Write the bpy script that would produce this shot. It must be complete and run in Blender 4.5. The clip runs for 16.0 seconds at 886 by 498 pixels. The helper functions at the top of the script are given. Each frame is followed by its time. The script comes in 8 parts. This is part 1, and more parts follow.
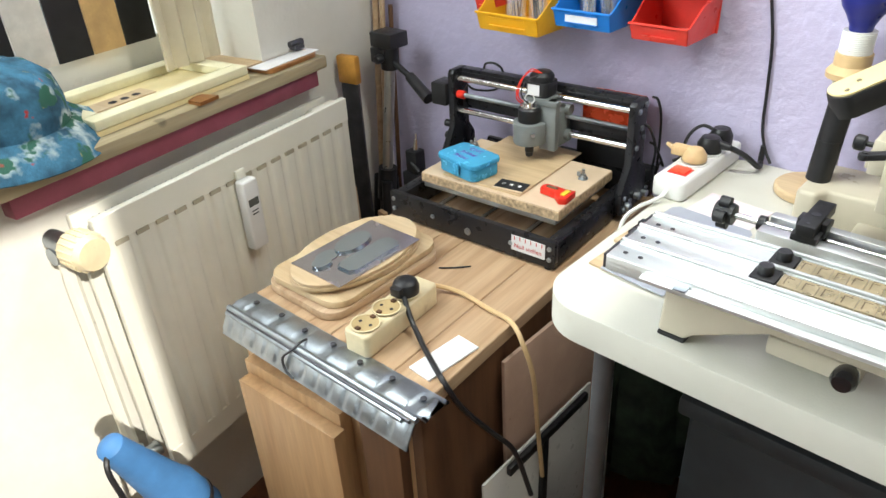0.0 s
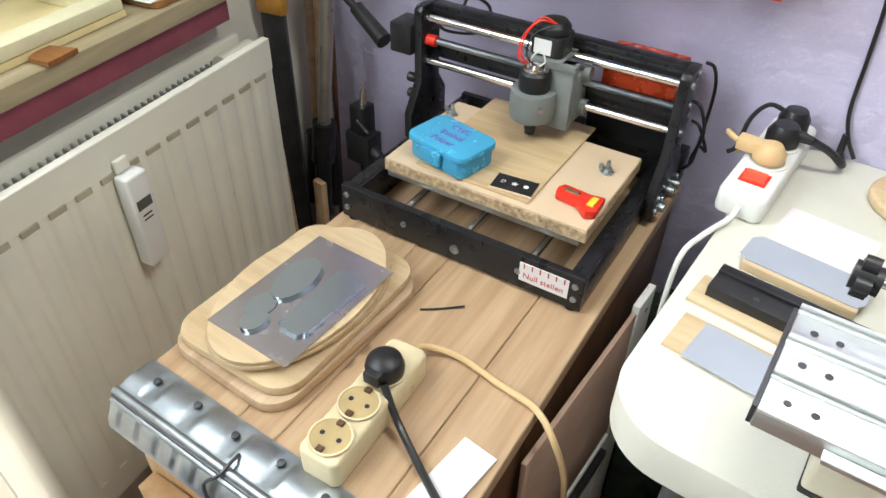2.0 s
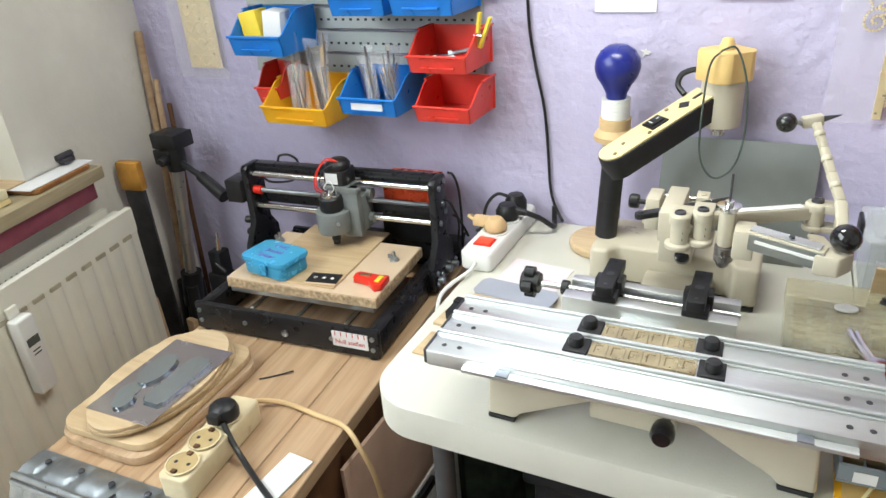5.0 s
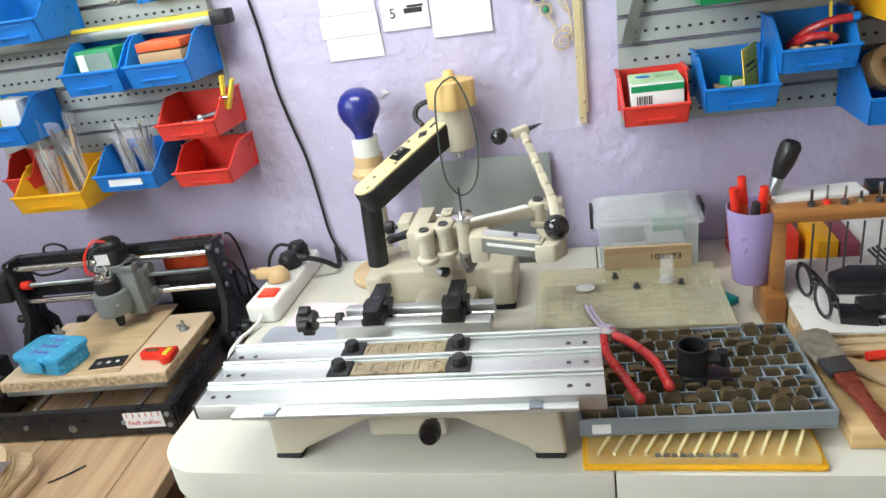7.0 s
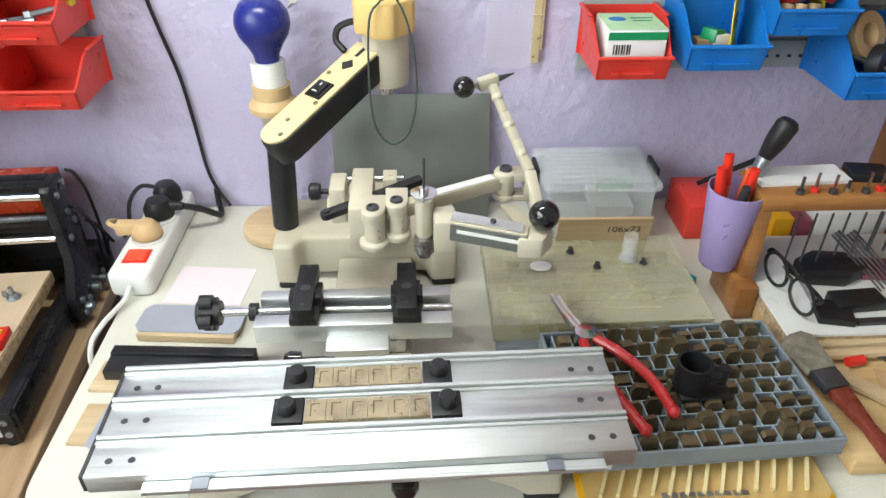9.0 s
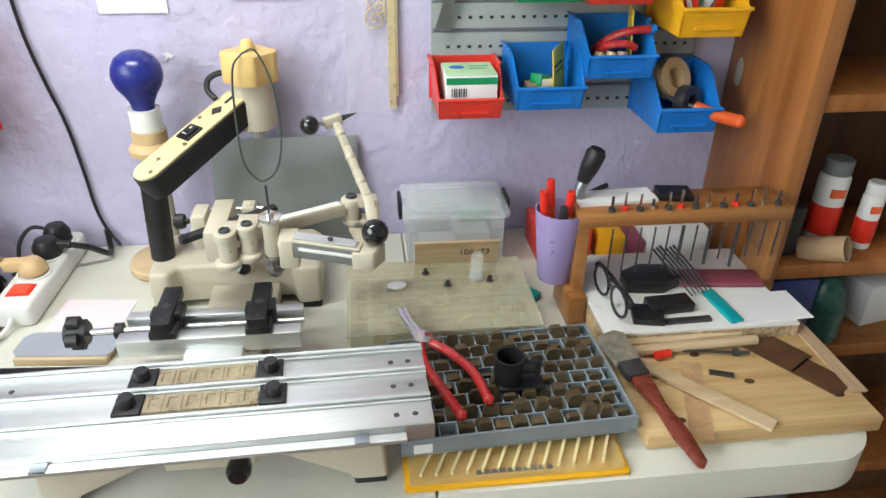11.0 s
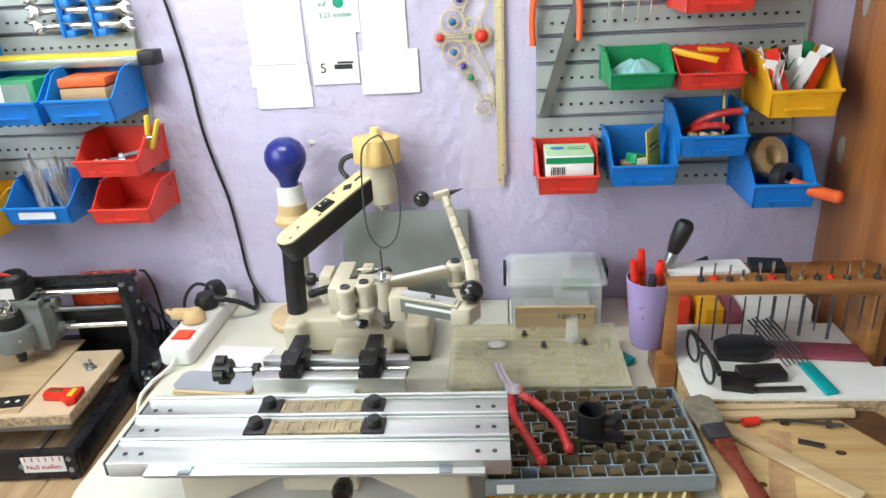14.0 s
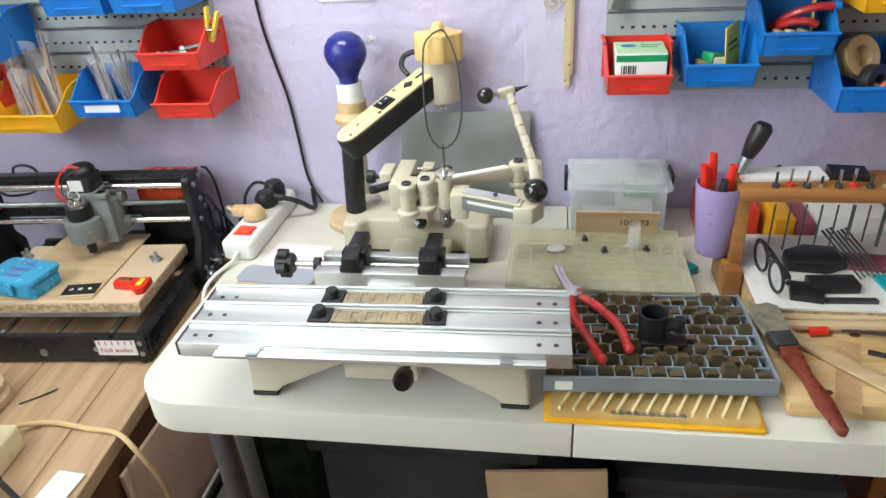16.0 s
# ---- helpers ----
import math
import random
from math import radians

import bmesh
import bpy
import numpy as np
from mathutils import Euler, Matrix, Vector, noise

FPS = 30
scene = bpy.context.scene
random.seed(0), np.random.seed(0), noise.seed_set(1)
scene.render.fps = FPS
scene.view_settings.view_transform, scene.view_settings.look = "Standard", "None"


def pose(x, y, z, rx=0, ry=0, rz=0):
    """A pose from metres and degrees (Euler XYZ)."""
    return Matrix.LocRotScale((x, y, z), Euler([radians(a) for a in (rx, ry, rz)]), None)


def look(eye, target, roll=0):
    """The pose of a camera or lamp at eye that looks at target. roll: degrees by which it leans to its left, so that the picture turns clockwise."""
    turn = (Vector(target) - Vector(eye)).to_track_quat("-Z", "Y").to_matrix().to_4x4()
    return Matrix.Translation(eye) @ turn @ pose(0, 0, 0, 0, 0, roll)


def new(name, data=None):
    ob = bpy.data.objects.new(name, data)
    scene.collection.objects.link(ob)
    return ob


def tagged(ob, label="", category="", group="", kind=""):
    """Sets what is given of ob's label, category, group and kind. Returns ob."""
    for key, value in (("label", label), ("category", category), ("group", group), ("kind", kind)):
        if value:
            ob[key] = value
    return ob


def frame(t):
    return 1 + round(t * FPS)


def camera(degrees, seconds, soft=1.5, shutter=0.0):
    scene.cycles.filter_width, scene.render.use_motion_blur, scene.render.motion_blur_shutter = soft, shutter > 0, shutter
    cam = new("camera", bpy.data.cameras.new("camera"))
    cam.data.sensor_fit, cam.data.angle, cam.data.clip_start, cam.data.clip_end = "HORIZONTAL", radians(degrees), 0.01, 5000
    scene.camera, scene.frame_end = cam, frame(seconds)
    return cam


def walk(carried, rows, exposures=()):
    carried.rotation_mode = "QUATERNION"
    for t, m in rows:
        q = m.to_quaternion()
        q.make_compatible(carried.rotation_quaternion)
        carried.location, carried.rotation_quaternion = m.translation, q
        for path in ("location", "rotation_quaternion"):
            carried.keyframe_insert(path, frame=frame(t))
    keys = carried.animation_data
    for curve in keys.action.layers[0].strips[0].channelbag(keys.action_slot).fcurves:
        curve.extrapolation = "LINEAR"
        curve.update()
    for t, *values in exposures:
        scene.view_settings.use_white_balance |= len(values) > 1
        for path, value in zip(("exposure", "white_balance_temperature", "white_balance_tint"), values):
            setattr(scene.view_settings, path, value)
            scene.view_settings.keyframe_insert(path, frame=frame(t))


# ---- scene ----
cam = camera(64.9, 16.0)
PATH = [
    (0, (0.74, -1.062, 1.203), (-0.45, 0.178, 0.18), -3.1),
    (0.5, (0.636, -1.002, 1.2), (-0.461, 0.292, 0.141), -2.1),
    (1, (0.534, -0.926, 1.191), (-0.45, 0.387, 0.048), -0.4),
    (1.5, (0.472, -0.877, 1.18), (-0.44, 0.408, -0.052), 0.9),
    (2, (0.448, -0.853, 1.174), (-0.436, 0.405, -0.106), 1.4),
    (2.5, (0.454, -0.852, 1.177), (-0.43, 0.421, -0.087), 1.5),
    (3, (0.475, -0.857, 1.18), (-0.416, 0.433, -0.062), 0.9),
    (3.5, (0.508, -0.878, 1.191), (-0.431, 0.423, -0.003), -1.1),
    (4, (0.565, -0.913, 1.204), (-0.372, 0.448, 0.078), -2.3),
    (4.5, (0.635, -0.956, 1.216), (-0.238, 0.53, 0.2), -2.9),
    (5, (0.73, -1.017, 1.228), (-0.09, 0.572, 0.332), -4.2),
    (5.2, (0.761, -1.052, 1.22), (-0.023, 0.589, 0.388), -4.6),
    (7.3, (0.837, -1.018, 1.219), (0.514, 0.773, 0.39), -7.9),
    (7.5, (0.822, -0.987, 1.222), (0.56, 0.788, 0.338), -7.0),
    (8, (0.768, -0.909, 1.227), (0.601, 0.787, 0.179), -5.4),
    (8.5, (0.71, -0.859, 1.237), (0.631, 0.795, 0.115), -3.4),
    (9, (0.684, -0.847, 1.246), (0.77, 0.794, 0.105), 0.5),
    (9.5, (0.684, -0.86, 1.252), (0.836, 0.79, 0.132), 2.0),
    (10, (0.705, -0.886, 1.256), (0.898, 0.788, 0.179), 2.5),
    (10.2, (0.727, -0.903, 1.255), (0.934, 0.781, 0.196), 2.0),
    (12.3, (0.846, -0.997, 1.264), (1.0, 0.791, 0.382), -1.9),
    (12.5, (0.851, -1.005, 1.27), (0.974, 0.797, 0.411), -1.9),
    (13, (0.854, -1.023, 1.276), (0.883, 0.806, 0.468), -2.2),
    (13.5, (0.847, -1.032, 1.28), (0.753, 0.802, 0.488), -2.3),
    (14, (0.839, -1.044, 1.278), (0.67, 0.789, 0.495), -3.2),
    (14.5, (0.835, -1.048, 1.276), (0.641, 0.779, 0.485), -2.9),
    (15, (0.833, -1.053, 1.274), (0.605, 0.755, 0.45), -3.2),
    (15.5, (0.827, -1.049, 1.267), (0.548, 0.722, 0.381), -3.8),
    (16, (0.82, -1.047, 1.251), (0.518, 0.669, 0.269), -3.7),
]
walk(cam, [(t, look(eye, target, roll)) for t, eye, target, roll in PATH],
     [(0, 0.0), (3.5, -0.08), (5.2, -0.12), (9, -0.24), (10, -0.26), (12.5, -0.16), (16, -0.16)])
# ---- light, sky, exposure ----
world = bpy.data.worlds.new("world")
scene.world = world
world.use_nodes = True
_sky = world.node_tree.nodes.new("ShaderNodeTexSky")
_sky.sky_type, _sky.sun_disc, _sky.sun_elevation, _sky.sun_rotation = "NISHITA", False, radians(32), radians(103)
world.node_tree.links.new(_sky.outputs[0], world.node_tree.nodes["Background"].inputs[0])
world.node_tree.nodes["Background"].inputs[1].default_value = 0.12

WALL_TURN = radians(11)
LW = Matrix(((math.cos(WALL_TURN), math.sin(WALL_TURN), 0, -0.4138), (math.sin(WALL_TURN), -math.cos(WALL_TURN), 0, -0.0686),
             (0, 0, 1, 0), (0, 0, 0, 1)))          # window wall: columns are inward normal, along the wall, up


def area_lamp(name, m, sx, sy, watts, colour):
    d = bpy.data.lights.new(name, "AREA")
    d.shape, d.size, d.size_y, d.energy, d.color = "RECTANGLE", sx, sy, watts, colour
    ob = new(name, d)
    ob.matrix_basis = m
    return ob


area_lamp("window_daylight", look(LW @ Vector((-0.16, 1.2, 1.45)), LW @ Vector((1.0, 1.1, 0.9))), 1.35, 1.1, 46, (0.91, 0.985, 0.99))
# fill lamp added behind the camera to brighten the benches; no known window
area_lamp("south_window_daylight", look((0.6, -3.42, 1.4), (0.2, -0.5, 0.8)), 0.62, 0.66, 3.2, (0.92, 1.0, 0.97))
area_lamp("bench_lamp_tube", look((0.48, -0.36, 1.62), (0.48, -0.3, 0.7)), 0.45, 0.05, 6.4, (0.97, 1.0, 0.9))
_sun = bpy.data.lights.new("sun", "SUN")
_sun.energy, _sun.angle, _sun.color = 5.0, radians(0.6), (1.0, 0.95, 0.86)
new("sun", _sun).matrix_basis = look((2.3, -1.57, 2.0), (-0.29, -0.95, 0.35))

# ---- helpers of the scene ----
WORLD_OF, TOPS = {}, []


def settle(first, m):
    """Moves all things made since the count first."""
    for ob in TOPS[first:]:
        ob.matrix_basis = m @ ob.matrix_basis


class G:
    """Collects shapes in one bmesh, in world metres."""

    def __init__(self, m=None):
        self.bm, self.m = bmesh.new(), m or Matrix()

    def add(self, verts, faces, m=None):
        m = self.m @ m if m else self.m
        vs = [self.bm.verts.new(m @ Vector(v)) for v in verts]
        for f in faces:
            try:
                self.bm.faces.new([vs[i] for i in f])
            except ValueError:
                pass
        return self

    def box(self, x0, x1, y0, y1, z0, z1, m=None):
        v = [(x, y, z) for x in (x0, x1) for y in (y0, y1) for z in (z0, z1)]
        return self.add(v, [(0, 1, 3, 2), (4, 6, 7, 5), (0, 4, 5, 1), (2, 3, 7, 6), (0, 2, 6, 4), (1, 5, 7, 3)], m)

    def poly(self, pts, z0, z1, m=None):
        """An outline in x, y pulled up from z0 to z1."""
        n = len(pts)
        v = [(x, y, z0) for x, y in pts] + [(x, y, z1) for x, y in pts]
        return self.add(v, [tuple(range(n - 1, -1, -1)), tuple(range(n, 2 * n))] + [(i, (i + 1) % n, n + (i + 1) % n, n + i) for i in range(n)], m)

    def lathe(self, prof, m=None, n=24):
        """A profile of (radius, height) turned about z."""
        v, f = [], []
        for r, z in prof:
            for i in range(n):
                a = 2 * math.pi * i / n
                v.append((r * math.cos(a), r * math.sin(a), z))
        for k in range(len(prof) - 1):
            for i in range(n):
                j = (i + 1) % n
                f.append((k * n + i, k * n + j, (k + 1) * n + j, (k + 1) * n + i))
        if prof[0][0] > 1e-5:
            f.append(tuple(range(n - 1, -1, -1)))
        if prof[-1][0] > 1e-5:
            k = (len(prof) - 1) * n
            f.append(tuple(range(k, k + n)))
        return self.add(v, f, m)

    def cyl(self, p, q, r, r2=None, n=16):
        p, q = Vector(p), Vector(q)
        m = Matrix.Translation(p) @ (q - p).to_track_quat("Z", "Y").to_matrix().to_4x4()
        return self.lathe([(r, 0), (r if r2 is None else r2, (q - p).length)], m, n)

    def ball(self, c, r, n=20, sz=1.0):
        k = n // 2
        return self.lathe([(max(1e-4, r * math.sin(math.pi * i / k)), -r * sz * math.cos(math.pi * i / k)) for i in range(k + 1)], Matrix.Translation(c), n)

    def tube(self, pts, r, n=8, step=5):
        """A round cord through the points."""
        P = [Vector(p) for p in pts]
        if len(P) > 2:
            Q = [2 * P[0] - P[1]] + P + [2 * P[-1] - P[-2]]
            out = []
            for i in range(1, len(Q) - 2):
                for s in range(step):
                    t = s / step
                    a, b, c, d = Q[i - 1:i + 3]
                    out.append(0.5 * (2 * b + (c - a) * t + (2 * a - 5 * b + 4 * c - d) * t * t + (3 * b - a - 3 * c + d) * t ** 3))
            P = out + [P[-1]]
        v, f, up = [], [], Vector((0.13, 0.27, 0.95)).normalized()
        for i, p in enumerate(P):
            d = (P[min(i + 1, len(P) - 1)] - P[max(i - 1, 0)]).normalized()
            s = d.cross(up)
            if s.length < 1e-3:
                s = d.orthogonal()
            s.normalize()
            up = s.cross(d).normalized()
            for k in range(n):
                a = 2 * math.pi * k / n
                v.append(p + r * (math.cos(a) * s + math.sin(a) * up))
        for i in range(len(P) - 1):
            for k in range(n):
                j = (k + 1) % n
                f.append((i * n + k, i * n + j, (i + 1) * n + j, (i + 1) * n + k))
        f += [tuple(range(n)), tuple(range((len(P) - 1) * n + n - 1, (len(P) - 1) * n - 1, -1))]
        return self.add(v, f)


def rounded(x0, x1, y0, y1, r, n=6):
    out = []
    for cx, cy, a in ((x1 - r, y1 - r, 0), (x0 + r, y1 - r, 90), (x0 + r, y0 + r, 180), (x1 - r, y0 + r, 270)):
        out += [(cx + r * math.cos(radians(a + 90 * i / n)), cy + r * math.sin(radians(a + 90 * i / n))) for i in range(n + 1)]
    return out


def oval(cx, cy, rx, ry, n=40, turn=0.0):
    c, s = math.cos(turn), math.sin(turn)
    return [(cx + rx * math.cos(a) * c - ry * math.sin(a) * s, cy + rx * math.cos(a) * s + ry * math.sin(a) * c)
            for a in (2 * math.pi * i / n for i in range(n))]


def link_mesh(name, g, mat, bevel=0.0, seg=2, m=None):
    bm = g.bm
    bmesh.ops.remove_doubles(bm, verts=bm.verts, dist=1e-6)
    bmesh.ops.recalc_face_normals(bm, faces=bm.faces)
    if bevel:
        es = [e for e in bm.edges if len(e.link_faces) == 2 and e.calc_face_angle(0) > 0.6]
        bmesh.ops.bevel(bm, geom=es, offset=bevel, segments=seg, profile=0.5, affect="EDGES", clamp_overlap=True)
    if m:
        bm.transform(m)
    me = bpy.data.meshes.new(name)
    bm.to_mesh(me)
    bm.free()
    me.polygons.foreach_set("use_smooth", [True] * len(me.polygons))
    me.set_sharp_from_angle(angle=radians(35))
    me.materials.append(mat)
    return me


def thing(name, at, label, category, group="", kind=""):
    ob = new(name)
    ob.empty_display_size = 0.02
    m = at if isinstance(at, Matrix) else Matrix.Translation(at)
    ob.matrix_basis = m
    WORLD_OF[ob] = m
    TOPS.append(ob)
    return tagged(ob, label, category, group, kind)


def part(name, g, mat, parent, label="", bevel=0.0, seg=2):
    m = WORLD_OF[parent]
    ob = new(name, link_mesh(name, g, mat, bevel, seg, m.inverted()))
    ob.parent = parent
    WORLD_OF[ob] = m
    return tagged(ob, label)


def solo(name, g, mat, label, category, at=(0, 0, 0), bevel=0.0, seg=2, group="", kind=""):
    """A thing of one mesh, its origin at its base."""
    m = Matrix.Translation(at)
    ob = new(name, link_mesh(name, g, mat, bevel, seg, m.inverted()))
    ob.matrix_basis = m
    WORLD_OF[ob] = m
    TOPS.append(ob)
    return tagged(ob, label, category, group, kind)


def words(name, text, size, m, mat, parent, label=""):
    """Letters of the built-in font as a thin mesh; m: place, x along the line, z out of the surface."""
    cu = bpy.data.curves.new(name, "FONT")
    cu.body, cu.size, cu.extrude, cu.align_x, cu.align_y, cu.resolution_u = text, size, 0.0002, "CENTER", "CENTER", 3
    tmp = bpy.data.objects.new(name, cu)
    me = bpy.data.meshes.new_from_object(tmp)
    bpy.data.objects.remove(tmp)
    me.transform(WORLD_OF[parent].inverted() @ m)
    me.materials.clear()
    me.materials.append(mat)
    ob = new(name, me)
    ob.parent = parent
    WORLD_OF[ob] = WORLD_OF[parent]
    return tagged(ob, label)


# ---- materials ----
def material(name, colour, rough=0.5, metal=0.0, vary=0.12, scale=30.0, bump=0.0, bump_scale=200.0, spec=0.5, coat=0.0,
             stretch=(1, 1, 1), stain=None, trans=0.0, ior=1.45, alpha=1.0, rand=0.0, rough_vary=0.12, emit=0.0):
    m = bpy.data.materials.new(name)
    m.use_nodes = True
    nt = m.node_tree
    N, Lk = nt.nodes, nt.links
    b = N["Principled BSDF"]
    b.inputs["Metallic"].default_value = metal
    b.inputs["Specular IOR Level"].default_value = spec
    b.inputs["Coat Weight"].default_value = coat
    b.inputs["Transmission Weight"].default_value = trans
    b.inputs["IOR"].default_value = ior
    b.inputs["Alpha"].default_value = alpha
    tc = N.new("ShaderNodeTexCoord")
    mp = N.new("ShaderNodeMapping")
    mp.inputs["Scale"].default_value = stretch
    Lk.new(tc.outputs["Object"], mp.inputs[0])

    def tex(sc, detail=4.0):
        t = N.new("ShaderNodeTexNoise")
        t.inputs["Scale"].default_value, t.inputs["Detail"].default_value = sc, detail
        Lk.new(mp.outputs[0], t.inputs["Vector"])
        return t.outputs["Fac"]

    def mix(fac, a, c2, mode="MIX"):
        x = N.new("ShaderNodeMix")
        x.data_type, x.blend_type = "RGBA", mode
        for s, v in ((0, fac), (6, a), (7, c2)):
            if isinstance(v, (int, float)):
                x.inputs[s].default_value = v
            elif isinstance(v, tuple):
                x.inputs[s].default_value = (*v[:3], 1)
            else:
                Lk.new(v, x.inputs[s])
        return x.outputs[2]

    def ramp(src, lo, hi, a=0.0, c2=1.0):
        r = N.new("ShaderNodeMapRange")
        for i, v in enumerate((lo, hi, a, c2)):
            r.inputs[i + 1].default_value = v
        Lk.new(src, r.inputs[0])
        return r.outputs[0]

    dark = tuple(c * (1 - vary * 1.6) for c in colour)
    light = tuple(min(1, c * (1 + vary)) for c in colour)
    col = mix(ramp(tex(scale), 0.3, 0.7), dark, light)
    col = mix(ramp(tex(scale * 7), 0.35, 0.75, 0, 0.4), col, tuple(c * (1 - vary) for c in colour))
    if stain:
        col = mix(ramp(tex(stain[1], 6), stain[2], stain[2] + 0.12, 0, stain[3]), col, stain[0])
    if rand:
        oi = N.new("ShaderNodeObjectInfo")
        col = mix(ramp(oi.outputs["Random"], 0, 1, 0, rand), col, tuple(c * 0.45 for c in colour))
    Lk.new(col, b.inputs["Base Color"])
    Lk.new(ramp(tex(scale * 2.3), 0.25, 0.75, max(0.02, rough - rough_vary), min(1, rough + rough_vary)), b.inputs["Roughness"])
    if bump:
        bp = N.new("ShaderNodeBump")
        bp.inputs["Strength"].default_value, bp.inputs["Distance"].default_value = 1.0, bump
        Lk.new(tex(bump_scale, 5), bp.inputs["Height"])
        Lk.new(bp.outputs[0], b.inputs["Normal"])
    if emit:
        b.inputs["Emission Color"].default_value = (*colour, 1)
        b.inputs["Emission Strength"].default_value = emit
    return m


def wood(name, a, c2, grain=(60, 3, 60), rough=0.5, rand=0.35, knots=True):
    """Planks: streaks along the least grain axis, rings and knots."""
    m = bpy.data.materials.new(name)
    m.use_nodes = True
    N, Lk = m.node_tree.nodes, m.node_tree.links
    b = N["Principled BSDF"]
    tc, mp, oi = N.new("ShaderNodeTexCoord"), N.new("ShaderNodeMapping"), N.new("ShaderNodeObjectInfo")
    mp.inputs["Scale"].default_value = grain
    ad = N.new("ShaderNodeVectorMath")
    ad.operation = "ADD"
    sc = N.new("ShaderNodeVectorMath")
    sc.operation = "SCALE"
    sc.inputs[0].default_value = (3.1, 7.7, 5.3)
    Lk.new(oi.outputs["Random"], sc.inputs["Scale"])
    Lk.new(tc.outputs["Object"], ad.inputs[0])
    Lk.new(sc.outputs[0], ad.inputs[1])
    Lk.new(ad.outputs[0], mp.inputs[0])
    n1, n2 = N.new("ShaderNodeTexNoise"), N.new("ShaderNodeTexNoise")
    n1.inputs["Scale"].default_value, n1.inputs["Detail"].default_value, n1.inputs["Distortion"].default_value = 1.0, 6, 0.6
    n2.inputs["Scale"].default_value, n2.inputs["Detail"].default_value = 5.0, 3
    Lk.new(mp.outputs[0], n1.inputs["Vector"])
    Lk.new(mp.outputs[0], n2.inputs["Vector"])
    cr = N.new("ShaderNodeValToRGB")
    cr.color_ramp.elements[0].position, cr.color_ramp.elements[0].color = 0.32, (*c2, 1)
    cr.color_ramp.elements[1].position, cr.color_ramp.elements[1].color = 0.62, (*a, 1)
    Lk.new(n1.outputs["Fac"], cr.inputs[0])
    x = N.new("ShaderNodeMix")
    x.data_type, x.blend_type = "RGBA", "MULTIPLY"
    x.inputs[0].default_value = 0.35
    Lk.new(cr.outputs[0], x.inputs[6])
    Lk.new(n2.outputs["Fac"], x.inputs[7])
    col = x.outputs[2]
    if knots:
        vo = N.new("ShaderNodeTexVoronoi")
        vo.inputs["Scale"].default_value = 9.0
        Lk.new(ad.outputs[0], vo.inputs["Vector"])
        mr = N.new("ShaderNodeMapRange")
        for i, v in enumerate((0.06, 0.1, 0.75, 0.0)):
            mr.inputs[i + 1].default_value = v
        Lk.new(vo.outputs["Distance"], mr.inputs[0])
        k = N.new("ShaderNodeMix")
        k.data_type = "RGBA"
        k.inputs[7].default_value = (*(c * 0.35 for c in c2), 1)
        Lk.new(mr.outputs[0], k.inputs[0])
        Lk.new(col, k.inputs[6])
        col = k.outputs[2]
    hs = N.new("ShaderNodeMix")
    hs.data_type, hs.blend_type = "RGBA", "MULTIPLY"
    hs.inputs[7].default_value = (0.8, 0.68, 0.5, 1)
    r2 = N.new("ShaderNodeMath")
    r2.operation = "MULTIPLY"
    r2.inputs[1].default_value = rand
    Lk.new(oi.outputs["Random"], r2.inputs[0])
    Lk.new(r2.outputs[0], hs.inputs[0])
    Lk.new(col, hs.inputs[6])
    Lk.new(hs.outputs[2], b.inputs["Base Color"])
    b.inputs["Roughness"].default_value = rough
    bp = N.new("ShaderNodeBump")
    bp.inputs["Strength"].default_value, bp.inputs["Distance"].default_value = 0.5, 0.0006
    Lk.new(n1.outputs["Fac"], bp.inputs["Height"])
    Lk.new(bp.outputs[0], b.inputs["Normal"])
    return m


PURPLE = material("lilac_plaster", (0.5, 0.465, 0.64), 0.8, vary=0.07, scale=5, bump=0.0055, bump_scale=44, spec=0.2, stain=((0.62, 0.56, 0.78), 55, 0.68, 0.6))
PLASTER = material("cream_plaster", (0.72, 0.7, 0.635), 0.85, vary=0.08, scale=5, bump=0.0012, bump_scale=60, spec=0.2, stain=((0.4, 0.36, 0.3), 9, 0.66, 0.4))
CEIL = material("white_ceiling_paint", (0.78, 0.77, 0.74), 0.9, vary=0.04, scale=3)
FLOOR = material("red_brown_floor", (0.2, 0.075, 0.035), 0.4, vary=0.25, scale=14, bump=0.0004, bump_scale=90)
ENAMEL = material("yellowed_radiator_enamel", (0.76, 0.745, 0.65), 0.38, vary=0.05, scale=8, bump=0.0002, bump_scale=120)
FIN = material("radiator_fin", (0.32, 0.33, 0.31), 0.5, vary=0.2)
SILLW = wood("pale_sill_wood", (0.52, 0.45, 0.3), (0.36, 0.3, 0.18), (40, 3, 40))
WINE = material("wine_red_paint", (0.26, 0.06, 0.09), 0.45, vary=0.12, scale=20)
PINE = wood("worn_pine", (0.6, 0.43, 0.28), (0.45, 0.29, 0.17), (45, 2.2, 45), 0.42)
PINEX = wood("light_pine_lengthwise", (0.74, 0.54, 0.28), (0.58, 0.37, 0.16), (2.2, 45, 45), 0.45)
PLY = wood("birch_plywood", (0.72, 0.56, 0.36), (0.58, 0.42, 0.25), (3, 30, 30), 0.55, knots=False)
BEECH = wood("beech_panel", (0.62, 0.4, 0.22), (0.5, 0.3, 0.15), (30, 30, 2.5), 0.45, knots=False)
ORANGEW = wood("orange_varnished_pine", (0.42, 0.17, 0.05), (0.28, 0.1, 0.025), (30, 30, 2), 0.35)
RACKW = wood("varnished_rack_wood", (0.42, 0.19, 0.06), (0.28, 0.11, 0.03), (3, 40, 40), 0.35)
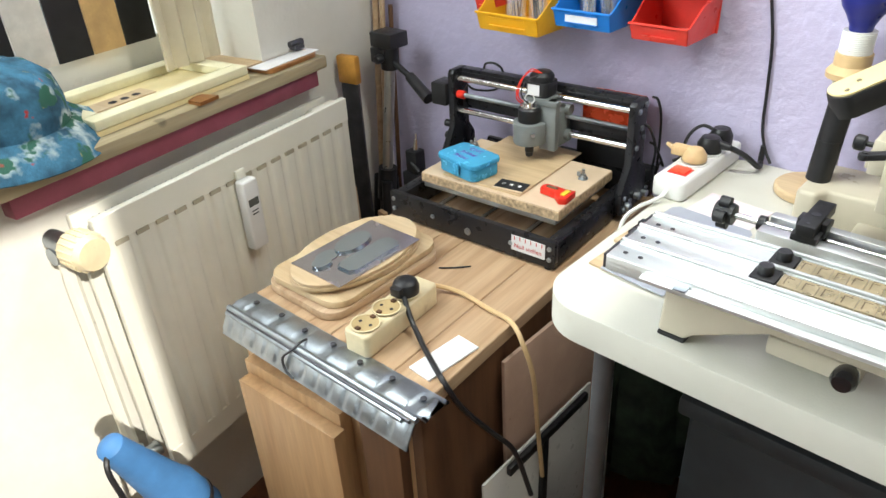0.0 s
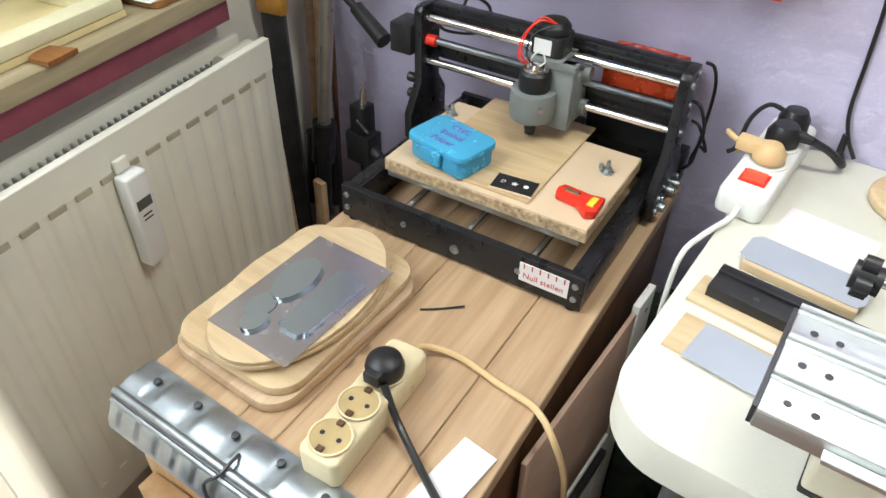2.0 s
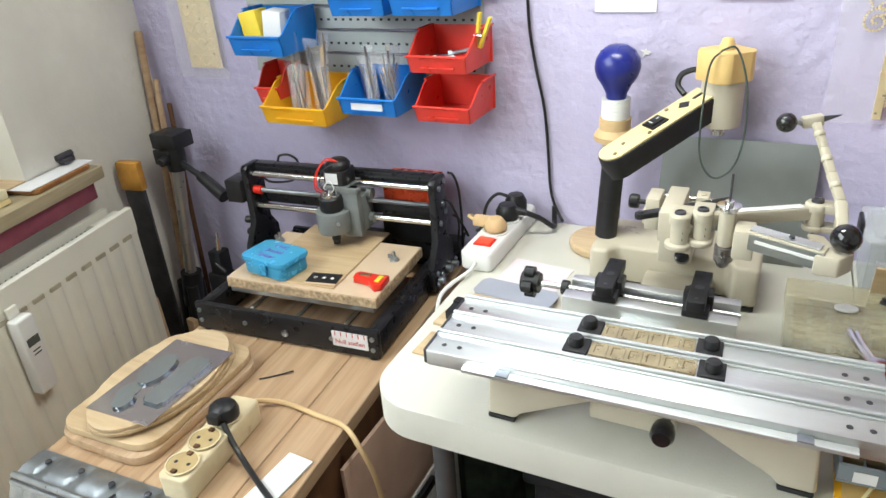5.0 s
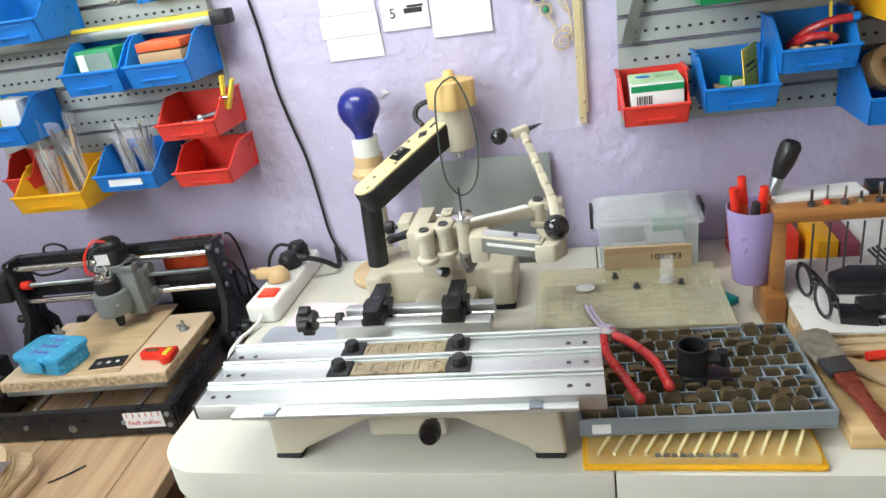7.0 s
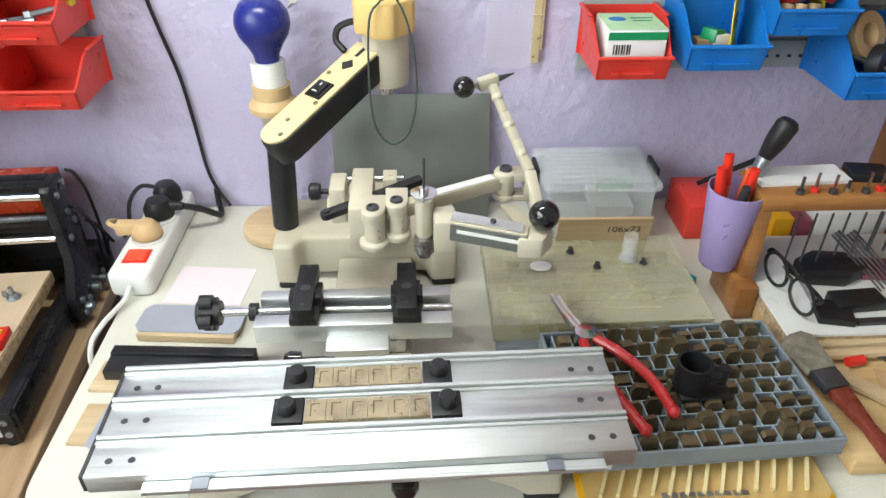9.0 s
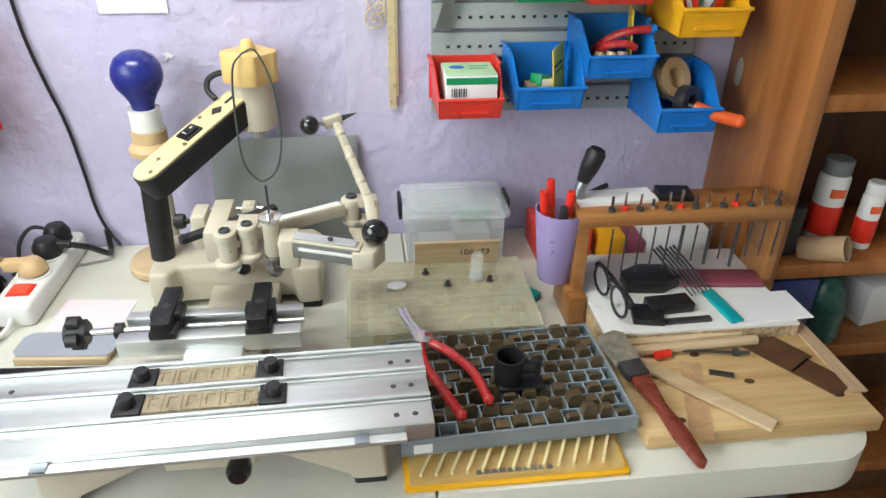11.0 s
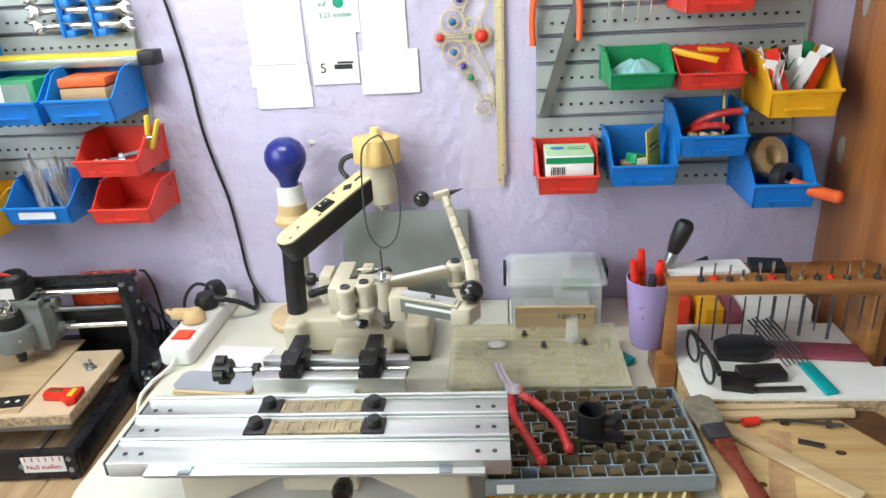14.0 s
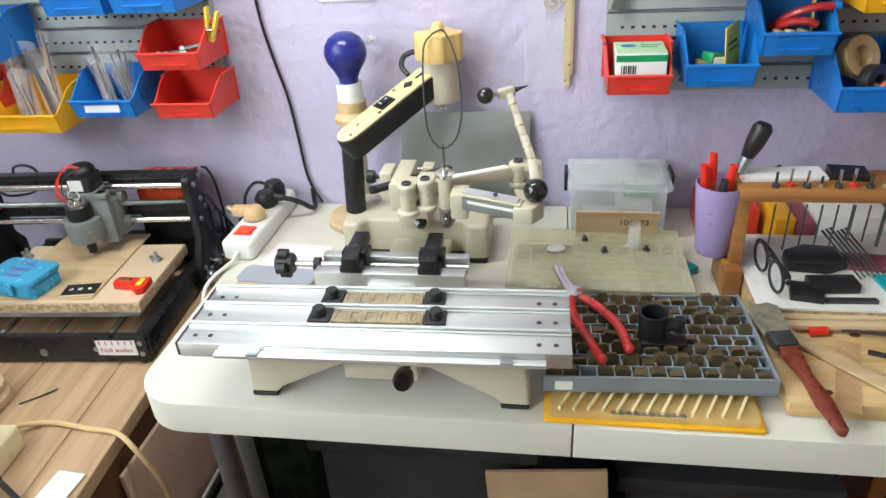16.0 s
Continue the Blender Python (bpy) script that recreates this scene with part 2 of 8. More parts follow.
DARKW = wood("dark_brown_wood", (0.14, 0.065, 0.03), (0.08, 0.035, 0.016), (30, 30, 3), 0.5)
CHIP = material("chipboard_edge", (0.5, 0.36, 0.22), 0.8, vary=0.35, scale=160, bump=0.0006, bump_scale=300)
MDF = material("sanded_board_top", (0.6, 0.46, 0.32), 0.6, vary=0.07, scale=12, bump=0.0002, bump_scale=250, stain=((0.5, 0.36, 0.24), 14, 0.6, 0.5))
PLAST = material("off_white_moulded_plastic", (0.61, 0.6, 0.53), 0.5, vary=0.04, scale=9, bump=0.0003, bump_scale=350, stain=((0.5, 0.45, 0.36), 17, 0.66, 0.35))
WHITE = material("white_plastic", (0.72, 0.72, 0.7), 0.35, vary=0.03, scale=20)
PAPER = material("white_paper", (0.72, 0.72, 0.73), 0.8, vary=0.03, scale=12, bump=0.0003, bump_scale=20)
PINKP = material("pale_pink_paper", (0.78, 0.66, 0.7), 0.8, vary=0.04, scale=12)
ALU = material("brushed_aluminium", (0.75, 0.775, 0.775), 0.47, 1.0, vary=0.05, scale=40, stretch=(0.04, 1, 1), bump=0.00028, bump_scale=420)
STEEL = material("polished_steel_rod", (0.75, 0.75, 0.76), 0.18, 1.0, vary=0.05, scale=60)
STEELTUBE = material("satin_grey_tube", (0.42, 0.4, 0.37), 0.35, 0.8, vary=0.08, scale=20)
SHEET = material("dull_metal_sheet", (0.34, 0.36, 0.35), 0.4, 1.0, vary=0.08, scale=8, stain=((0.4, 0.36, 0.3), 10, 0.6, 0.5))
PEWTER = material("grey_engraving_sheet", (0.55, 0.52, 0.55), 0.22, 0.95, vary=0.06, scale=14)
ZINC = material("galvanised_hinge_steel", (0.4, 0.44, 0.48), 0.38, 1.0, vary=0.14, scale=40, bump=0.0004, bump_scale=60)
IRONST = material("oiled_dark_steel", (0.3, 0.28, 0.27), 0.3, 0.9, vary=0.15)
IRON = material("dark_grey_iron", (0.09, 0.09, 0.1), 0.45, 0.7, vary=0.2)
BLACK = material("black_plastic", (0.014, 0.014, 0.016), 0.4, vary=0.2, scale=40, bump=0.0001, bump_scale=400)
ANOD = material("black_anodised_aluminium", (0.018, 0.018, 0.021), 0.32, 0.3, vary=0.2, scale=30)
RUBBER = material("black_rubber", (0.02, 0.02, 0.02), 0.75, vary=0.2)
GLOSSB = material("glossy_black_ball", (0.01, 0.01, 0.012), 0.12, vary=0.1, coat=0.5)
CREAM = material("cream_machine_enamel", (0.51, 0.465, 0.365), 0.38, vary=0.05, scale=12, bump=0.0002, bump_scale=300, stain=((0.4, 0.32, 0.2), 18, 0.66, 0.4))
OCHREG = material("worn_ochre_grip", (0.5, 0.24, 0.04), 0.5, vary=0.2, scale=40)
OCHRE = material("ochre_plastic_cap", (0.72, 0.5, 0.2), 0.45, vary=0.06, scale=20)
IVORY = material("ivory_arm_plate", (0.75, 0.63, 0.34), 0.4, vary=0.05, scale=20)
GREY = material("grey_printed_plastic", (0.17, 0.185, 0.185), 0.5, vary=0.1, scale=30, bump=0.0002, bump_scale=350)
BINRED = material("red_bin_plastic", (0.7, 0.05, 0.035), 0.35, vary=0.08, scale=20)
BINBLUE = material("blue_bin_plastic", (0.01, 0.18, 0.6), 0.35, vary=0.1, scale=20)
BINYEL = material("yellow_bin_plastic", (0.78, 0.4, 0.015), 0.38, vary=0.07, scale=20)
BINGREEN = material("green_bin_plastic", (0.01, 0.27, 0.1), 0.38, vary=0.1, scale=20)
PALEBL = material("pale_bluish_plate", (0.4, 0.43, 0.5), 0.38, 0.25, vary=0.04, scale=20)
RAIL = material("grey_louvred_steel", (0.34, 0.37, 0.37), 0.45, 0.2, vary=0.06, scale=14)
RAILD = material("louvre_slot", (0.03, 0.03, 0.032), 0.8)
RED = material("red_plastic", (0.7, 0.03, 0.015), 0.35, vary=0.06)
REDGRIP = material("red_dipped_grip", (0.42, 0.02, 0.02), 0.3, vary=0.12, scale=40, coat=0.3)
ORANGE = material("orange_handle_plastic", (0.75, 0.12, 0.03), 0.4, vary=0.06)
TRANSRED = material("translucent_orange_red_plastic", (0.78, 0.09, 0.03), 0.25, vary=0.05, trans=0.25, ior=1.3)
YELLOW = material("yellow_paint", (0.8, 0.6, 0.05), 0.45, vary=0.06)
BRASS = material("worn_brass", (0.5, 0.42, 0.26), 0.32, 0.9, vary=0.15, scale=60, stain=((0.25, 0.15, 0.06), 30, 0.6, 0.6))
TARN = material("tarnished_brass_slug", (0.24, 0.18, 0.1), 0.42, 0.55, vary=0.3, scale=60, rand=0.7)
GOLD = material("gilt_filigree", (0.86, 0.74, 0.46), 0.35, 0.6, vary=0.06, scale=60)
CLEAR = material("clear_plastic", (0.85, 0.9, 0.92), 0.15, vary=0.01, alpha=0.28, rough_vary=0.05, spec=0.7)
AMBER = material("amber_clear_lid", (0.78, 0.7, 0.4), 0.12, vary=0.05, scale=12, alpha=0.24, rough_vary=0.05, spec=0.7)
# paler and more opaque than AMBER to paint the reflection haze on the lid
HAZY = material("amber_with_reflection_haze", (0.6, 0.57, 0.4), 0.2, vary=0.03, scale=9, alpha=0.42, rough_vary=0.1, spec=0.7)
FILM = material("thin_plastic_bag", (0.9, 0.88, 0.92), 0.2, vary=0.02, bump=0.002, bump_scale=30, alpha=0.1, spec=0.8)
GLASS = material("clear_glass", (0.97, 0.98, 0.98), 0.02, vary=0.0, trans=1.0, ior=1.45, rough_vary=0.0)
BULB = material("cobalt_blue_glass", (0.014, 0.022, 0.2), 0.3, vary=0.1, scale=10, coat=0.1)
BLUEBOX = material("translucent_blue_plastic", (0.1, 0.5, 0.8), 0.22, vary=0.02, trans=0.4, ior=1.2)
LILAC = material("lilac_cup_plastic", (0.45, 0.36, 0.66), 0.35, vary=0.05, trans=0.3, ior=1.2)
BEIGE = material("aged_beige_plastic", (0.66, 0.56, 0.36), 0.42, vary=0.1, scale=25, stain=((0.35, 0.25, 0.12), 40, 0.62, 0.5))
BEIGEC = material("beige_cable", (0.6, 0.42, 0.22), 0.5, vary=0.08)
TRAYG = material("grey_tray_plastic", (0.2, 0.23, 0.26), 0.45, vary=0.08, scale=20)
TRAYL = material("pale_grey_divider", (0.27, 0.33, 0.38), 0.45, vary=0.05)
TEAL = material("teal_plastic", (0.0, 0.3, 0.33), 0.35, vary=0.06)
INK = material("black_ink", (0.02, 0.02, 0.025), 0.6)
GREENINK = material("green_ink", (0.0, 0.25, 0.15), 0.6)
REDINK = material("red_ink", (0.5, 0.02, 0.03), 0.6)
VIOLET = material("violet_ink", (0.16, 0.05, 0.4), 0.6)
CARD = material("brown_cardboard", (0.42, 0.28, 0.16), 0.85, vary=0.08, scale=15)
BLUETOOL = material("blue_tool_plastic", (0.06, 0.19, 0.42), 0.45, vary=0.1)
CLOTHG = material("dark_cloth", (0.03, 0.045, 0.03), 0.95, vary=0.35, scale=25, bump=0.002, bump_scale=40)
# near-black; on the shelf contents it also puts shade into the colour
DARKB = material("dark_plastic_and_shade", (0.022, 0.025, 0.028), 0.55, vary=0.3, scale=9, bump=0.001, bump_scale=20)
HINGEC = material("curtain_cream", (0.62, 0.56, 0.42), 0.9, vary=0.08, scale=12, bump=0.002, bump_scale=40)
# ---- the room ----
def structure(name, g, mat, label, bevel=0.0):
    return solo(name, g, mat, label, "structure", bevel=bevel, kind="structure")


structure("floor", G().box(-1.2, 2.4, -3.4, 0.1, -0.05, 0), FLOOR, "red-brown painted floor under the benches")
structure("wall_lilac", G().box(-0.75, 2.4, 0, 0.12, 0, 2.5), PURPLE, "lilac rough plaster wall behind the benches")
# unseen wall; its opening is added to shape the sun patch by the radiator
structure("wall_east", G().box(2.3, 2.4, -3.4, -1.8, 0, 2.5).box(2.3, 2.4, -1.35, 0, 0, 2.5).box(2.3, 2.4, -1.8, -1.35, 0, 1.8).box(2.3, 2.4, -1.8, -1.35, 2.46, 2.5), PLASTER, "plaster wall beyond the shelf unit, with an opening added for the sun")
# opening added in this unseen wall to hold the south fill lamp
structure("wall_south", G().box(-1.2, 0.28, -3.5, -3.4, 0, 2.5).box(0.92, 2.4, -3.5, -3.4, 0, 2.5).box(0.28, 0.92, -3.5, -3.4, 0, 1.05).box(0.28, 0.92, -3.5, -3.4, 1.75, 2.5), PLASTER, "plaster wall closing the room, with an opening added for the fill lamp")
structure("ceiling", G().box(-1.2, 2.4, -3.5, 0.12, 2.5, 2.6), CEIL, "plain white ceiling")
# window wall with its opening: u 0.36..2.0, z 0.8..2.05
gw = G(LW)
gw.box(-0.25, 0, -0.2, 0.30, 0, 2.5).box(-0.25, 0, 2.05, 3.6, 0, 2.5).box(-0.25, 0, 0.30, 2.05, 0, 0.818).box(-0.25, 0, 0.30, 2.05, 2.05, 2.5)
structure("wall_window", gw, PLASTER, "cream plaster wall with a window niche over the radiator")
win = thing("window_1", LW @ pose(-0.2, 1.2, 0.8), "white painted window above the wooden sill", "window", kind="structure")
g = G(LW)
for a, b_, c, d in ((0.31, 0.37, 0.86, 2.04), (1.98, 2.04, 0.86, 2.04), (1.15, 1.2, 0.86, 2.04)):
    g.box(-0.22, -0.17, a, b_, c, d)
g.box(-0.222, -0.168, 0.31, 2.04, 0.854, 0.92).box(-0.222, -0.168, 0.31, 2.04, 1.98, 2.045)
part("window_frame", g, WHITE, win, bevel=0.004)
for a, b_ in ((0.37, 1.15), (1.2, 1.98)):
    p = part("pane", G(LW).box(-0.197, -0.193, a, b_, 0.92, 1.98), GLASS, win)
    p.visible_shadow = False
# striped blind low in the window
bl = thing("striped_blind", LW @ pose(-0.14, 0.6, 0.86), "black and tan striped fabric hanging low across the window", "curtain")
STRIPE = [BLACK, material("tan_stripe", (0.55, 0.36, 0.16), 0.8, vary=0.15, scale=30), material("pale_stripe", (0.7, 0.66, 0.6), 0.8)]
for i in range(10):
    u0 = 0.40 + 0.062 * i
    part("stripe", G(LW).box(-0.15, -0.145, u0, u0 + 0.06, 0.92, 1.3), STRIPE[(0, 1, 0, 2)[i % 4]], bl)
gc = G(LW)
pts = [(0.0 + 0.006 * math.sin(i * 1.9), 0.33 + i * 0.011) for i in range(12)]
gc.poly([(x - 0.07, y) for x, y in pts] + [(x - 0.076, y) for x, y in reversed(pts)], 0.88, 2.0)
solo("curtain", gc, HINGEC, "cream net curtain hanging beside the window", "curtain", LW @ Vector((-0.07, 0.38, 0.86)))

# sill and its red board
sill = thing("window_sill", LW @ pose(0, 0.8, 0.79), "worn pale wooden window sill with a wine-red board below", "window sill", kind="structure")
part("sill_board", G(LW).box(-0.19, 0.052, 0.185, 2.0, 0.829, 0.853), SILLW, sill, bevel=0.004)
part("apron", G(LW).box(0.012, 0.04, 0.203, 0.812, 0.797, 0.828), WINE, sill, "wine-red painted board", bevel=0.002)

# radiator
rad = thing("radiator", LW @ pose(0.06, 0.47, 0), "yellowed white panel radiator with vertical ribs under the sill", "radiator")
U0, U1, Z0, Z1, F = 0.184, 0.742, 0.285, 0.773, 0.088
g = G(LW)
prof = []
n_rib = 15
w = (U1 - U0 - 0.03) / n_rib
prof.append((F - 0.004, U0))
for i in range(n_rib):
    a = U0 + 0.015 + i * w
    prof += [(F - 0.004, a + 0.1 * w), (F, a + 0.22 * w), (F, a + 0.72 * w), (F - 0.004, a + 0.84 * w)]
prof.append((F - 0.004, U1))
outline = prof + [(F - 0.014, U1), (F - 0.014, U0)]
g.poly(outline, Z0 + 0.045, Z1 - 0.045)
g.box(F - 0.014, F - 0.002, U0, U1, Z1 - 0.0455, Z1).box(F - 0.014, F - 0.002, U0, U1, Z0, Z0 + 0.0455)
part("front_panel", g, ENAMEL, rad, bevel=0.0012, seg=1)
# short darker dash at the top of each rib
RIBM = material("darker_rib_enamel", (0.42, 0.38, 0.28), 0.5)
for i in range(n_rib):
    a = U0 + 0.015 + i * w
    part("rib_head", G(LW).box(F - 0.006, F + 0.0005, a + 0.2 * w, a + 0.8 * w, Z1 - 0.05, Z1 - 0.043), RIBM, rad)
part("back_panel", G(LW).box(0.022, 0.032, U0, U1, Z0, Z1 - 0.004), ENAMEL, rad, bevel=0.002)
a = U0 + 0.03
while a < U1 - 0.03:
    part("fin", G(LW).box(0.0325, F - 0.0145, a, a + 0.003, Z0 + 0.06, Z1 - 0.02), FIN, rad, "grey convector fin")
    a += 0.011
part("top_pipe", G(LW).cyl((0.055, U0 + 0.005, Z1 - 0.022), (0.055, U0 + 0.07, Z1 - 0.022), 0.016), ENAMEL, rad)
part("side_pipe", G(LW).tube([(0.05, U1 - 0.02, Z1 - 0.04), (0.05, U1 + 0.03, Z1 - 0.04), (0.045, U1 + 0.035, Z1 - 0.2), (0.04, U1 + 0.035, 0.3), (0.04, U1 + 0.035, 0.004)], 0.011), ENAMEL, rad)
valve = part("valve", G(LW).cyl((0.05, U1 - 0.001, Z1 - 0.04), (0.05, U1 + 0.05, Z1 - 0.04), 0.013).cyl((0.04, U1 + 0.036, Z1 - 0.02), (0.085, U1 + 0.036, Z1 - 0.02), 0.014), ZINC, rad)
g = G(LW).lathe([(0.02, 0), (0.026, 0.006), (0.026, 0.04), (0.022, 0.05), (0.0, 0.052)], Matrix.Translation((0.085, U1 + 0.036, Z1 - 0.02)) @ pose(0, 0, 0, 0, 90, 0), 18)
for i in range(18):
    an = 2 * math.pi * i / 18
    c = Vector((0, 0.026 * math.cos(an), 0.026 * math.sin(an)))
    g.box(0.092, 0.125, U1 + 0.036 + c.y - 0.0014, U1 + 0.036 + c.y + 0.0014, Z1 - 0.02 + c.z - 0.0014, Z1 - 0.02 + c.z + 0.0014)
part("thermostat_head", g, BEIGE, valve)
part("return_valve", G(LW).cyl((0.05, U1 - 0.001, Z0 + 0.04), (0.05, U1 + 0.055, Z0 + 0.04), 0.014).cyl((0.05, U1 + 0.035, Z0 + 0.0), (0.05, U1 + 0.035, Z0 + 0.07), 0.012), ZINC, rad)
met = thing("heat_cost_meter", LW @ pose(F, 0.48, 0.66), "white plastic heat meter clipped to the radiator front", "meter")
part("body", G(LW).box(F + 0.001, F + 0.022, 0.463, 0.496, 0.6, 0.7275), WHITE, met, bevel=0.004, seg=3)
part("display", G(LW).box(F + 0.0215, F + 0.0226, 0.469, 0.491, 0.682, 0.695), material("lcd_grey", (0.1, 0.11, 0.1), 0.2), met, "small grey display")
part("slot", G(LW).box(F + 0.0215, F + 0.0224, 0.473, 0.487, 0.672, 0.674).box(F + 0.0215, F + 0.0224, 0.473, 0.487, 0.666, 0.668), INK, met, "tiny printed lines")
part("clip", G(LW).box(F - 0.0005, F + 0.006, 0.47, 0.49, 0.7277, 0.744), ENAMEL, met, bevel=0.002)

# ---- pine cabinet under the milling machine ----
CM = pose(0.1, -0.36, 0, 0, 0, 4)
cab = thing("pine_cabinet", CM, "low cabinet with a worn pine plank top and dark brown sides", "cabinet")
CX0, CX1, CY0, CY1, CZ = -0.165, 0.182, -0.318, 0.33, 0.642
x = CX0
for wd in (0.118, 0.045, 0.118, 0.066):
    part("plank", G(CM).box(x + 0.0004, x + wd - 0.0004, CY0, CY1, CZ - 0.022, CZ), PINE, cab, bevel=0.0012, seg=1)
    x += wd
part("side_panel", G(CM).box(CX0 + 0.004, CX0 + 0.022, CY0 + 0.01, CY1 - 0.01, 0.0, CZ - 0.0225), BEECH, cab, bevel=0.001)
part("side_panel", G(CM).box(CX1 - 0.022, CX1 - 0.004, CY0 + 0.01, CY1 - 0.01, 0.0, CZ - 0.0225), DARKW, cab, "dark brown side board", bevel=0.001)
part("back_panel", G(CM).box(CX0 + 0.023, CX1 - 0.023, CY1 - 0.03, CY1 - 0.012, 0, CZ - 0.0225), DARKW, cab)
part("front_frame", G(CM).box(CX0 + 0.0225, CX1 - 0.0225, CY0 + 0.012, CY0 + 0.03, 0.0, CZ - 0.0225), BEECH, cab, bevel=0.001)
for a, b_, f, zt in ((CX0 + 0.02, CX0 + 0.215, 0.028, 0.565), (CX0 + 0.03, CX0 + 0.225, 0.05, 0.547)):
    part("door_board", G(CM).box(a, b_, CY0 - f + 0.02, CY0 - f + 0.0405, 0.02, zt), BEECH, cab, bevel=0.0015)
part("front_board", G(CM).box(CX0 + 0.25, CX1 - 0.03, CY0 - 0.006, CY0 + 0.0115, 0.02, CZ - 0.06), DARKW, cab, "dark stained front board", bevel=0.001)

# pressed steel hinge lying over the front edge, its right end past the cabinet's side
HM = pose(-0.044, -0.684, CZ + 0.002, 0, 0, 1.6)
LEN = 0.373


def hinge_leaf(width, length, pitch, depth, m, jag=0.0):
    """A sheet strip pressed into flat pads, x along the hinge, y away from the knuckle."""
    n, cuts = 150, (0.0, 0.12, 0.2, 0.8, 0.88, 1.0)
    v, f = [], []
    for side in (0, 1):
        for r, c in enumerate(cuts):
            for i in range(n + 1):
                xx = length * i / n
                if i == n:
                    xx -= jag * abs(math.sin(9 * c + 1))
                pad = 0.5 + 0.5 * math.tanh(7 * math.sin(xx * 2 * math.pi / pitch + 0.6) + 4)
                v.append((xx, width * c, (depth * pad if r in (2, 3) else 0.0) - 0.0018 * side))
    k, rows_n = n + 1, len(cuts)
    for side in (0, 1):
        o = side * k * rows_n
        for r in range(rows_n - 1):
            for i in range(n):
                q = (o + r * k + i, o + r * k + i + 1, o + (r + 1) * k + i + 1, o + (r + 1) * k + i)
                f.append(q if side == 0 else q[::-1])
    top = rows_n * k
    for i in range(n):
        f += [(i, top + i, top + i + 1, i + 1), ((rows_n - 1) * k + i, (rows_n - 1) * k + i + 1, top + (rows_n - 1) * k + i + 1, top + (rows_n - 1) * k + i)]
    for r in range(rows_n - 1):
        f += [(r * k, (r + 1) * k, top + (r + 1) * k, top + r * k), (r * k + n, top + r * k + n, top + (r + 1) * k + n, (r + 1) * k + n)]
    return G(m).add(v, f)


hin = part("hinge", hinge_leaf(0.041, LEN, 0.052, 0.0022, HM, 0.012), ZINC, cab, "long pressed steel hinge")
part("lower_leaf", hinge_leaf(0.036, LEN - 0.012, 0.026, 0.002, HM @ pose(0, -0.006, -0.004) @ pose(0, 0, 0, -118, 0, 0) @ Matrix.Diagonal((1, 1, -1, 1)), 0.02), ZINC, hin)
part("knuckle_rod", G(HM).cyl((0.0, -0.004, -0.001), (LEN - 0.012, -0.004, -0.001), 0.0042).cyl((0.002, -0.0105, -0.0065), (LEN - 0.03, -0.0105, -0.0065), 0.003), ZINC, hin)
# solid dark rod painting the shade between the two knuckle rods
part("dark_gap", G(HM).cyl((0.001, -0.0075, -0.0045), (LEN - 0.02, -0.0075, -0.0045), 0.0032, n=8), IRON, hin)
part("wire_hook", G(HM).tube([(0.152, 0.012, 0.004), (0.154, 0.0, 0.007), (0.151, -0.012, 0.001), (0.139, -0.02, -0.012), (0.146, -0.024, -0.026), (0.16, -0.024, -0.034)], 0.0017, 6), IRON, hin, "dark bent wire hook")
for i in range(7):
    xx = 0.028 + 0.053 * i
    part("screw", G(HM).lathe([(0.0042, 0.0023), (0.0036, 0.0042), (0.001, 0.0048)], Matrix.Translation((xx, 0.024 + 0.003 * (i % 2), 0)), 12), IRON, hin)

# ---- white folding table ----
tab = thing("folding_table", (0.83, -0.25, 0), "off-white moulded plastic folding table with grey metal legs", "table")
TX0, TX1, TY0, TY1, TZ = 0.352, 1.302, -0.512, -0.004, 0.74
for a, b_ in ((TX0, 0.8465), (0.8485, TX1)):
    g = G()
    pts = rounded(TX0, TX1, TY0, TY1, 0.06, 10)
    pts = [(min(max(px, a), b_), py) for px, py in pts]
    out = []
    for p in pts:
        if not out or (abs(p[0] - out[-1][0]) + abs(p[1] - out[-1][1])) > 1e-5:
            out.append(p)
    g.poly(out, TZ - 0.042, TZ)
    part("tabletop_half", g, PLAST, tab, bevel=0.008, seg=4)
LEG = material("grey_leg_paint", (0.1, 0.1, 0.105), 0.45, 0.2, vary=0.1)
for lx in (TX0 + 0.075, TX1 - 0.075):
    for ly in (TY0 + 0.045, TY1 - 0.06):
        part("leg", G().cyl((lx, ly, 0), (lx, ly, TZ - 0.042), 0.0125), LEG, tab)
    part("leg_bar", G().cyl((lx, TY0 + 0.045, TZ - 0.09), (lx, TY1 - 0.06, TZ - 0.09), 0.009), LEG, tab)
    s = 1 if lx < 0.8 else -1
    part("brace", G().cyl((lx, -0.25, TZ - 0.1), (lx + s * 0.17, -0.25, TZ - 0.045), 0.008), LEG, tab)
for ly in (TY0 + 0.04, TY1 - 0.04):
    part("rail", G().box(TX0 + 0.07, TX1 - 0.07, ly - 0.008, ly + 0.008, TZ - 0.06, TZ - 0.0425), LEG, tab)

# ---- open shelf unit ----
sh = thing("shelf_unit", (1.7, -0.1, 0), "orange varnished pine shelf unit with open compartments", "shelf")
part("side_panel", G().box(1.325, 1.35, -0.2, -0.002, 0, 2.1), ORANGEW, sh, bevel=0.002)
part("side_panel", G().box(2.1, 2.125, -0.2, -0.002, 0, 2.1), ORANGEW, sh, bevel=0.002)
# dark wood here puts the shade of the compartments into the back's colour
part("back_panel", G().box(1.3505, 2.0995, -0.012, -0.003, 0, 2.1), DARKW, sh, "back board, dark brown to stand for the shelf shade")
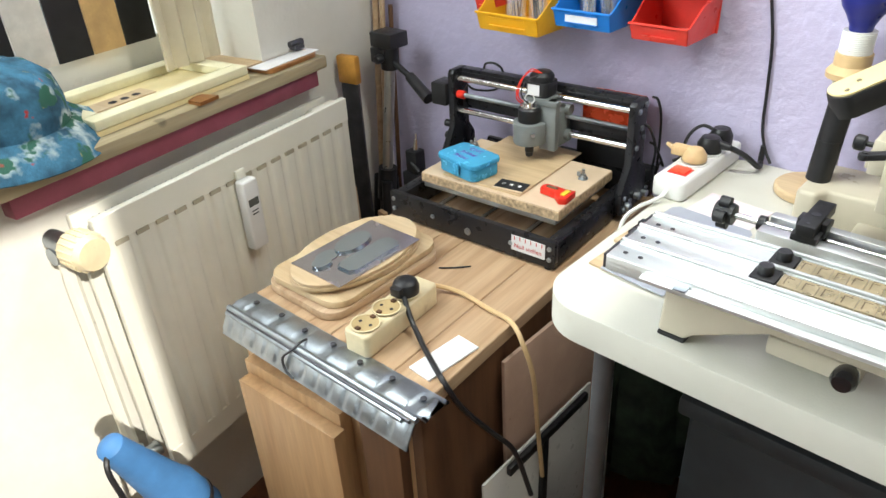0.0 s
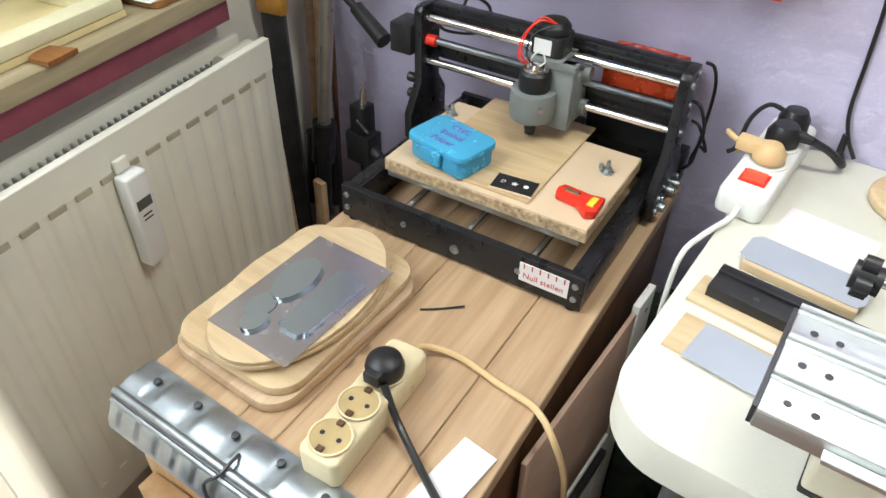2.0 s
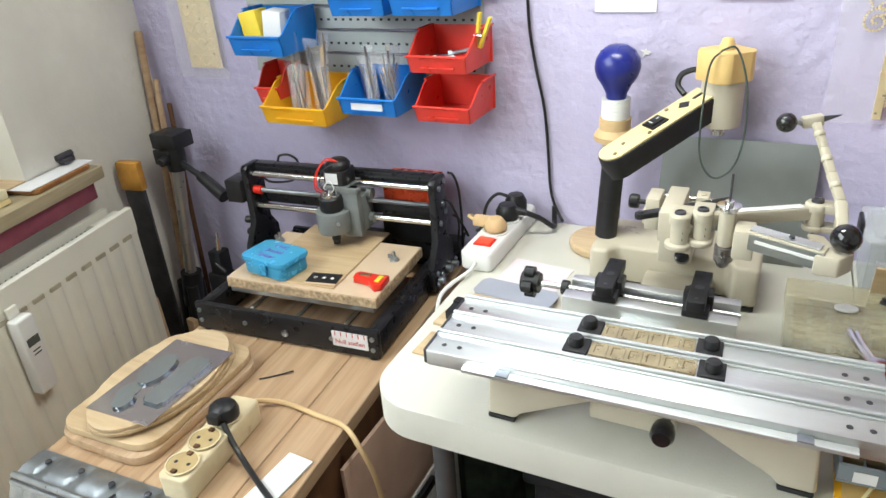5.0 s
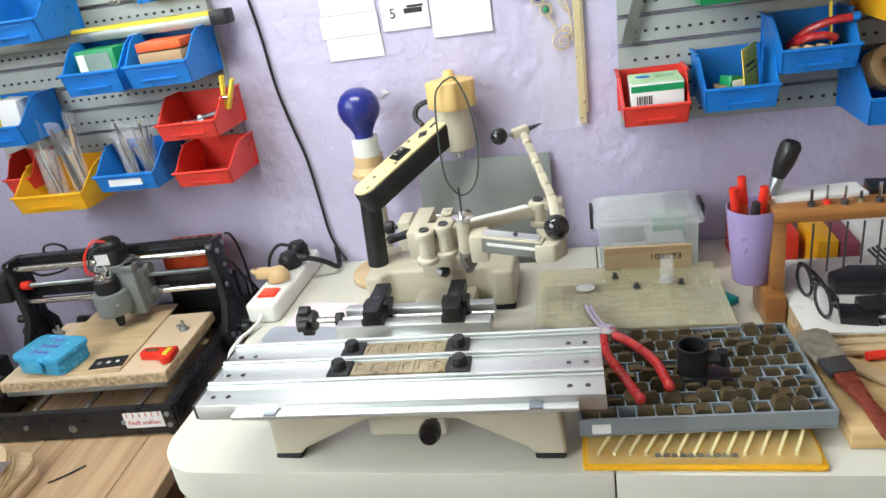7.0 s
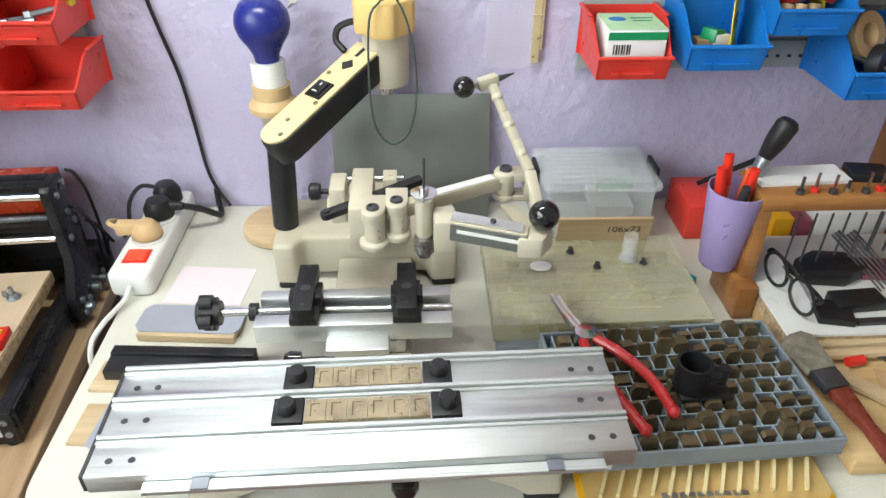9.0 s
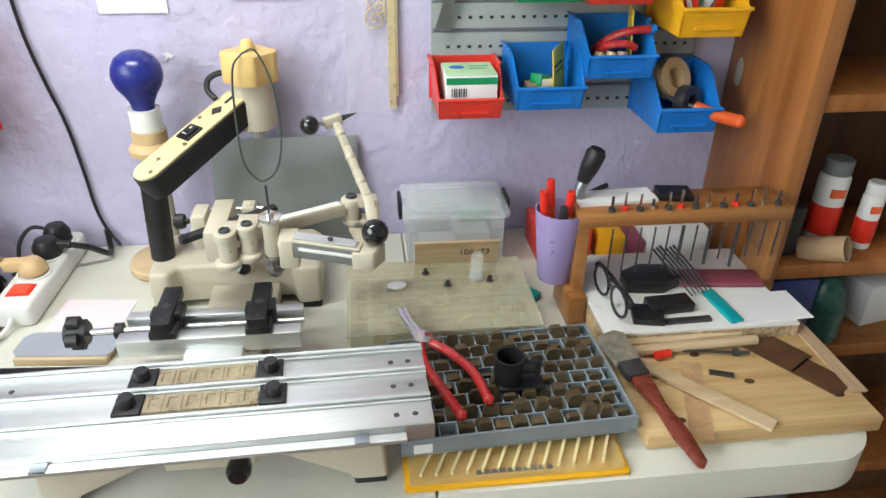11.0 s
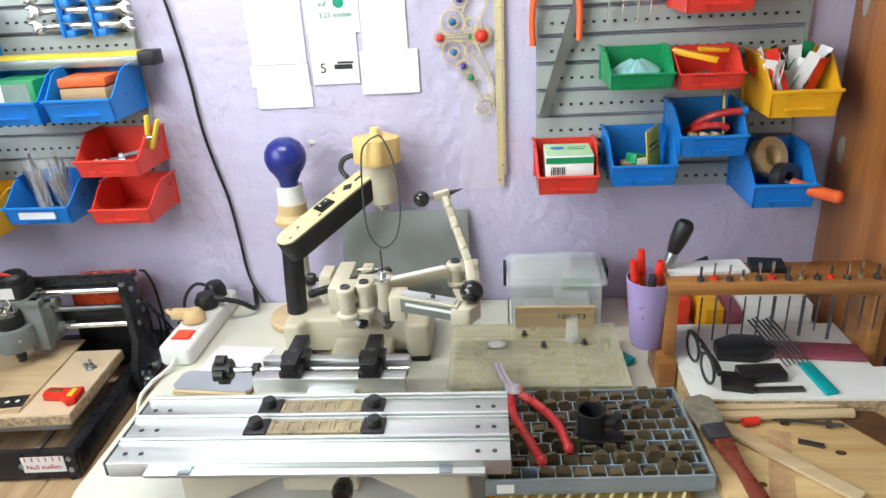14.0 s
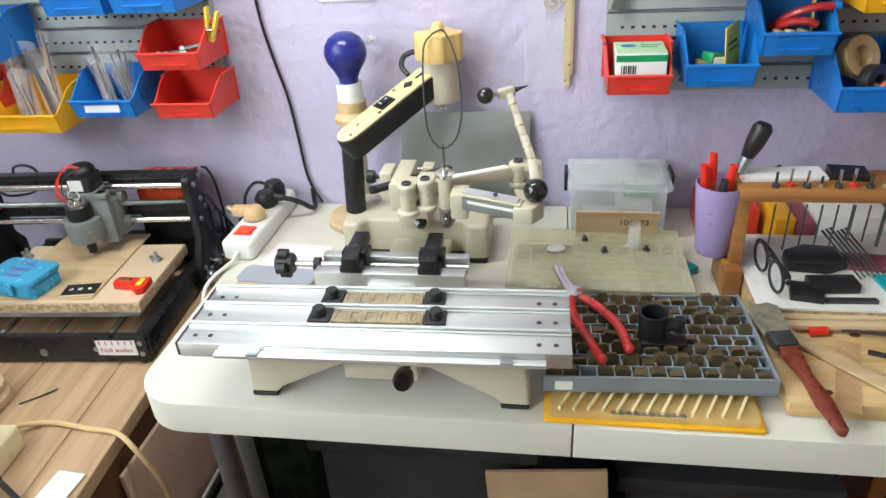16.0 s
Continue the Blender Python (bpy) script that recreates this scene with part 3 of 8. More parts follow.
for z in (0.06, 0.36, 0.62, 0.765, 1.005, 1.35, 2.06):
    part("shelf_board", G().box(1.3505, 2.0995, -0.195, -0.0125, z - 0.022, z), ORANGEW, sh, bevel=0.0015)
part("upright", G().box(1.40, 1.418, -0.05, -0.0125, 1.0055, 1.327), ORANGEW, sh)
for z in (1.19, 0.99):
    part("hole_plate", G().poly(oval(0, 0, 0.009, 0.02, 20), 0, 0.0012, Matrix.Translation((1.3252, -0.035, z)) @ pose(0, 0, 0, 90, 0, -90)), material("hole_grey", (0.3, 0.28, 0.25), 0.6), sh, "worn oval plate")
# ---- small milling machine on the cabinet ----
first_mill = len(TOPS)
cnc = thing("desktop_mill", (0.1, -0.2, 0.635), "small black desktop milling machine with a wooden bed", "milling machine")
Z = 0.635
part("front_bar", G().box(-0.058, 0.262, -0.338, -0.328, Z + 0.003, Z + 0.048), ANOD, cnc, bevel=0.001)
part("rear_bar", G().box(-0.058, 0.262, -0.052, -0.042, Z + 0.003, Z + 0.048), ANOD, cnc, bevel=0.001)
for x0 in (-0.058, 0.242):
    g = G().box(x0, x0 + 0.02, -0.3275, -0.0525, Z + 0.004, Z + 0.044)
    g.box(x0 + 0.003, x0 + 0.017, -0.327, -0.053, Z + 0.044, Z + 0.0455)
    part("side_rail", g, ANOD, cnc, bevel=0.001)
for x0 in (-0.045, 0.25):
    for y0 in (-0.33, -0.05):
        part("foot", G().lathe([(0.008, 0), (0.009, 0.004)], Matrix.Translation((x0, y0, Z))), RUBBER, cnc)
for xx in (0.02, 0.19):
    part("bed_rod", G().cyl((xx, -0.328, Z + 0.026), (xx, -0.052, Z + 0.026), 0.005), STEEL, cnc)
part("lead_screw", G().cyl((0.105, -0.328, Z + 0.026), (0.105, -0.052, Z + 0.026), 0.004), STEEL, cnc)
for xx, zz in ((-0.05, 0.018), (-0.05, 0.036), (0.034, 0.026), (0.105, 0.02), (0.186, 0.026), (0.253, 0.018), (0.253, 0.036)):
    r = 0.006 if xx == 0.105 else 0.0038
    part("bolt", G().lathe([(r, 0), (r, 0.002), (r * 0.5, 0.0026), (r * 0.45, 0.0012), (0, 0.0012)], Matrix.Translation((xx, -0.338, Z + zz)) @ pose(0, 0, 0, 90, 0, 0), 14), ZINC, cnc)
bed = part("bed_plate", G().box(-0.025, 0.232, -0.286, -0.125, Z + 0.045, Z + 0.056), ALU, cnc, "grooved aluminium bed plate", bevel=0.001)
part("bed_carriage", G().box(0.0, 0.21, -0.24, -0.17, Z + 0.034, Z + 0.0445), ANOD, cnc)
part("bed_board", G().box(-0.025, 0.24, -0.292, -0.118, Z + 0.0565, Z + 0.0715), CHIP, cnc, "chipboard work bed", bevel=0.0006, seg=1)
part("board_face", G().box(-0.024, 0.239, -0.291, -0.119, Z + 0.0717, Z + 0.0735), MDF, cnc, "smooth wooden face")
part("waste_board", G().box(0.015, 0.165, -0.283, -0.085, Z + 0.0737, Z + 0.0765), PLY, cnc, "thin plywood sheet", bevel=0.0004, seg=1)
# gantry
for x0, x1 in ((-0.092, -0.08), (0.262, 0.274)):
    g = G()
    m = Matrix(((0, 0, 1, 0), (1, 0, 0, 0), (0, 1, 0, 0), (0, 0, 0, 1)))
    g.poly([(-0.152, Z + 0.012), (-0.062, Z + 0.012), (-0.062, Z + 0.06), (-0.08, Z + 0.085), (-0.08, Z + 0.19), (-0.085, Z + 0.194), (-0.121, Z + 0.194), (-0.126, Z + 0.188), (-0.126, Z + 0.09), (-0.152, Z + 0.05)], x0, x1, m)
    part("side_plate", g, ANOD, cnc, bevel=0.0012)
part("top_beam", G().box(-0.0795, 0.2615, -0.1, -0.082, Z + 0.174, Z + 0.193).box(-0.0795, 0.2615, -0.102, -0.1, Z + 0.18, Z + 0.187), ANOD, cnc, bevel=0.001)
part("cross_beam", G().box(-0.0795, 0.2615, -0.1, -0.082, Z + 0.12, Z + 0.139), ANOD, cnc, bevel=0.001)
for zz in (0.178, 0.118):
    part("gantry_rod", G().cyl((-0.0795, -0.113, Z + zz), (0.2615, -0.113, Z + zz), 0.0052), STEEL, cnc)
g = G()
prof, zz = [], 0.0
while zz < 0.34:
    prof += [(0.0042, zz), (0.0033, zz + 0.0012)]
    zz += 0.0024
g.lathe(prof, Matrix.Translation((-0.0795, -0.113, Z + 0.148)) @ pose(0, 0, 0, 0, 90, 0), 10)
part("gantry_screw", g, ZINC, cnc, "threaded steel screw")
part("coupling", G().cyl((-0.0785, -0.113, Z + 0.148), (-0.064, -0.113, Z + 0.148), 0.0075), RED, cnc, "red shaft coupling")
part("step_motor", G().box(-0.127, -0.0925, -0.134, -0.092, Z + 0.127, Z + 0.169), BLACK, cnc, "black stepper motor", bevel=0.003)
part("rear_step_motor", G().box(0.084, 0.126, -0.041, -0.012, Z + 0.005, Z + 0.047), BLACK, cnc, bevel=0.003)
for x0 in (0.2742,):
    for yy, zz in ((-0.09, 0.184), (-0.113, 0.178), (-0.113, 0.118), (-0.09, 0.13), (-0.1, 0.148), (-0.14, 0.04), (-0.12, 0.028), (-0.09, 0.028), (-0.06, 0.028), (-0.14, 0.02)):
        part("side_bolt", G().lathe([(0.0045, 0), (0.0045, 0.003), (0.002, 0.0036)], Matrix.Translation((x0, yy, Z + zz)) @ pose(0, 0, 0, 0, 90, 0), 12), ZINC, cnc)
for zz in (0.04, 0.066, 0.09):
    part("side_knob", G().lathe([(0.005, 0), (0.007, 0.004), (0.007, 0.012), (0.003, 0.015)], Matrix.Translation((-0.0925, -0.12, Z + zz)) @ pose(0, 0, 0, 0, -90, 0), 12), BLACK, cnc)
# tool carriage
SX, SY = 0.102, -0.155
part("carriage", G().box(0.086, 0.148, -0.135, -0.092, Z + 0.1, Z + 0.162).box(0.118, 0.148, -0.15, -0.136, Z + 0.096, Z + 0.182).box(0.112, 0.15, -0.152, -0.136, Z + 0.172, Z + 0.182), GREY, cnc, "grey printed carriage", bevel=0.002)
for zz in (0.108, 0.152):
    part("carriage_bush", G().cyl((0.1482, -0.113, Z + zz + 0.008), (0.156, -0.113, Z + zz + 0.008), 0.0095), GREY, cnc)
g = G().poly([(SX + 0.0275 * math.cos(radians(a)) * (1.0 if 20 < a % 90 < 70 else 1.04), SY + 0.0275 * math.sin(radians(a)) * (1.0 if 20 < a % 90 < 70 else 1.04)) for a in range(0, 360, 15)], Z + 0.108, Z + 0.144)
g.box(SX - 0.022, SX + 0.026, SY + 0.016, -0.1362, Z + 0.1125, Z + 0.1435)
cl_ = part("spindle_clamp", g, GREY, cnc, "grey faceted clamp", bevel=0.0012)
part("clamp_screw", G().cyl((SX + 0.02, SY - 0.021, Z + 0.13), (SX + 0.0225, SY - 0.0245, Z + 0.13), 0.0032), ZINC, cl_)
sp = part("spindle_motor", G().lathe([(0.0185, Z + 0.1442), (0.0195, Z + 0.146), (0.0195, Z + 0.166), (0.0165, Z + 0.1695), (0.001, Z + 0.17)], Matrix.Translation((SX, SY, 0)), 28), BLACK, cnc, "black round spindle motor")
part("motor_cap", G().lathe([(0.0162, Z + 0.1698), (0.0162, Z + 0.1725), (0.007, Z + 0.1732), (0.007, Z + 0.178), (0.001, Z + 0.179)], Matrix.Translation((SX, SY, 0))), STEEL, sp, "shiny motor end")
for a in range(0, 360, 60):
    c = Vector((SX + 0.0115 * math.cos(radians(a)), SY + 0.0115 * math.sin(radians(a)), Z + 0.1727))
    part("terminal", G().cyl(c, c + Vector((0, 0, 0.006)), 0.0016, n=8), BRASS if a % 120 else STEEL, sp)
part("collet", G().lathe([(0.003, Z + 0.081), (0.0062, Z + 0.083), (0.0062, Z + 0.089), (0.0074, Z + 0.09), (0.0074, Z + 0.098), (0.0058, Z + 0.099), (0.0058, Z + 0.108)], Matrix.Translation((SX, SY, 0))), BLACK, cnc, "black tool collet")
part("cutter", G().cyl((SX, SY, Z + 0.077), (SX, SY, Z + 0.0815), 0.0005, 0.0015, 8), STEEL, cnc)
lm_ = part("lift_motor", G().poly(rounded(0.086, 0.128, -0.148, -0.107, 0.009), Z + 0.183, Z + 0.207).lathe([(0.0205, Z + 0.207), (0.0205, Z + 0.216), (0.015, Z + 0.222), (0.001, Z + 0.2225)], Matrix.Translation((0.107, -0.1275, 0)), 24), BLACK, cnc, "black stepper motor on top", bevel=0.001)
part("motor_label", G().box(0.093, 0.115, -0.1489, -0.1482, Z + 0.186, Z + 0.204), PAPER, lm_, "pale motor label")
part("motor_base", G().box(0.083, 0.132, -0.152, -0.103, Z + 0.1782, Z + 0.1828), GREY, cnc, bevel=0.0008)
part("red_wire", G().tube([(0.112, -0.14, Z + 0.222), (0.1, -0.15, Z + 0.226), (0.088, -0.155, Z + 0.214), (0.083, -0.16, Z + 0.196), (0.086, -0.165, Z + 0.185), (0.094, -0.16, Z + 0.176)], 0.0012, 6).tube([(0.115, -0.14, Z + 0.222), (0.1, -0.147, Z + 0.229), (0.086, -0.153, Z + 0.214), (0.081, -0.16, Z + 0.2), (0.083, -0.166, Z + 0.183), (0.09, -0.162, Z + 0.175)], 0.001, 6), RED, cnc)
part("black_wire", G().tube([(0.117, -0.14, Z + 0.22), (0.098, -0.156, Z + 0.214), (0.092, -0.166, Z + 0.196), (0.098, -0.168, Z + 0.184), (0.108, -0.163, Z + 0.176)], 0.0012, 6), INK, cnc)
part("white_wire", G().tube([(0.108, -0.16, Z + 0.176), (0.116, -0.164, Z + 0.186), (0.11, -0.166, Z + 0.198), (0.1, -0.167, Z + 0.188), (0.098, -0.163, Z + 0.176)], 0.001, 6), WHITE, cnc)
part("wire_loop", G().tube([(-0.04, -0.085, Z + 0.194), (-0.034, -0.085, Z + 0.204), (-0.018, -0.08, Z + 0.204), (-0.006, -0.075, Z + 0.19), (-0.03, -0.058, Z + 0.15), (-0.08, -0.058, Z + 0.14), (-0.1, -0.06, Z + 0.15)], 0.0022, 6).tube([(-0.006, -0.075, Z + 0.19), (0.03, -0.05, Z + 0.15), (0.05, -0.05, Z + 0.12), (0.055, -0.05, Z + 0.06)], 0.002, 6), BLACK, cnc)
part("control_box", G().box(0.158, 0.25, -0.078, -0.03, Z + 0.112, Z + 0.176), TRANSRED, cnc, "orange-red translucent control box cover", bevel=0.002)
part("control_board", G().box(0.14, 0.25, -0.058, -0.02, Z + 0.05, Z + 0.1), BLACK, cnc, bevel=0.002)
for i, (yy, zz) in enumerate(((-0.07, 0.19), (-0.09, 0.15), (-0.06, 0.11))):
    part("side_cable", G().tube([(0.2755, yy, Z + zz), (0.287, yy - 0.006, Z + zz - 0.002), (0.293 + 0.004 * i, yy, Z + zz - 0.035), (0.289, yy + 0.015, Z + 0.07), (0.282, -0.05, Z + 0.04), (0.255, -0.04, Z + 0.02)], 0.0022, 6), BLACK, cnc)
for k, (yy, zz) in enumerate(((-0.135, 0.026), (-0.1, 0.03), (-0.072, 0.024))):
    part("side_connector", G().cyl((0.2745, yy, Z + zz), (0.284, yy, Z + zz), 0.0062, n=14), ZINC, cnc)
part("plug_block", G().box(0.236, 0.275, -0.038, -0.012, Z + 0.0005, Z + 0.05), BLACK, cnc, bevel=0.002)
# set-square strip with the marked zero
nul = thing("marked_tape", (0.22, -0.3395, Z + 0.02), "white tape strip lettered in red on the machine's front bar", "label")
part("tape", G().box(0.188, 0.246, -0.3396, -0.3385, Z + 0.016, Z + 0.041), PAPER, nul)
words("lettering", "Null stellen", 0.0105, pose(0.217, -0.3399, Z + 0.0245, 90, 0, 0), REDINK, nul, "red handwriting")
for i in range(6):
    part("tick", G().box(0.193 + 0.0095 * i, 0.1945 + 0.0095 * i, -0.34, -0.3397, Z + 0.034, Z + 0.041), REDINK, nul)
# small things on the bed
BT = Z + 0.0768
box = thing("blue_tool_box", pose(0.046, -0.252, BT, 0, 0, -12), "translucent blue plastic snap box lettered in violet pen", "box")
bmx = WORLD_OF[box]
part("tub", G(bmx).poly(rounded(-0.044, 0.044, -0.03, 0.03, 0.012), 0.0, 0.021), BLUEBOX, box, bevel=0.003)
part("lid", G(bmx).poly(rounded(-0.047, 0.047, -0.033, 0.033, 0.013), 0.0213, 0.031), BLUEBOX, box, bevel=0.003)
part("clasp", G(bmx).box(-0.014, 0.014, -0.0365, -0.0332, 0.008, 0.026), BLUEBOX, box, "paler clasp", bevel=0.001)
for i, s in enumerate(("CNC", "Stichel", "Fräser")):
    words("lettering", s, 0.013, bmx @ pose(0.0, 0.017 - 0.0165 * i, 0.0312, 0, 0, 2), VIOLET, box, "violet handwriting")
lab = thing("engraved_plate", pose(0.1375, -0.262, BT + 0.0004, 0, 0, 6), "small black engraved plate with white signs", "plate")
lm = WORLD_OF[lab]
part("plate", G(lm).box(-0.025, 0.025, -0.0145, 0.0145, 0, 0.0015), BLACK, lab)
part("pale_edge", G(lm).box(-0.026, 0.026, -0.0175, -0.0147, 0, 0.0012), MDF, lab)
part("star", G(lm).poly([((0.0045 if i % 2 == 0 else 0.002) * math.sin(i * math.pi / 5), (0.0045 if i % 2 == 0 else 0.002) * math.cos(i * math.pi / 5)) for i in range(10)], 0.0016, 0.0019), WHITE, lab)
part("square_sign", G(lm).box(-0.0165, -0.0115, -0.0025, -0.0017, 0.0016, 0.0019).box(-0.0165, -0.0115, 0.0017, 0.0025, 0.0016, 0.0019).box(-0.0165, -0.0157, -0.0017, 0.0017, 0.0016, 0.0019).box(-0.0123, -0.0115, -0.0017, 0.0017, 0.0016, 0.0019), WHITE, lab)
part("ring_sign", G(lm).lathe([(0.002, 0.0016), (0.003, 0.0016), (0.003, 0.0019), (0.002, 0.0019), (0.002, 0.0016)], Matrix.Translation((0.014, 0, 0))), WHITE, lab)
lev = thing("spirit_level", pose(0.21, -0.252, BT - 0.0025, 0, 0, -4), "small red plastic spirit level with two vials", "level")
vm = WORLD_OF[lev]
part("body", G(vm).poly([(-0.026, 0.004), (-0.022, 0.013), (0.012, 0.012), (0.027, 0.016), (0.03, -0.014), (0.02, -0.021), (0.004, -0.008), (-0.024, -0.006)], 0, 0.011), RED, lev, bevel=0.0015)
part("vial", G(vm).box(-0.017, 0.002, 0.0, 0.006, 0.0105, 0.0125), BRASS, lev, bevel=0.0008)
part("vial", G(vm).box(0.016, 0.024, -0.011, 0.007, 0.0105, 0.0135), YELLOW, lev, "yellow cross vial", bevel=0.001)
for xx, yy in ((0.215, -0.172), (-0.012, -0.155)):
    nt_ = thing("clamp_nut", (xx, yy, BT - 0.003), "zinc hold-down bolt with washer and wing nut", "nut", "hold-down bolts on the bed")
    part("washer", G().lathe([(0.008, 0), (0.008, 0.0015), (0.003, 0.0015)], Matrix.Translation((xx, yy, BT - 0.003))), ZINC, nt_)
    part("hex_nut", G().lathe([(0.0055, 0.0016), (0.0055, 0.007)], Matrix.Translation((xx, yy, BT - 0.003)), 6), ZINC, nt_)
    part("stud", G().cyl((xx, yy, BT + 0.004), (xx, yy, BT + 0.013), 0.0025), ZINC, nt_)
    part("wing", G().box(xx - 0.011, xx - 0.0056, yy - 0.0015, yy + 0.0015, BT, BT + 0.007), ZINC, nt_, bevel=0.0007)

MILL = pose(0.1, -0.34, 0.007, 0, 0, 4.0) @ Matrix.Translation((-0.1, 0.336, 0))
settle(first_mill, MILL)

# ---- engraving machine on the white table ----
eng = thing("engraving_machine", (0.64, -0.25, 0.74), "cream and black pantograph engraving machine with copy slide", "engraving machine")
T = 0.74
# body: rear housing with a hollow front
g = G().poly([(0.525, -0.196), (0.55, -0.198), (0.558, -0.178), (0.698, -0.178), (0.705, -0.198), (0.735, -0.196), (0.735, -0.105), (0.723, -0.09), (0.537, -0.09), (0.525, -0.105)], T + 0.008, T + 0.062)
part("housing", g, CREAM, eng, bevel=0.006, seg=3)
for a, b_ in ((0.527, 0.549), (0.706, 0.733)):
    part("rear_foot", G().box(a, b_, -0.193, -0.1, T, T + 0.0078), RUBBER, eng, bevel=0.002)
# lower frame: spine and front yoke
part("spine", G().box(0.598, 0.682, -0.47, -0.1805, T + 0.012, T + 0.034), CREAM, eng, bevel=0.004)
m = Matrix(((1, 0, 0, 0), (0, 0, 1, 0), (0, 1, 0, T), (0, 0, 0, 1)))
yoke = [(0.497, 0.006), (0.527, 0.006), (0.534, 0.014), (0.605, 0.05), (0.70, 0.05), (0.766, 0.014), (0.773, 0.006), (0.804, 0.006), (0.798, 0.0845), (0.502, 0.0845)]
part("front_yoke", G().poly(yoke, -0.492, -0.452, m), CREAM, eng, bevel=0.004, seg=3)
for a in (0.496, 0.7715):
    part("front_foot", G().box(a + 0.001, a + 0.031, -0.491, -0.453, T, T + 0.0058), RUBBER, eng, bevel=0.002)
part("clamp_knob", G().lathe([(0.004, -0.02), (0.004, 0), (0.0095, 0.0), (0.011, 0.006), (0.011, 0.014), (0.008, 0.019), (0.001, 0.02)], Matrix.Translation((0.674, -0.494, T + 0.044)) @ pose(0, 0, 0, 90, 0, 0)), GLOSSB, eng, "round black knob")
# slide carrying the letters
AM = pose(0.6465, -0.4755, T + 0.083, 0, 0, 1.2)
sl = part("copy_slide", G(AM).box(-0.195, 0.196, -0.052, 0.052, 0.001, 0.018), ALU, eng, "wide aluminium copy slide", bevel=0.001)
for y0 in (-0.052, -0.0155, 0.018):
    part("slide_rib", G(AM).box(-0.195, 0.196, y0 + 0.031, y0 + 0.0345, 0.0182, 0.0225), ALU, sl, bevel=0.0005, seg=1)
    part("slide_step", G(AM).box(-0.195, 0.196, y0 + 0.0275, y0 + 0.03, 0.0182, 0.0198), ALU, sl)
    for s in (-1, 1):
        for d in (0.165, 0.181):
            part("hole", G(AM).lathe([(0.0026, 0.0183), (0.0026, 0.0186), (0.0005, 0.0186)], Matrix.Translation((s * d, y0 + 0.013, 0)), 12), IRON, sl)
part("end_cap", G(AM).box(-0.198, -0.1952, -0.051, 0.051, 0.002, 0.0175), IRON, sl)
part("front_lip", G(AM).box(-0.155, 0.172, -0.0595, -0.0525, 0.009, 0.0115).box(-0.155, 0.172, -0.0615, -0.059, 0.007, 0.0115), ALU, sl, bevel=0.0006, seg=1)
part("rear_lip", G(AM).box(-0.165, 0.165, 0.0525, 0.062, 0.0085, 0.011), ALU, sl, bevel=0.0006, seg=1)
for xx in (-0.115, 0.135):
    part("lip_clip", G(AM).box(xx - 0.006, xx + 0.006, -0.062, -0.0525, 0.0117, 0.0132), ZINC, sl)
# letter rows: engraved brass slugs between black stops
for yy, xa, xb in ((0.0315, -0.042, 0.043), (-0.0025, -0.047, 0.048)):
    row = thing("letter_row", AM @ pose(0, yy, 0.0184), "row of engraved brass type plates clamped between black stops", "type plates", "letter rows")
    n = 6
    wd = (xb - xa) / n
    for i in range(n):
        a = xa + wd * i
        sg = part("type_plate", G(AM).box(a + 0.0002, a + wd - 0.0002, yy - 0.0105, yy + 0.0105, 0.0184, 0.0212), BRASS, row)
        part("engraved_bar", G(AM).box(a + 0.25 * wd, a + 0.32 * wd, yy - 0.0065, yy + 0.0065, 0.02125, 0.0214).box(a + 0.32 * wd, a + 0.7 * wd, yy + 0.0057, yy + 0.0065, 0.02125, 0.0214), TARN, sg)
    for c, s in ((xa - 0.0125, -1), (xb + 0.0125, 1)):
        st = part("stop", G(AM).box(c - 0.0115, c + 0.0115, yy - 0.0125, yy + 0.0125, 0.0184, 0.0225), BLACK, row, "black plastic stop", bevel=0.0008)
        part("stop_knob", G(AM).lathe([(0.0074, 0.0226), (0.0074, 0.029), (0.0062, 0.0312), (0.001, 0.0315)], Matrix.Translation((c + s * 0.001, yy, 0)), 20), BLACK, st)
# vice with two black jaws
part("vice_base", G().box(0.605, 0.675, -0.345, -0.275, T + 0.0345, T + 0.05).box(0.6, 0.66, -0.365, -0.33, T + 0.05, T + 0.058), ALU, eng, bevel=0.002)
for a, b_, z0, z1 in ((-0.345, -0.327, 0.052, 0.072), (-0.303, -0.289, 0.052, 0.072)):
    part("vice_rail", G().box(0.532, 0.72, a, b_, T + z0, T + z1), ALU, eng, bevel=0.001)
part("vice_floor", G().box(0.534, 0.718, -0.3265, -0.3035, T + 0.052, T + 0.056), IRON, eng)
part("vice_screw", G().cyl((0.497, -0.315, T + 0.066), (0.722, -0.315, T + 0.066), 0.004), STEEL, eng)
part("screw_collar", G().cyl((0.524, -0.315, T + 0.066), (0.5315, -0.315, T + 0.066), 0.009), BLACK, eng)
g = G()
for i in range(4):
    an = i * math.pi / 2
    g.cyl((0.478, -0.315 + 0.013 * math.cos(an), T + 0.066 + 0.013 * math.sin(an)), (0.49, -0.315 + 0.013 * math.cos(an), T + 0.066 + 0.013 * math.sin(an)), 0.0075)
g.cyl((0.474, -0.315, T + 0.066), (0.496, -0.315, T + 0.066), 0.0125)
part("cross_knob", g, BLACK, eng, "black four-lobed knob")
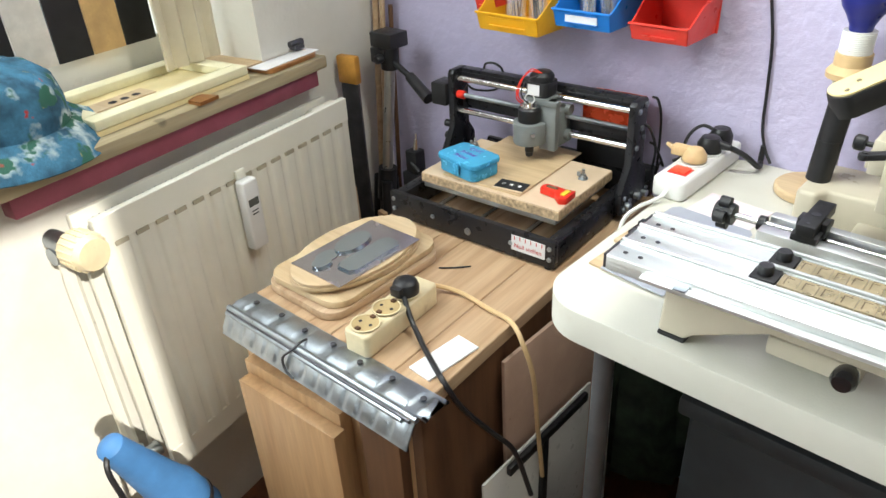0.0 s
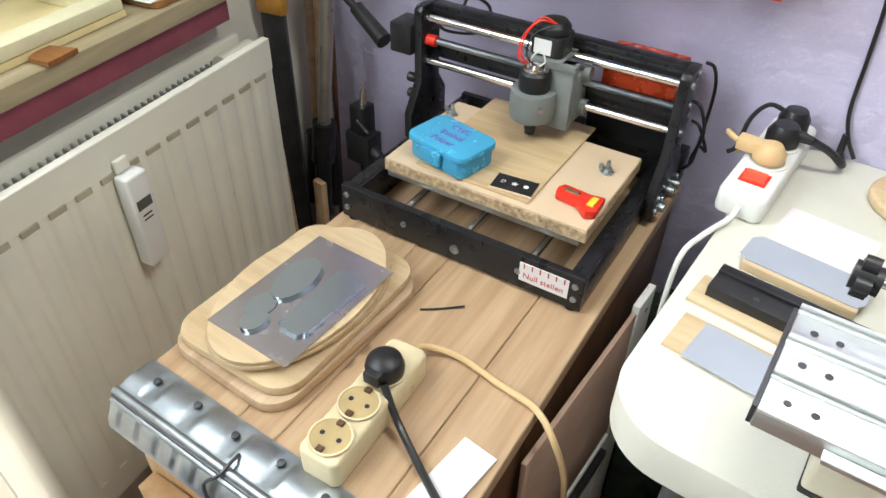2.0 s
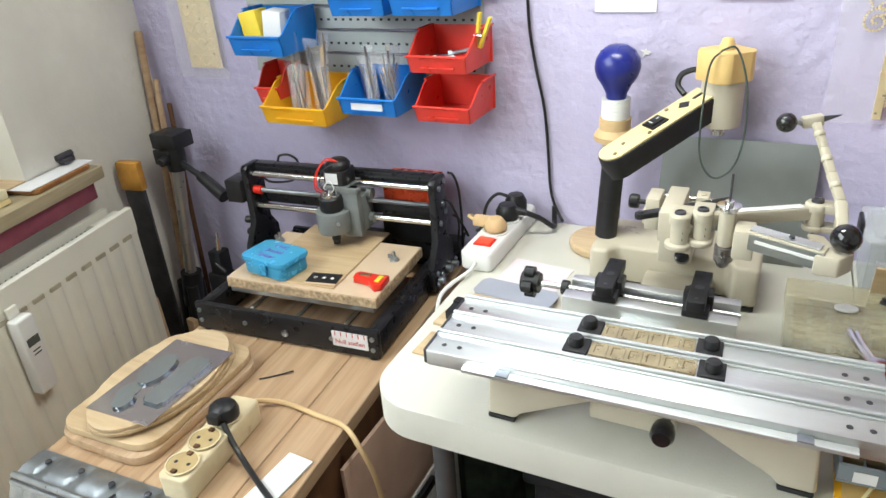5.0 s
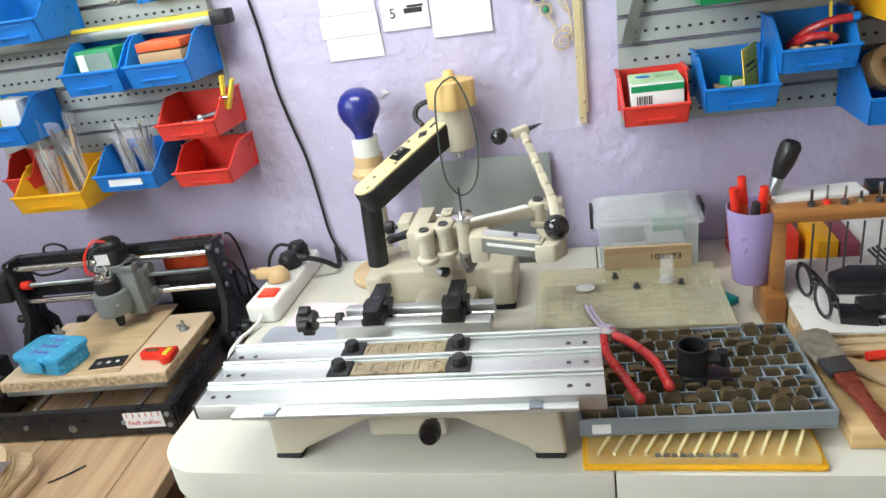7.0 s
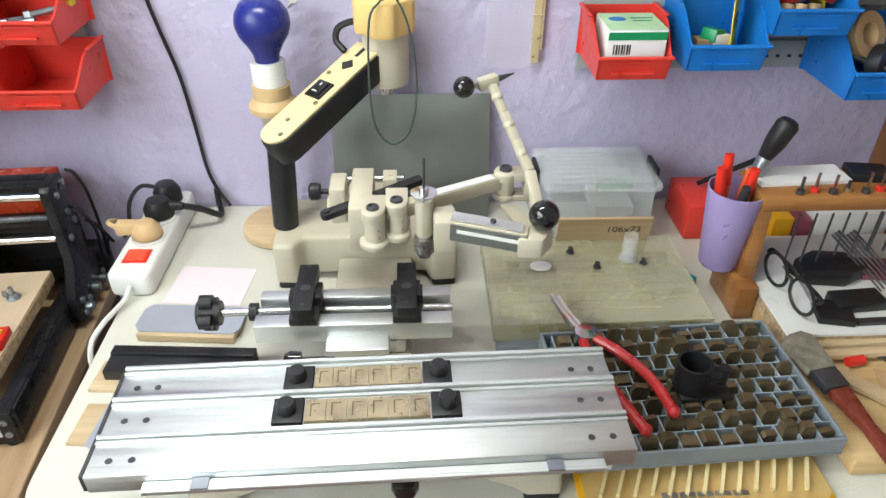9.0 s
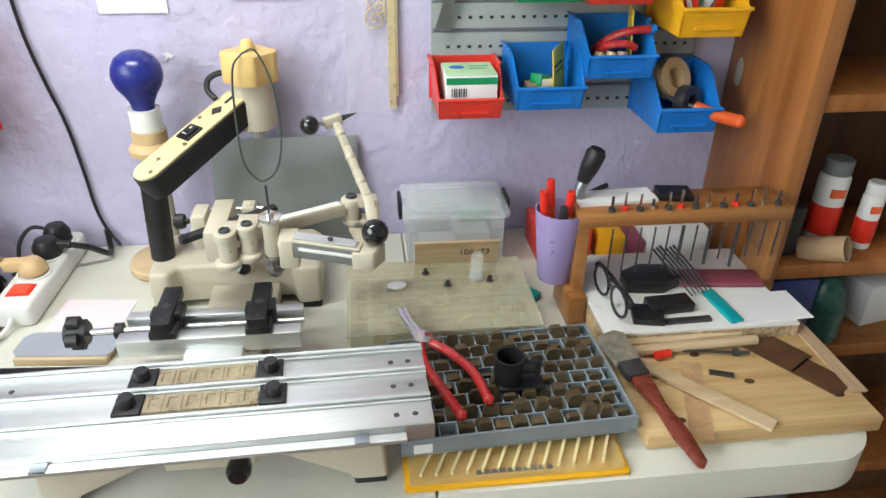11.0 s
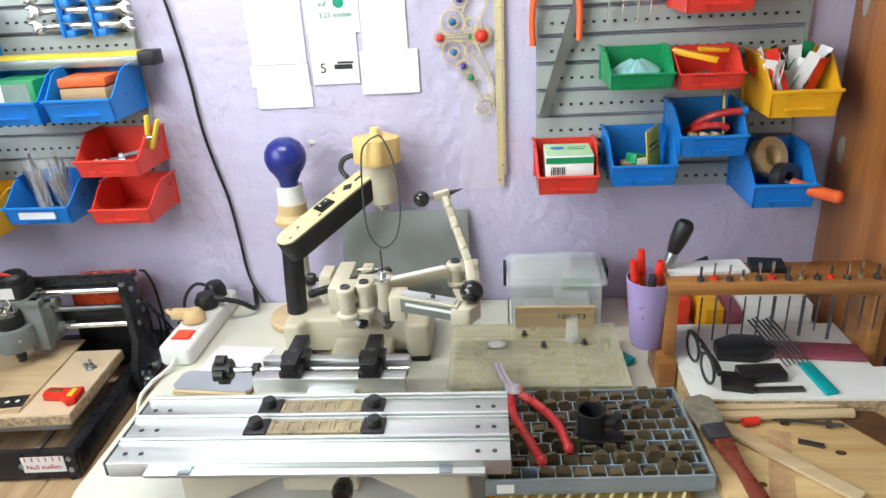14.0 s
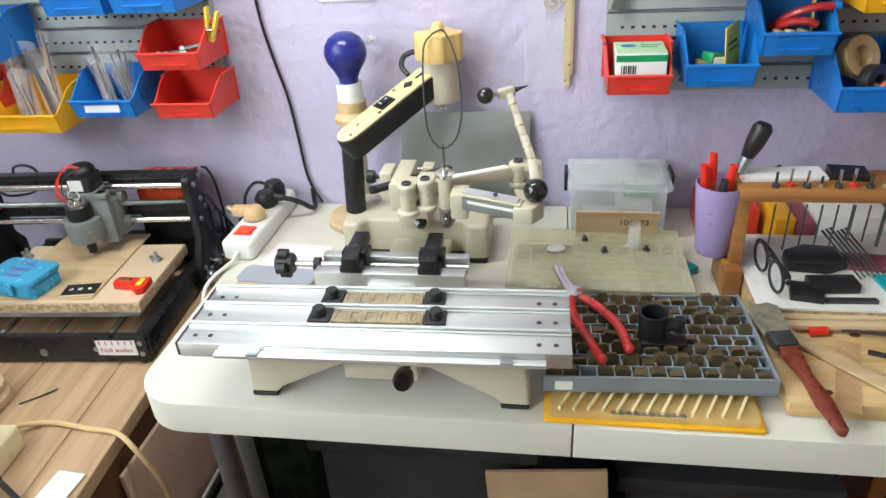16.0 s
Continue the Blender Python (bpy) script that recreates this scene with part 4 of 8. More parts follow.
for xx in (0.58, 0.677):
    j = part("jaw", G().box(xx - 0.0135, xx + 0.0135, -0.346, -0.288, T + 0.073, T + 0.081).box(xx - 0.0095, xx + 0.0095, -0.348, -0.276, T + 0.081, T + 0.094).box(xx - 0.0155, xx + 0.0155, -0.325, -0.307, T + 0.0725, T + 0.09), BLACK, eng, "black stepped vice jaw", bevel=0.0012)
    for yy, r in ((-0.28, 0.002), (-0.315, 0.005), (-0.34, 0.002)):
        part("jaw_hole", G().lathe([(r, T + 0.0942), (r, T + 0.0945), (r * 0.6, T + 0.0945)], Matrix.Translation((xx, yy, 0)), 12), IRON, j)
part("table_knob", G().lathe([(0.003, -0.03), (0.003, 0), (0.008, 0.001), (0.009, 0.012), (0.006, 0.017), (0.001, 0.018)], Matrix.Translation((0.578, -0.362, T + 0.045)) @ pose(0, 0, 0, 0, -90, 0)), GLOSSB, eng, "small black knob")
part("height_knob", G().lathe([(0.003, -0.035), (0.003, 0), (0.009, 0.0), (0.01, 0.008), (0.0085, 0.014), (0.001, 0.015)], Matrix.Translation((0.644, -0.2, T + 0.068)) @ pose(0, 0, 0, 55, 0, 0)), GLOSSB, eng, "black knob on a short rod")
# column, arm and motor
CA, CB = Vector((0.547, -0.15, 0.918)), Vector((0.642, -0.052, 0.974))
part("column", G().cyl((0.536, -0.151, 0.8022), (0.5425, -0.151, 0.915), 0.0148, n=24).cyl((0.539, -0.151, 0.856), (0.539, -0.151, 0.8566), 0.0152, n=24), BLACK, eng, "black round column")
dr = (CB - CA)
ln = dr.length
sd = dr.cross(Vector((0, 0, 1))).normalized()
upv = sd.cross(dr).normalized()
AMX = Matrix((( *dr.normalized(), 0), (*sd, 0), (*upv, 0), (0, 0, 0, 1))).transposed()
AMX.translation = CA
out = [(ln, 0.021), (ln, -0.021)] + [(-0.004 + 0.021 * math.cos(radians(a)), 0.021 * math.sin(radians(a))) for a in range(-100, -270, -15)]
part("arm", G(AMX).poly(out, -0.024, 0.006), BLACK, eng, "black sloping motor arm", bevel=0.0015)
out2 = [(ln - 0.001, 0.0195), (ln - 0.001, -0.0195)] + [(-0.004 + 0.0195 * math.cos(radians(a)), 0.0195 * math.sin(radians(a))) for a in range(-100, -270, -15)]
ap = part("arm_plate", G(AMX).poly(out2, 0.0062, 0.0095), IVORY, eng, "ivory top plate", bevel=0.0008)
sw_ = part("switch", G(AMX).box(0.05, 0.076, -0.012, 0.012, 0.0096, 0.012).box(0.053, 0.073, -0.008, 0.008, 0.012, 0.0145), BLACK, ap, "black rocker switch", bevel=0.001)
part("mark", G(AMX).box(0.056, 0.0575, -0.004, 0.004, 0.0146, 0.0149).box(0.066, 0.07, -0.001, 0.001, 0.0146, 0.0149), WHITE, sw_)
part("badge", G(AMX).poly([(0.1, 0), (0.109, 0.009), (0.118, 0), (0.109, -0.009)], 0.0096, 0.0102), INK, ap)
part("badge_bars", G(AMX).box(0.124, 0.142, -0.003, 0.002, 0.0096, 0.0101), INK, ap)
for xx, yy in ((0.012, 0.0), (-0.008, 0.01), (0.045, 0.012), (0.09, -0.012)):
    part("plate_screw", G(AMX).lathe([(0.003, 0.0096), (0.0025, 0.0108), (0.0005, 0.011)], Matrix.Translation((xx, yy, 0)), 10), BRASS, ap)
MX, MY = 0.657, -0.048
mo = part("motor_body", G().lathe([(0.012, 0.934), (0.026, 0.936), (0.0268, 0.942), (0.0268, 0.998), (0.02, 1.0)], Matrix.Translation((MX, MY, 0))), CREAM, eng, "cream motor housing")
capo = []
for i in range(36):
    an = 2 * math.pi * i / 36
    r = 0.0325 + 0.0025 * math.tanh(4 * math.cos(4 * an))
    capo.append((MX + r * math.cos(an), MY + r * math.sin(an)))
part("motor_cap", G().poly(capo, 0.996, 1.034).lathe([(0.011, 1.034), (0.008, 1.043), (0.0065, 1.048), (0.001, 1.049)], Matrix.Translation((MX, MY, 0))), OCHRE, mo, "ochre plastic motor cap", bevel=0.002)
part("motor_pulley", G().lathe([(0.004, 0.921), (0.009, 0.922), (0.0095, 0.927), (0.012, 0.928), (0.012, 0.9345)], Matrix.Translation((MX, MY, 0))), STEEL, mo)
part("cable_loop", G().tube([(0.611, -0.058, 0.976), (0.601, -0.05, 0.986), (0.604, -0.046, 0.999), (0.618, -0.046, 1.006), (0.63, -0.046, 1.005)], 0.004, 8), BLACK, eng)
part("drive_belt", G().tube([(0.655, -0.084, 1.04), (0.642, -0.09, 1.02), (0.639, -0.095, 0.95), (0.643, -0.1, 0.905), (0.656, -0.1, 0.882), (0.67, -0.1, 0.881), (0.685, -0.095, 0.898), (0.692, -0.09, 0.94), (0.687, -0.085, 1.0), (0.671, -0.08, 1.041), (0.655, -0.084, 1.04)], 0.0014, 6), material("dark_green_belt", (0.05, 0.07, 0.06), 0.6), eng, "hanging dark drive belt")
# pantograph linkage
def bar(p, q, wd, h):
    p, q = Vector(p), Vector(q)
    d = (q - p)
    mx = Matrix.Translation(p) @ d.to_track_quat("X", "Z").to_matrix().to_4x4()
    return G(mx).box(0, d.length, -wd / 2, wd / 2, -h / 2, h / 2)


part("pivot_post", G().box(0.615, 0.655, -0.21, -0.165, 0.8022, 0.866), CREAM, eng, bevel=0.003)
part("fork_bar", G().box(0.624, 0.646, -0.29, -0.208, 0.87, 0.906), CREAM, eng, bevel=0.002)
part("side_block", G().box(0.602, 0.618, -0.246, -0.21, 0.862, 0.902), CREAM, eng, bevel=0.002)
part("bolt_block", G().box(0.655, 0.669, -0.228, -0.206, 0.876, 0.902).cyl((0.662, -0.217, 0.902), (0.662, -0.217, 0.9035), 0.004), CREAM, eng, bevel=0.0012)
part("cross_rail", G().box(0.598, 0.68, -0.24, -0.224, 0.866, 0.884), CREAM, eng, bevel=0.0015)
part("steel_pin", G().cyl((0.6, -0.2, 0.888), (0.676, -0.2, 0.888), 0.0035, n=12), STEEL, eng)
part("pivot_knob", G().lathe([(0.003, 0), (0.003, 0.01), (0.008, 0.0105), (0.009, 0.014), (0.009, 0.02), (0.007, 0.022), (0.001, 0.023)], Matrix.Translation((0.6015, -0.225, 0.888)) @ pose(0, 0, 0, 0, -90, 0)), BLACK, eng)
for cx, cy, z0, z1, r in ((0.6475, -0.294, 0.868, 0.909, 0.0112), (0.6695, -0.286, 0.872, 0.912, 0.0105)):
    c = part("clevis", G().lathe([(r, z1 - 0.011), (r, z1 - 0.002), (r - 0.002, z1)], Matrix.Translation((cx, cy, 0)), 28).box(cx - r, cx + r, cy, cy + 0.026, z1 - 0.011, z1 - 0.001), CREAM, eng, bevel=0.0008)
    part("lower_plate", G().lathe([(r + 0.002, z0), (r + 0.003, z0 + 0.002), (r + 0.003, z0 + 0.006), (r, z0 + 0.008)], Matrix.Translation((cx, cy, 0)), 28).box(cx - r - 0.002, cx + r + 0.002, cy, cy + 0.026, z0 + 0.001, z0 + 0.007), CREAM, c, bevel=0.0008)
    part("bush", G().cyl((cx + 0.001, cy - 0.001, z0 + 0.0082), (cx + 0.001, cy - 0.001, z1 - 0.0112), r * 0.86, n=22), CREAM, c)
    part("pivot_pin", G().lathe([(0.0062, z1 + 0.0002), (0.0058, z1 + 0.0025), (0.004, z1 + 0.003), (0.0035, z1 + 0.0014), (0.001, z1 + 0.0014)], Matrix.Translation((cx, cy, 0)), 18), IRON, c)
    for dz in (0.014, 0.022):
        part("pin_screw", G().cyl((cx + 0.004, cy - r * 0.88, z0 + dz), (cx + 0.004, cy - r * 0.6, z0 + dz), 0.0016, n=10), IRON, c)
lk_ = part("black_link", bar((0.603, -0.283, 0.896), (0.694, -0.23, 0.903), 0.011, 0.007).lathe([(0.0058, -0.0035), (0.0058, 0.0035)], None, 20), BLACK, eng, "flat black link bar", bevel=0.001)
part("pivot_pin", G().cyl((0.603, -0.283, 0.8996), (0.603, -0.283, 0.9012), 0.003, n=12), IRON, lk_)
SPX, SPY = 0.695, -0.292
SPM = Matrix.Translation((SPX, SPY, 0.222)) @ Matrix.Scale(0.75, 4)
s_ = part("spindle_tube", G().lathe([(0.005, 0.852), (0.0085, 0.857), (0.0105, 0.865), (0.0105, 0.872), (0.0095, 0.874), (0.0115, 0.877), (0.0115, 0.925), (0.0095, 0.927)], SPM), CREAM, eng, "vertical engraving spindle")
part("chuck", G().lathe([(0.004, 0.838), (0.008, 0.841), (0.011, 0.849), (0.0135, 0.85), (0.0135, 0.86), (0.012, 0.861), (0.0135, 0.862), (0.0135, 0.872), (0.009, 0.874)], SPM), IRONST, s_, "ribbed steel chuck")
part("pulley", G().lathe([(0.0105, 0.927), (0.0125, 0.928), (0.0125, 0.932), (0.0165, 0.9345), (0.0165, 0.936), (0.006, 0.937), (0.006, 0.943), (0.002, 0.944)], SPM), STEEL, s_, "steel belt pulley")
part("needle", G(SPM).cyl((0, 0, 0.944), (0, 0, 0.982), 0.0017), IRON, s_)


ua = part("upper_arm", bar((0.66, -0.288, 0.9), (0.785, -0.225, 0.9), 0.012, 0.0145), CREAM, eng, bevel=0.0015)
part("scale", bar((0.695, -0.2703, 0.9076), (0.765, -0.2351, 0.9076), 0.0095, 0.0012), WHITE, ua, "white ruled scale")
part("spindle_block", G().box(0.7035, 0.724, -0.318, -0.288, 0.874, 0.907), CREAM, eng, bevel=0.0025)
la_ = part("lower_arm", bar((0.712, -0.306, 0.898), (0.788, -0.326, 0.893), 0.017, 0.019), CREAM, eng, bevel=0.0015)
part("arm_side", bar((0.718, -0.3168, 0.8965), (0.786, -0.3347, 0.892), 0.0024, 0.017), SHEET, la_, "bare metal side rail")
part("arm_groove", bar((0.724, -0.3196, 0.8985), (0.782, -0.3349, 0.8945), 0.0012, 0.0034), WHITE, la_, "pale ruled line")
part("arm_top", bar((0.72, -0.3079, 0.9083), (0.784, -0.3248, 0.9041), 0.0135, 0.0012), ALU, la_)
part("arm_screw", G().cyl((0.757, -0.3178, 0.9065), (0.757, -0.3178, 0.9088), 0.0028, n=12), IRON, la_)
part("arm_nose", G().poly([(0.778, -0.337), (0.8, -0.339), (0.813, -0.32), (0.811, -0.303), (0.797, -0.309), (0.78, -0.315)], 0.879, 0.9), CREAM, eng, bevel=0.0025)
el_ = part("elbow", G().lathe([(0.0118, 0.902), (0.0118, 0.91), (0.0098, 0.912)], Matrix.Translation((0.779, -0.229, 0)), 24).box(0.779, 0.808, -0.238, -0.219, 0.902, 0.911).lathe([(0.0118, 0.88), (0.0118, 0.886)], Matrix.Translation((0.779, -0.229, 0)), 24).box(0.779, 0.808, -0.238, -0.219, 0.88, 0.886).box(0.798, 0.81, -0.238, -0.219, 0.886, 0.902), CREAM, eng, bevel=0.0008)
part("bush", G().cyl((0.779, -0.229, 0.8862), (0.779, -0.229, 0.9018), 0.0092, n=20), CREAM, el_)
part("elbow_pin", G().lathe([(0.0066, 0.9122), (0.0062, 0.915), (0.004, 0.9155), (0.0035, 0.914), (0.001, 0.914)], Matrix.Translation((0.779, -0.229, 0)), 18), IRON, el_)
part("link", G().poly([(0.774, -0.24), (0.79, -0.243), (0.8, -0.27), (0.81, -0.3), (0.806, -0.316), (0.793, -0.314), (0.786, -0.285)], 0.874, 0.8795), CREAM, eng, bevel=0.0015)
lev_ = part("lever", bar((0.805, -0.302, 0.89), (0.797, -0.262, 0.928), 0.0105, 0.0075), CREAM, eng, "slim notched cream lever", bevel=0.0012)
for k, (a, b_) in enumerate((((0.797, -0.262, 0.928), (0.786, -0.235, 0.947)), ((0.786, -0.235, 0.947), (0.776, -0.211, 0.966)), ((0.776, -0.211, 0.966), (0.766, -0.19, 0.986)))):
    part("lever_bar", bar(a, b_, 0.009 - 0.0006 * k, 0.0068), CREAM, lev_, bevel=0.001)
    q = Vector(a).lerp(Vector(b_), 0.55)
    part("notch", G(Matrix.Translation(q) @ (Vector(b_) - Vector(a)).to_track_quat("X", "Z").to_matrix().to_4x4()).lathe([(0.0052, -0.003), (0.006, 0.0), (0.0052, 0.003)], pose(0, 0, 0, 0, 90, 0), 14), CREAM, lev_, bevel=0.0005)
part("lever_head", bar((0.752, -0.188, 0.985), (0.772, -0.182, 0.989), 0.011, 0.012), CREAM, eng, bevel=0.0015)
part("lever_tip", G().cyl((0.772, -0.182, 0.989), (0.789, -0.177, 0.993), 0.0035, 0.0006), IRON, eng)
part("lever_rod", G().cyl((0.742, -0.196, 0.988), (0.752, -0.188, 0.985), 0.0028), ZINC, eng)
part("ball_knob", G().ball((0.737, -0.2, 0.988), 0.0108), GLOSSB, eng, "glossy black ball")
part("ball_knob", G().ball((0.803, -0.318, 0.913), 0.0142), GLOSSB, eng, "glossy black ball")

# ---- louvred boards and storage bins ----
def louvre_board(x0, x1, z0, z1, label):
    b = thing("louvred_board", ((x0 + x1) / 2, -0.006, z0), label, "tool board", "louvred boards")
    z = z0
    while z < z1 - 0.001:
        v = [(x0, -0.003, z), (x0, -0.011, z + 0.003), (x0, -0.007, z + 0.0345), (x0, -0.003, z + 0.0365), (x0, -0.0025, z + 0.0365), (x0, -0.0025, z)]
        n = len(v)
        vv = v + [(x1, yy, zz) for _, yy, zz in v]
        r = part("louvre", G().add(vv, [tuple(range(n)), tuple(range(2 * n - 1, n - 1, -1))] + [(i, n + i, n + (i + 1) % n, (i + 1) % n) for i in range(n)]), RAIL, b)
        g = G()
        k = x0 + 0.02
        while k < x1 - 0.012:
            g.box(k, k + 0.0045, -0.01045, -0.0085, z + 0.015, z + 0.0185)
            k += 0.0145
        tagged(part("perforation", g, RAILD, r), kind="stuff")
        z += 0.0382
    part("edge", G().box(x1 + 0.0004, x1 + 0.003, -0.013, -0.0005, z0, z), RAIL, b)
    return b


louvre_board(-0.14, 0.302, 0.93, 1.42, "grey louvred steel tool board hung with storage bins")
louvre_board(0.893, 1.262, 0.932, 1.42, "grey louvred steel tool board with bins and pliers")


def storage_bin(x0, x1, z, h, depth, mat, label, back=-0.0135, card=None):
    """Open-fronted stacking bin; x0..x1 at the front foot, z its underside."""
    b = thing("storage_bin", ((x0 + x1) / 2, back - depth / 2, z), label, "storage bin", "wall bins")
    yb, yf, t, fl = back, back - depth, 0.0022, 0.004
    side = [(yb, z), (yb, z + h), (yb - depth * 0.5, z + h), (yb - depth * 0.62, z + h * 0.93), (yf + 0.008, z + h * 0.52), (yf - 0.001, z + h * 0.46), (yf + 0.006, z)]
    g = G()
    n = len(side)
    for xa, s in ((x0, -1), (x1, 1)):
        v = []
        for xo in (0, -s * t):
            for yy, zz in side:
                v.append((xa + xo + s * fl * (zz - z) / h, yy, zz))
        g.add(v, [tuple(range(n)), tuple(range(2 * n - 1, n - 1, -1))] + [(i, n + i, n + (i + 1) % n, (i + 1) % n) for i in range(n)])
    g.box(x0 - fl, x1 + fl, yb - t, yb, z, z + h)
    g.box(x0 + t, x1 - t, yf + 0.006, yb - t, z, z + t)
    fw = [(x0, yf + 0.006, z), (x1, yf + 0.006, z), (x1 + fl * 0.46, yf - 0.001, z + h * 0.46), (x0 - fl * 0.46, yf - 0.001, z + h * 0.46)]
    g.add(fw + [(a, b2 + t, c) for a, b2, c in fw], [(0, 1, 2, 3), (7, 6, 5, 4), (0, 4, 5, 1), (1, 5, 6, 2), (2, 6, 7, 3), (3, 7, 4, 0)])
    body = part("bin_shell", g, mat, b)
    part("side_rim", G().box(x0 - fl - 0.003, x0 - fl + 0.002, yb - depth * 0.52, yb, z + h, z + h + 0.0025), mat, b, bevel=0.0008, seg=1)
    part("side_rim", G().box(x1 + fl - 0.002, x1 + fl + 0.003, yb - depth * 0.52, yb, z + h, z + h + 0.0025), mat, b, bevel=0.0008, seg=1)
    part("front_rim", G().box(x0 - 0.003, x1 + 0.003, yf - 0.005, yf - 0.0005, z + h * 0.44, z + h * 0.5), mat, b, bevel=0.0008, seg=1)
    cx = (x0 + x1) / 2
    ww = (x1 - x0) * 0.3
    part("label_holder", G().box(cx - ww, cx + ww, yf - 0.0015, yf + 0.004, z + h * 0.14, z + h * 0.17).box(cx - ww, cx + ww, yf - 0.0015, yf + 0.004, z + h * 0.36, z + h * 0.39), mat, b)
    if card:
        part("card", G().box(cx - ww + 0.001, cx + ww - 0.001, yf - 0.0002, yf + 0.0035, z + h * 0.17, z + h * 0.36), card, b, "blank white label card")
    return b


storage_bin(0.233, 0.320, 0.929, 0.052, 0.098, BINRED, "empty red plastic storage bin on the tool board")
storage_bin(0.228, 0.318, 1.002, 0.054, 0.098, BINRED, "red plastic storage bin holding steel bolts")
storage_bin(0.103, 0.2, 0.934, 0.058, 0.105, BINBLUE, "blue storage bin full of clear bags of parts", card=PAPER)
storage_bin(-0.045, 0.076, 0.913, 0.062, 0.115, BINYEL, "yellow storage bin stuffed with clear bags")
storage_bin(-0.088, -0.045, 0.932, 0.06, 0.07, BINRED, "small red storage bin beside the yellow one")
storage_bin(-0.1, 0.0, 1.019, 0.066, 0.1, BINBLUE, "blue storage bin holding yellow cartons")
storage_bin(0.103, 0.193, 1.082, 0.068, 0.1, BINBLUE, "blue storage bin holding a small green box")
storage_bin(0.207, 0.302, 1.083, 0.068, 0.1, BINBLUE, "blue storage bin holding wooden blocks")
storage_bin(0.0, 0.092, 1.165, 0.068, 0.1, BINBLUE, "blue storage bin high on the tool board")
storage_bin(0.986, 1.064, 1.099, 0.045, 0.098, BINGREEN, "green storage bin with a pale blue cloth inside")
storage_bin(1.074, 1.152, 1.096, 0.045, 0.098, BINRED, "red storage bin with an orange tool in it")
storage_bin(1.188, 1.27, 1.058, 0.074, 0.11, BINYEL, "yellow storage bin crammed with small sachets")
storage_bin(1.081, 1.165, 1.006, 0.062, 0.1, BINBLUE, "blue storage bin with red-handled tools")
storage_bin(0.993, 1.077, 0.967, 0.064, 0.1, BINBLUE, "blue storage bin with a yellow card inside")
storage_bin(0.893, 0.972, 0.957, 0.058, 0.098, BINRED, "red storage bin carrying a carton")
storage_bin(1.181, 1.259, 0.934, 0.072, 0.11, BINBLUE, "blue storage bin with rolls and an orange handle")
storage_bin(1.075, 1.155, 1.192, 0.06, 0.1, BINRED, "red storage bin high on the tool board")
# ---- things on the pine cabinet ----
first_cab = len(TOPS)
zt = 0.635
for k, (w_, l_, r_, th, mt, tn, dx, dy, lb) in enumerate((
        (0.078, 0.112, 0.03, 0.013, PINE, 90, 0.004, -0.004, "rounded wooden board with a rim, lowest of the stack"),
        (0.077, 0.11, 0.03, 0.011, PLY, 93, 0.0, 0.002, "rounded pale wooden board in the stack"))):
    o = [Vector((px, py, 0)) for px, py in rounded(-l_, l_, -w_, w_, r_)]
    m = pose(0.024 + dx, -0.508 + dy, zt, 0, 0, tn)
    solo("wooden_board", G(m).poly([(p.x, p.y) for p in o], 0.0003, th), mt, lb, "wooden board", (0.024 + dx, -0.508 + dy, zt), bevel=0.0015, group="stack of boards")
    zt += th + 0.0004
for k, (tn, dx, dy) in enumerate(((88, 0.012, -0.006), (92, 0.014, -0.008), (94, 0.012, -0.007))):
    solo("oval_plaque", G(pose(0.018 + dx, -0.501 + dy, zt, 0, 0, tn)).poly(oval(0, 0, 0.112, 0.07, 56), 0.0003, 0.0052), PLY, "pale oval plywood plaque in the stack", "plaque", (0.018 + dx, -0.501 + dy, zt), bevel=0.0008, group="stack of boards")
    zt += 0.0056
m = pose(0.041, -0.516, zt, 0, 0, 91.5)
solo("grey_sheet", G(m).box(-0.08, 0.08, -0.052, 0.052, 0.0003, 0.0016), PEWTER, "grey reflective engraving sheet lying on the stacked boards", "metal sheet", (0.041, -0.516, zt))
zt += 0.0017
BLANK = material("mirror_grey_blank", (0.5, 0.57, 0.62), 0.16, 0.95, vary=0.01, rough_vary=0.02)
for pts, n, lb in ((oval(0.012, 0.018, 0.034, 0.019, 36, 0.1), 3, "oval grey metal blank"), (oval(-0.036, 0.024, 0.019, 0.014, 30), 1, "small oval grey metal blank"), (oval(-0.056, 0.01, 0.015, 0.012, 28), 3, "round grey metal blank")):
    for i in range(n):
        z = zt + 0.0013 * i
        solo("blank", G(m @ Matrix.Translation((0, 0.0015 * i, 0))).poly(pts, z - m.translation.z + 0.0002, z - m.translation.z + 0.0012), BLANK, lb, "metal blank", m @ Vector((*pts[0], z - m.translation.z)), group="metal blanks on the sheet")
cut = 0.006
for i in range(3):
    z = zt - m.translation.z + 0.0013 * i
    x0, x1, y0, y1 = -0.05, 0.05, -0.042, -0.008
    pts = [(x0 + cut, y0), (x1 - cut, y0), (x1 - cut, y0 + cut / 2), (x1, y0 + cut), (x1, y1 - cut), (x1 - cut, y1 - cut / 2), (x1 - cut, y1), (x0 + cut, y1), (x0 + cut, y1 - cut / 2), (x0, y1 - cut), (x0, y0 + cut), (x0 + cut, y0 + cut / 2)]
    solo("blank", G(m @ Matrix.Translation((0.0012 * i, 0, 0))).poly(pts, z + 0.0002, z + 0.0012), BLANK, "long grey blank with notched corners", "metal blank", m @ Vector((0, -0.02, z)), group="metal blanks on the sheet")

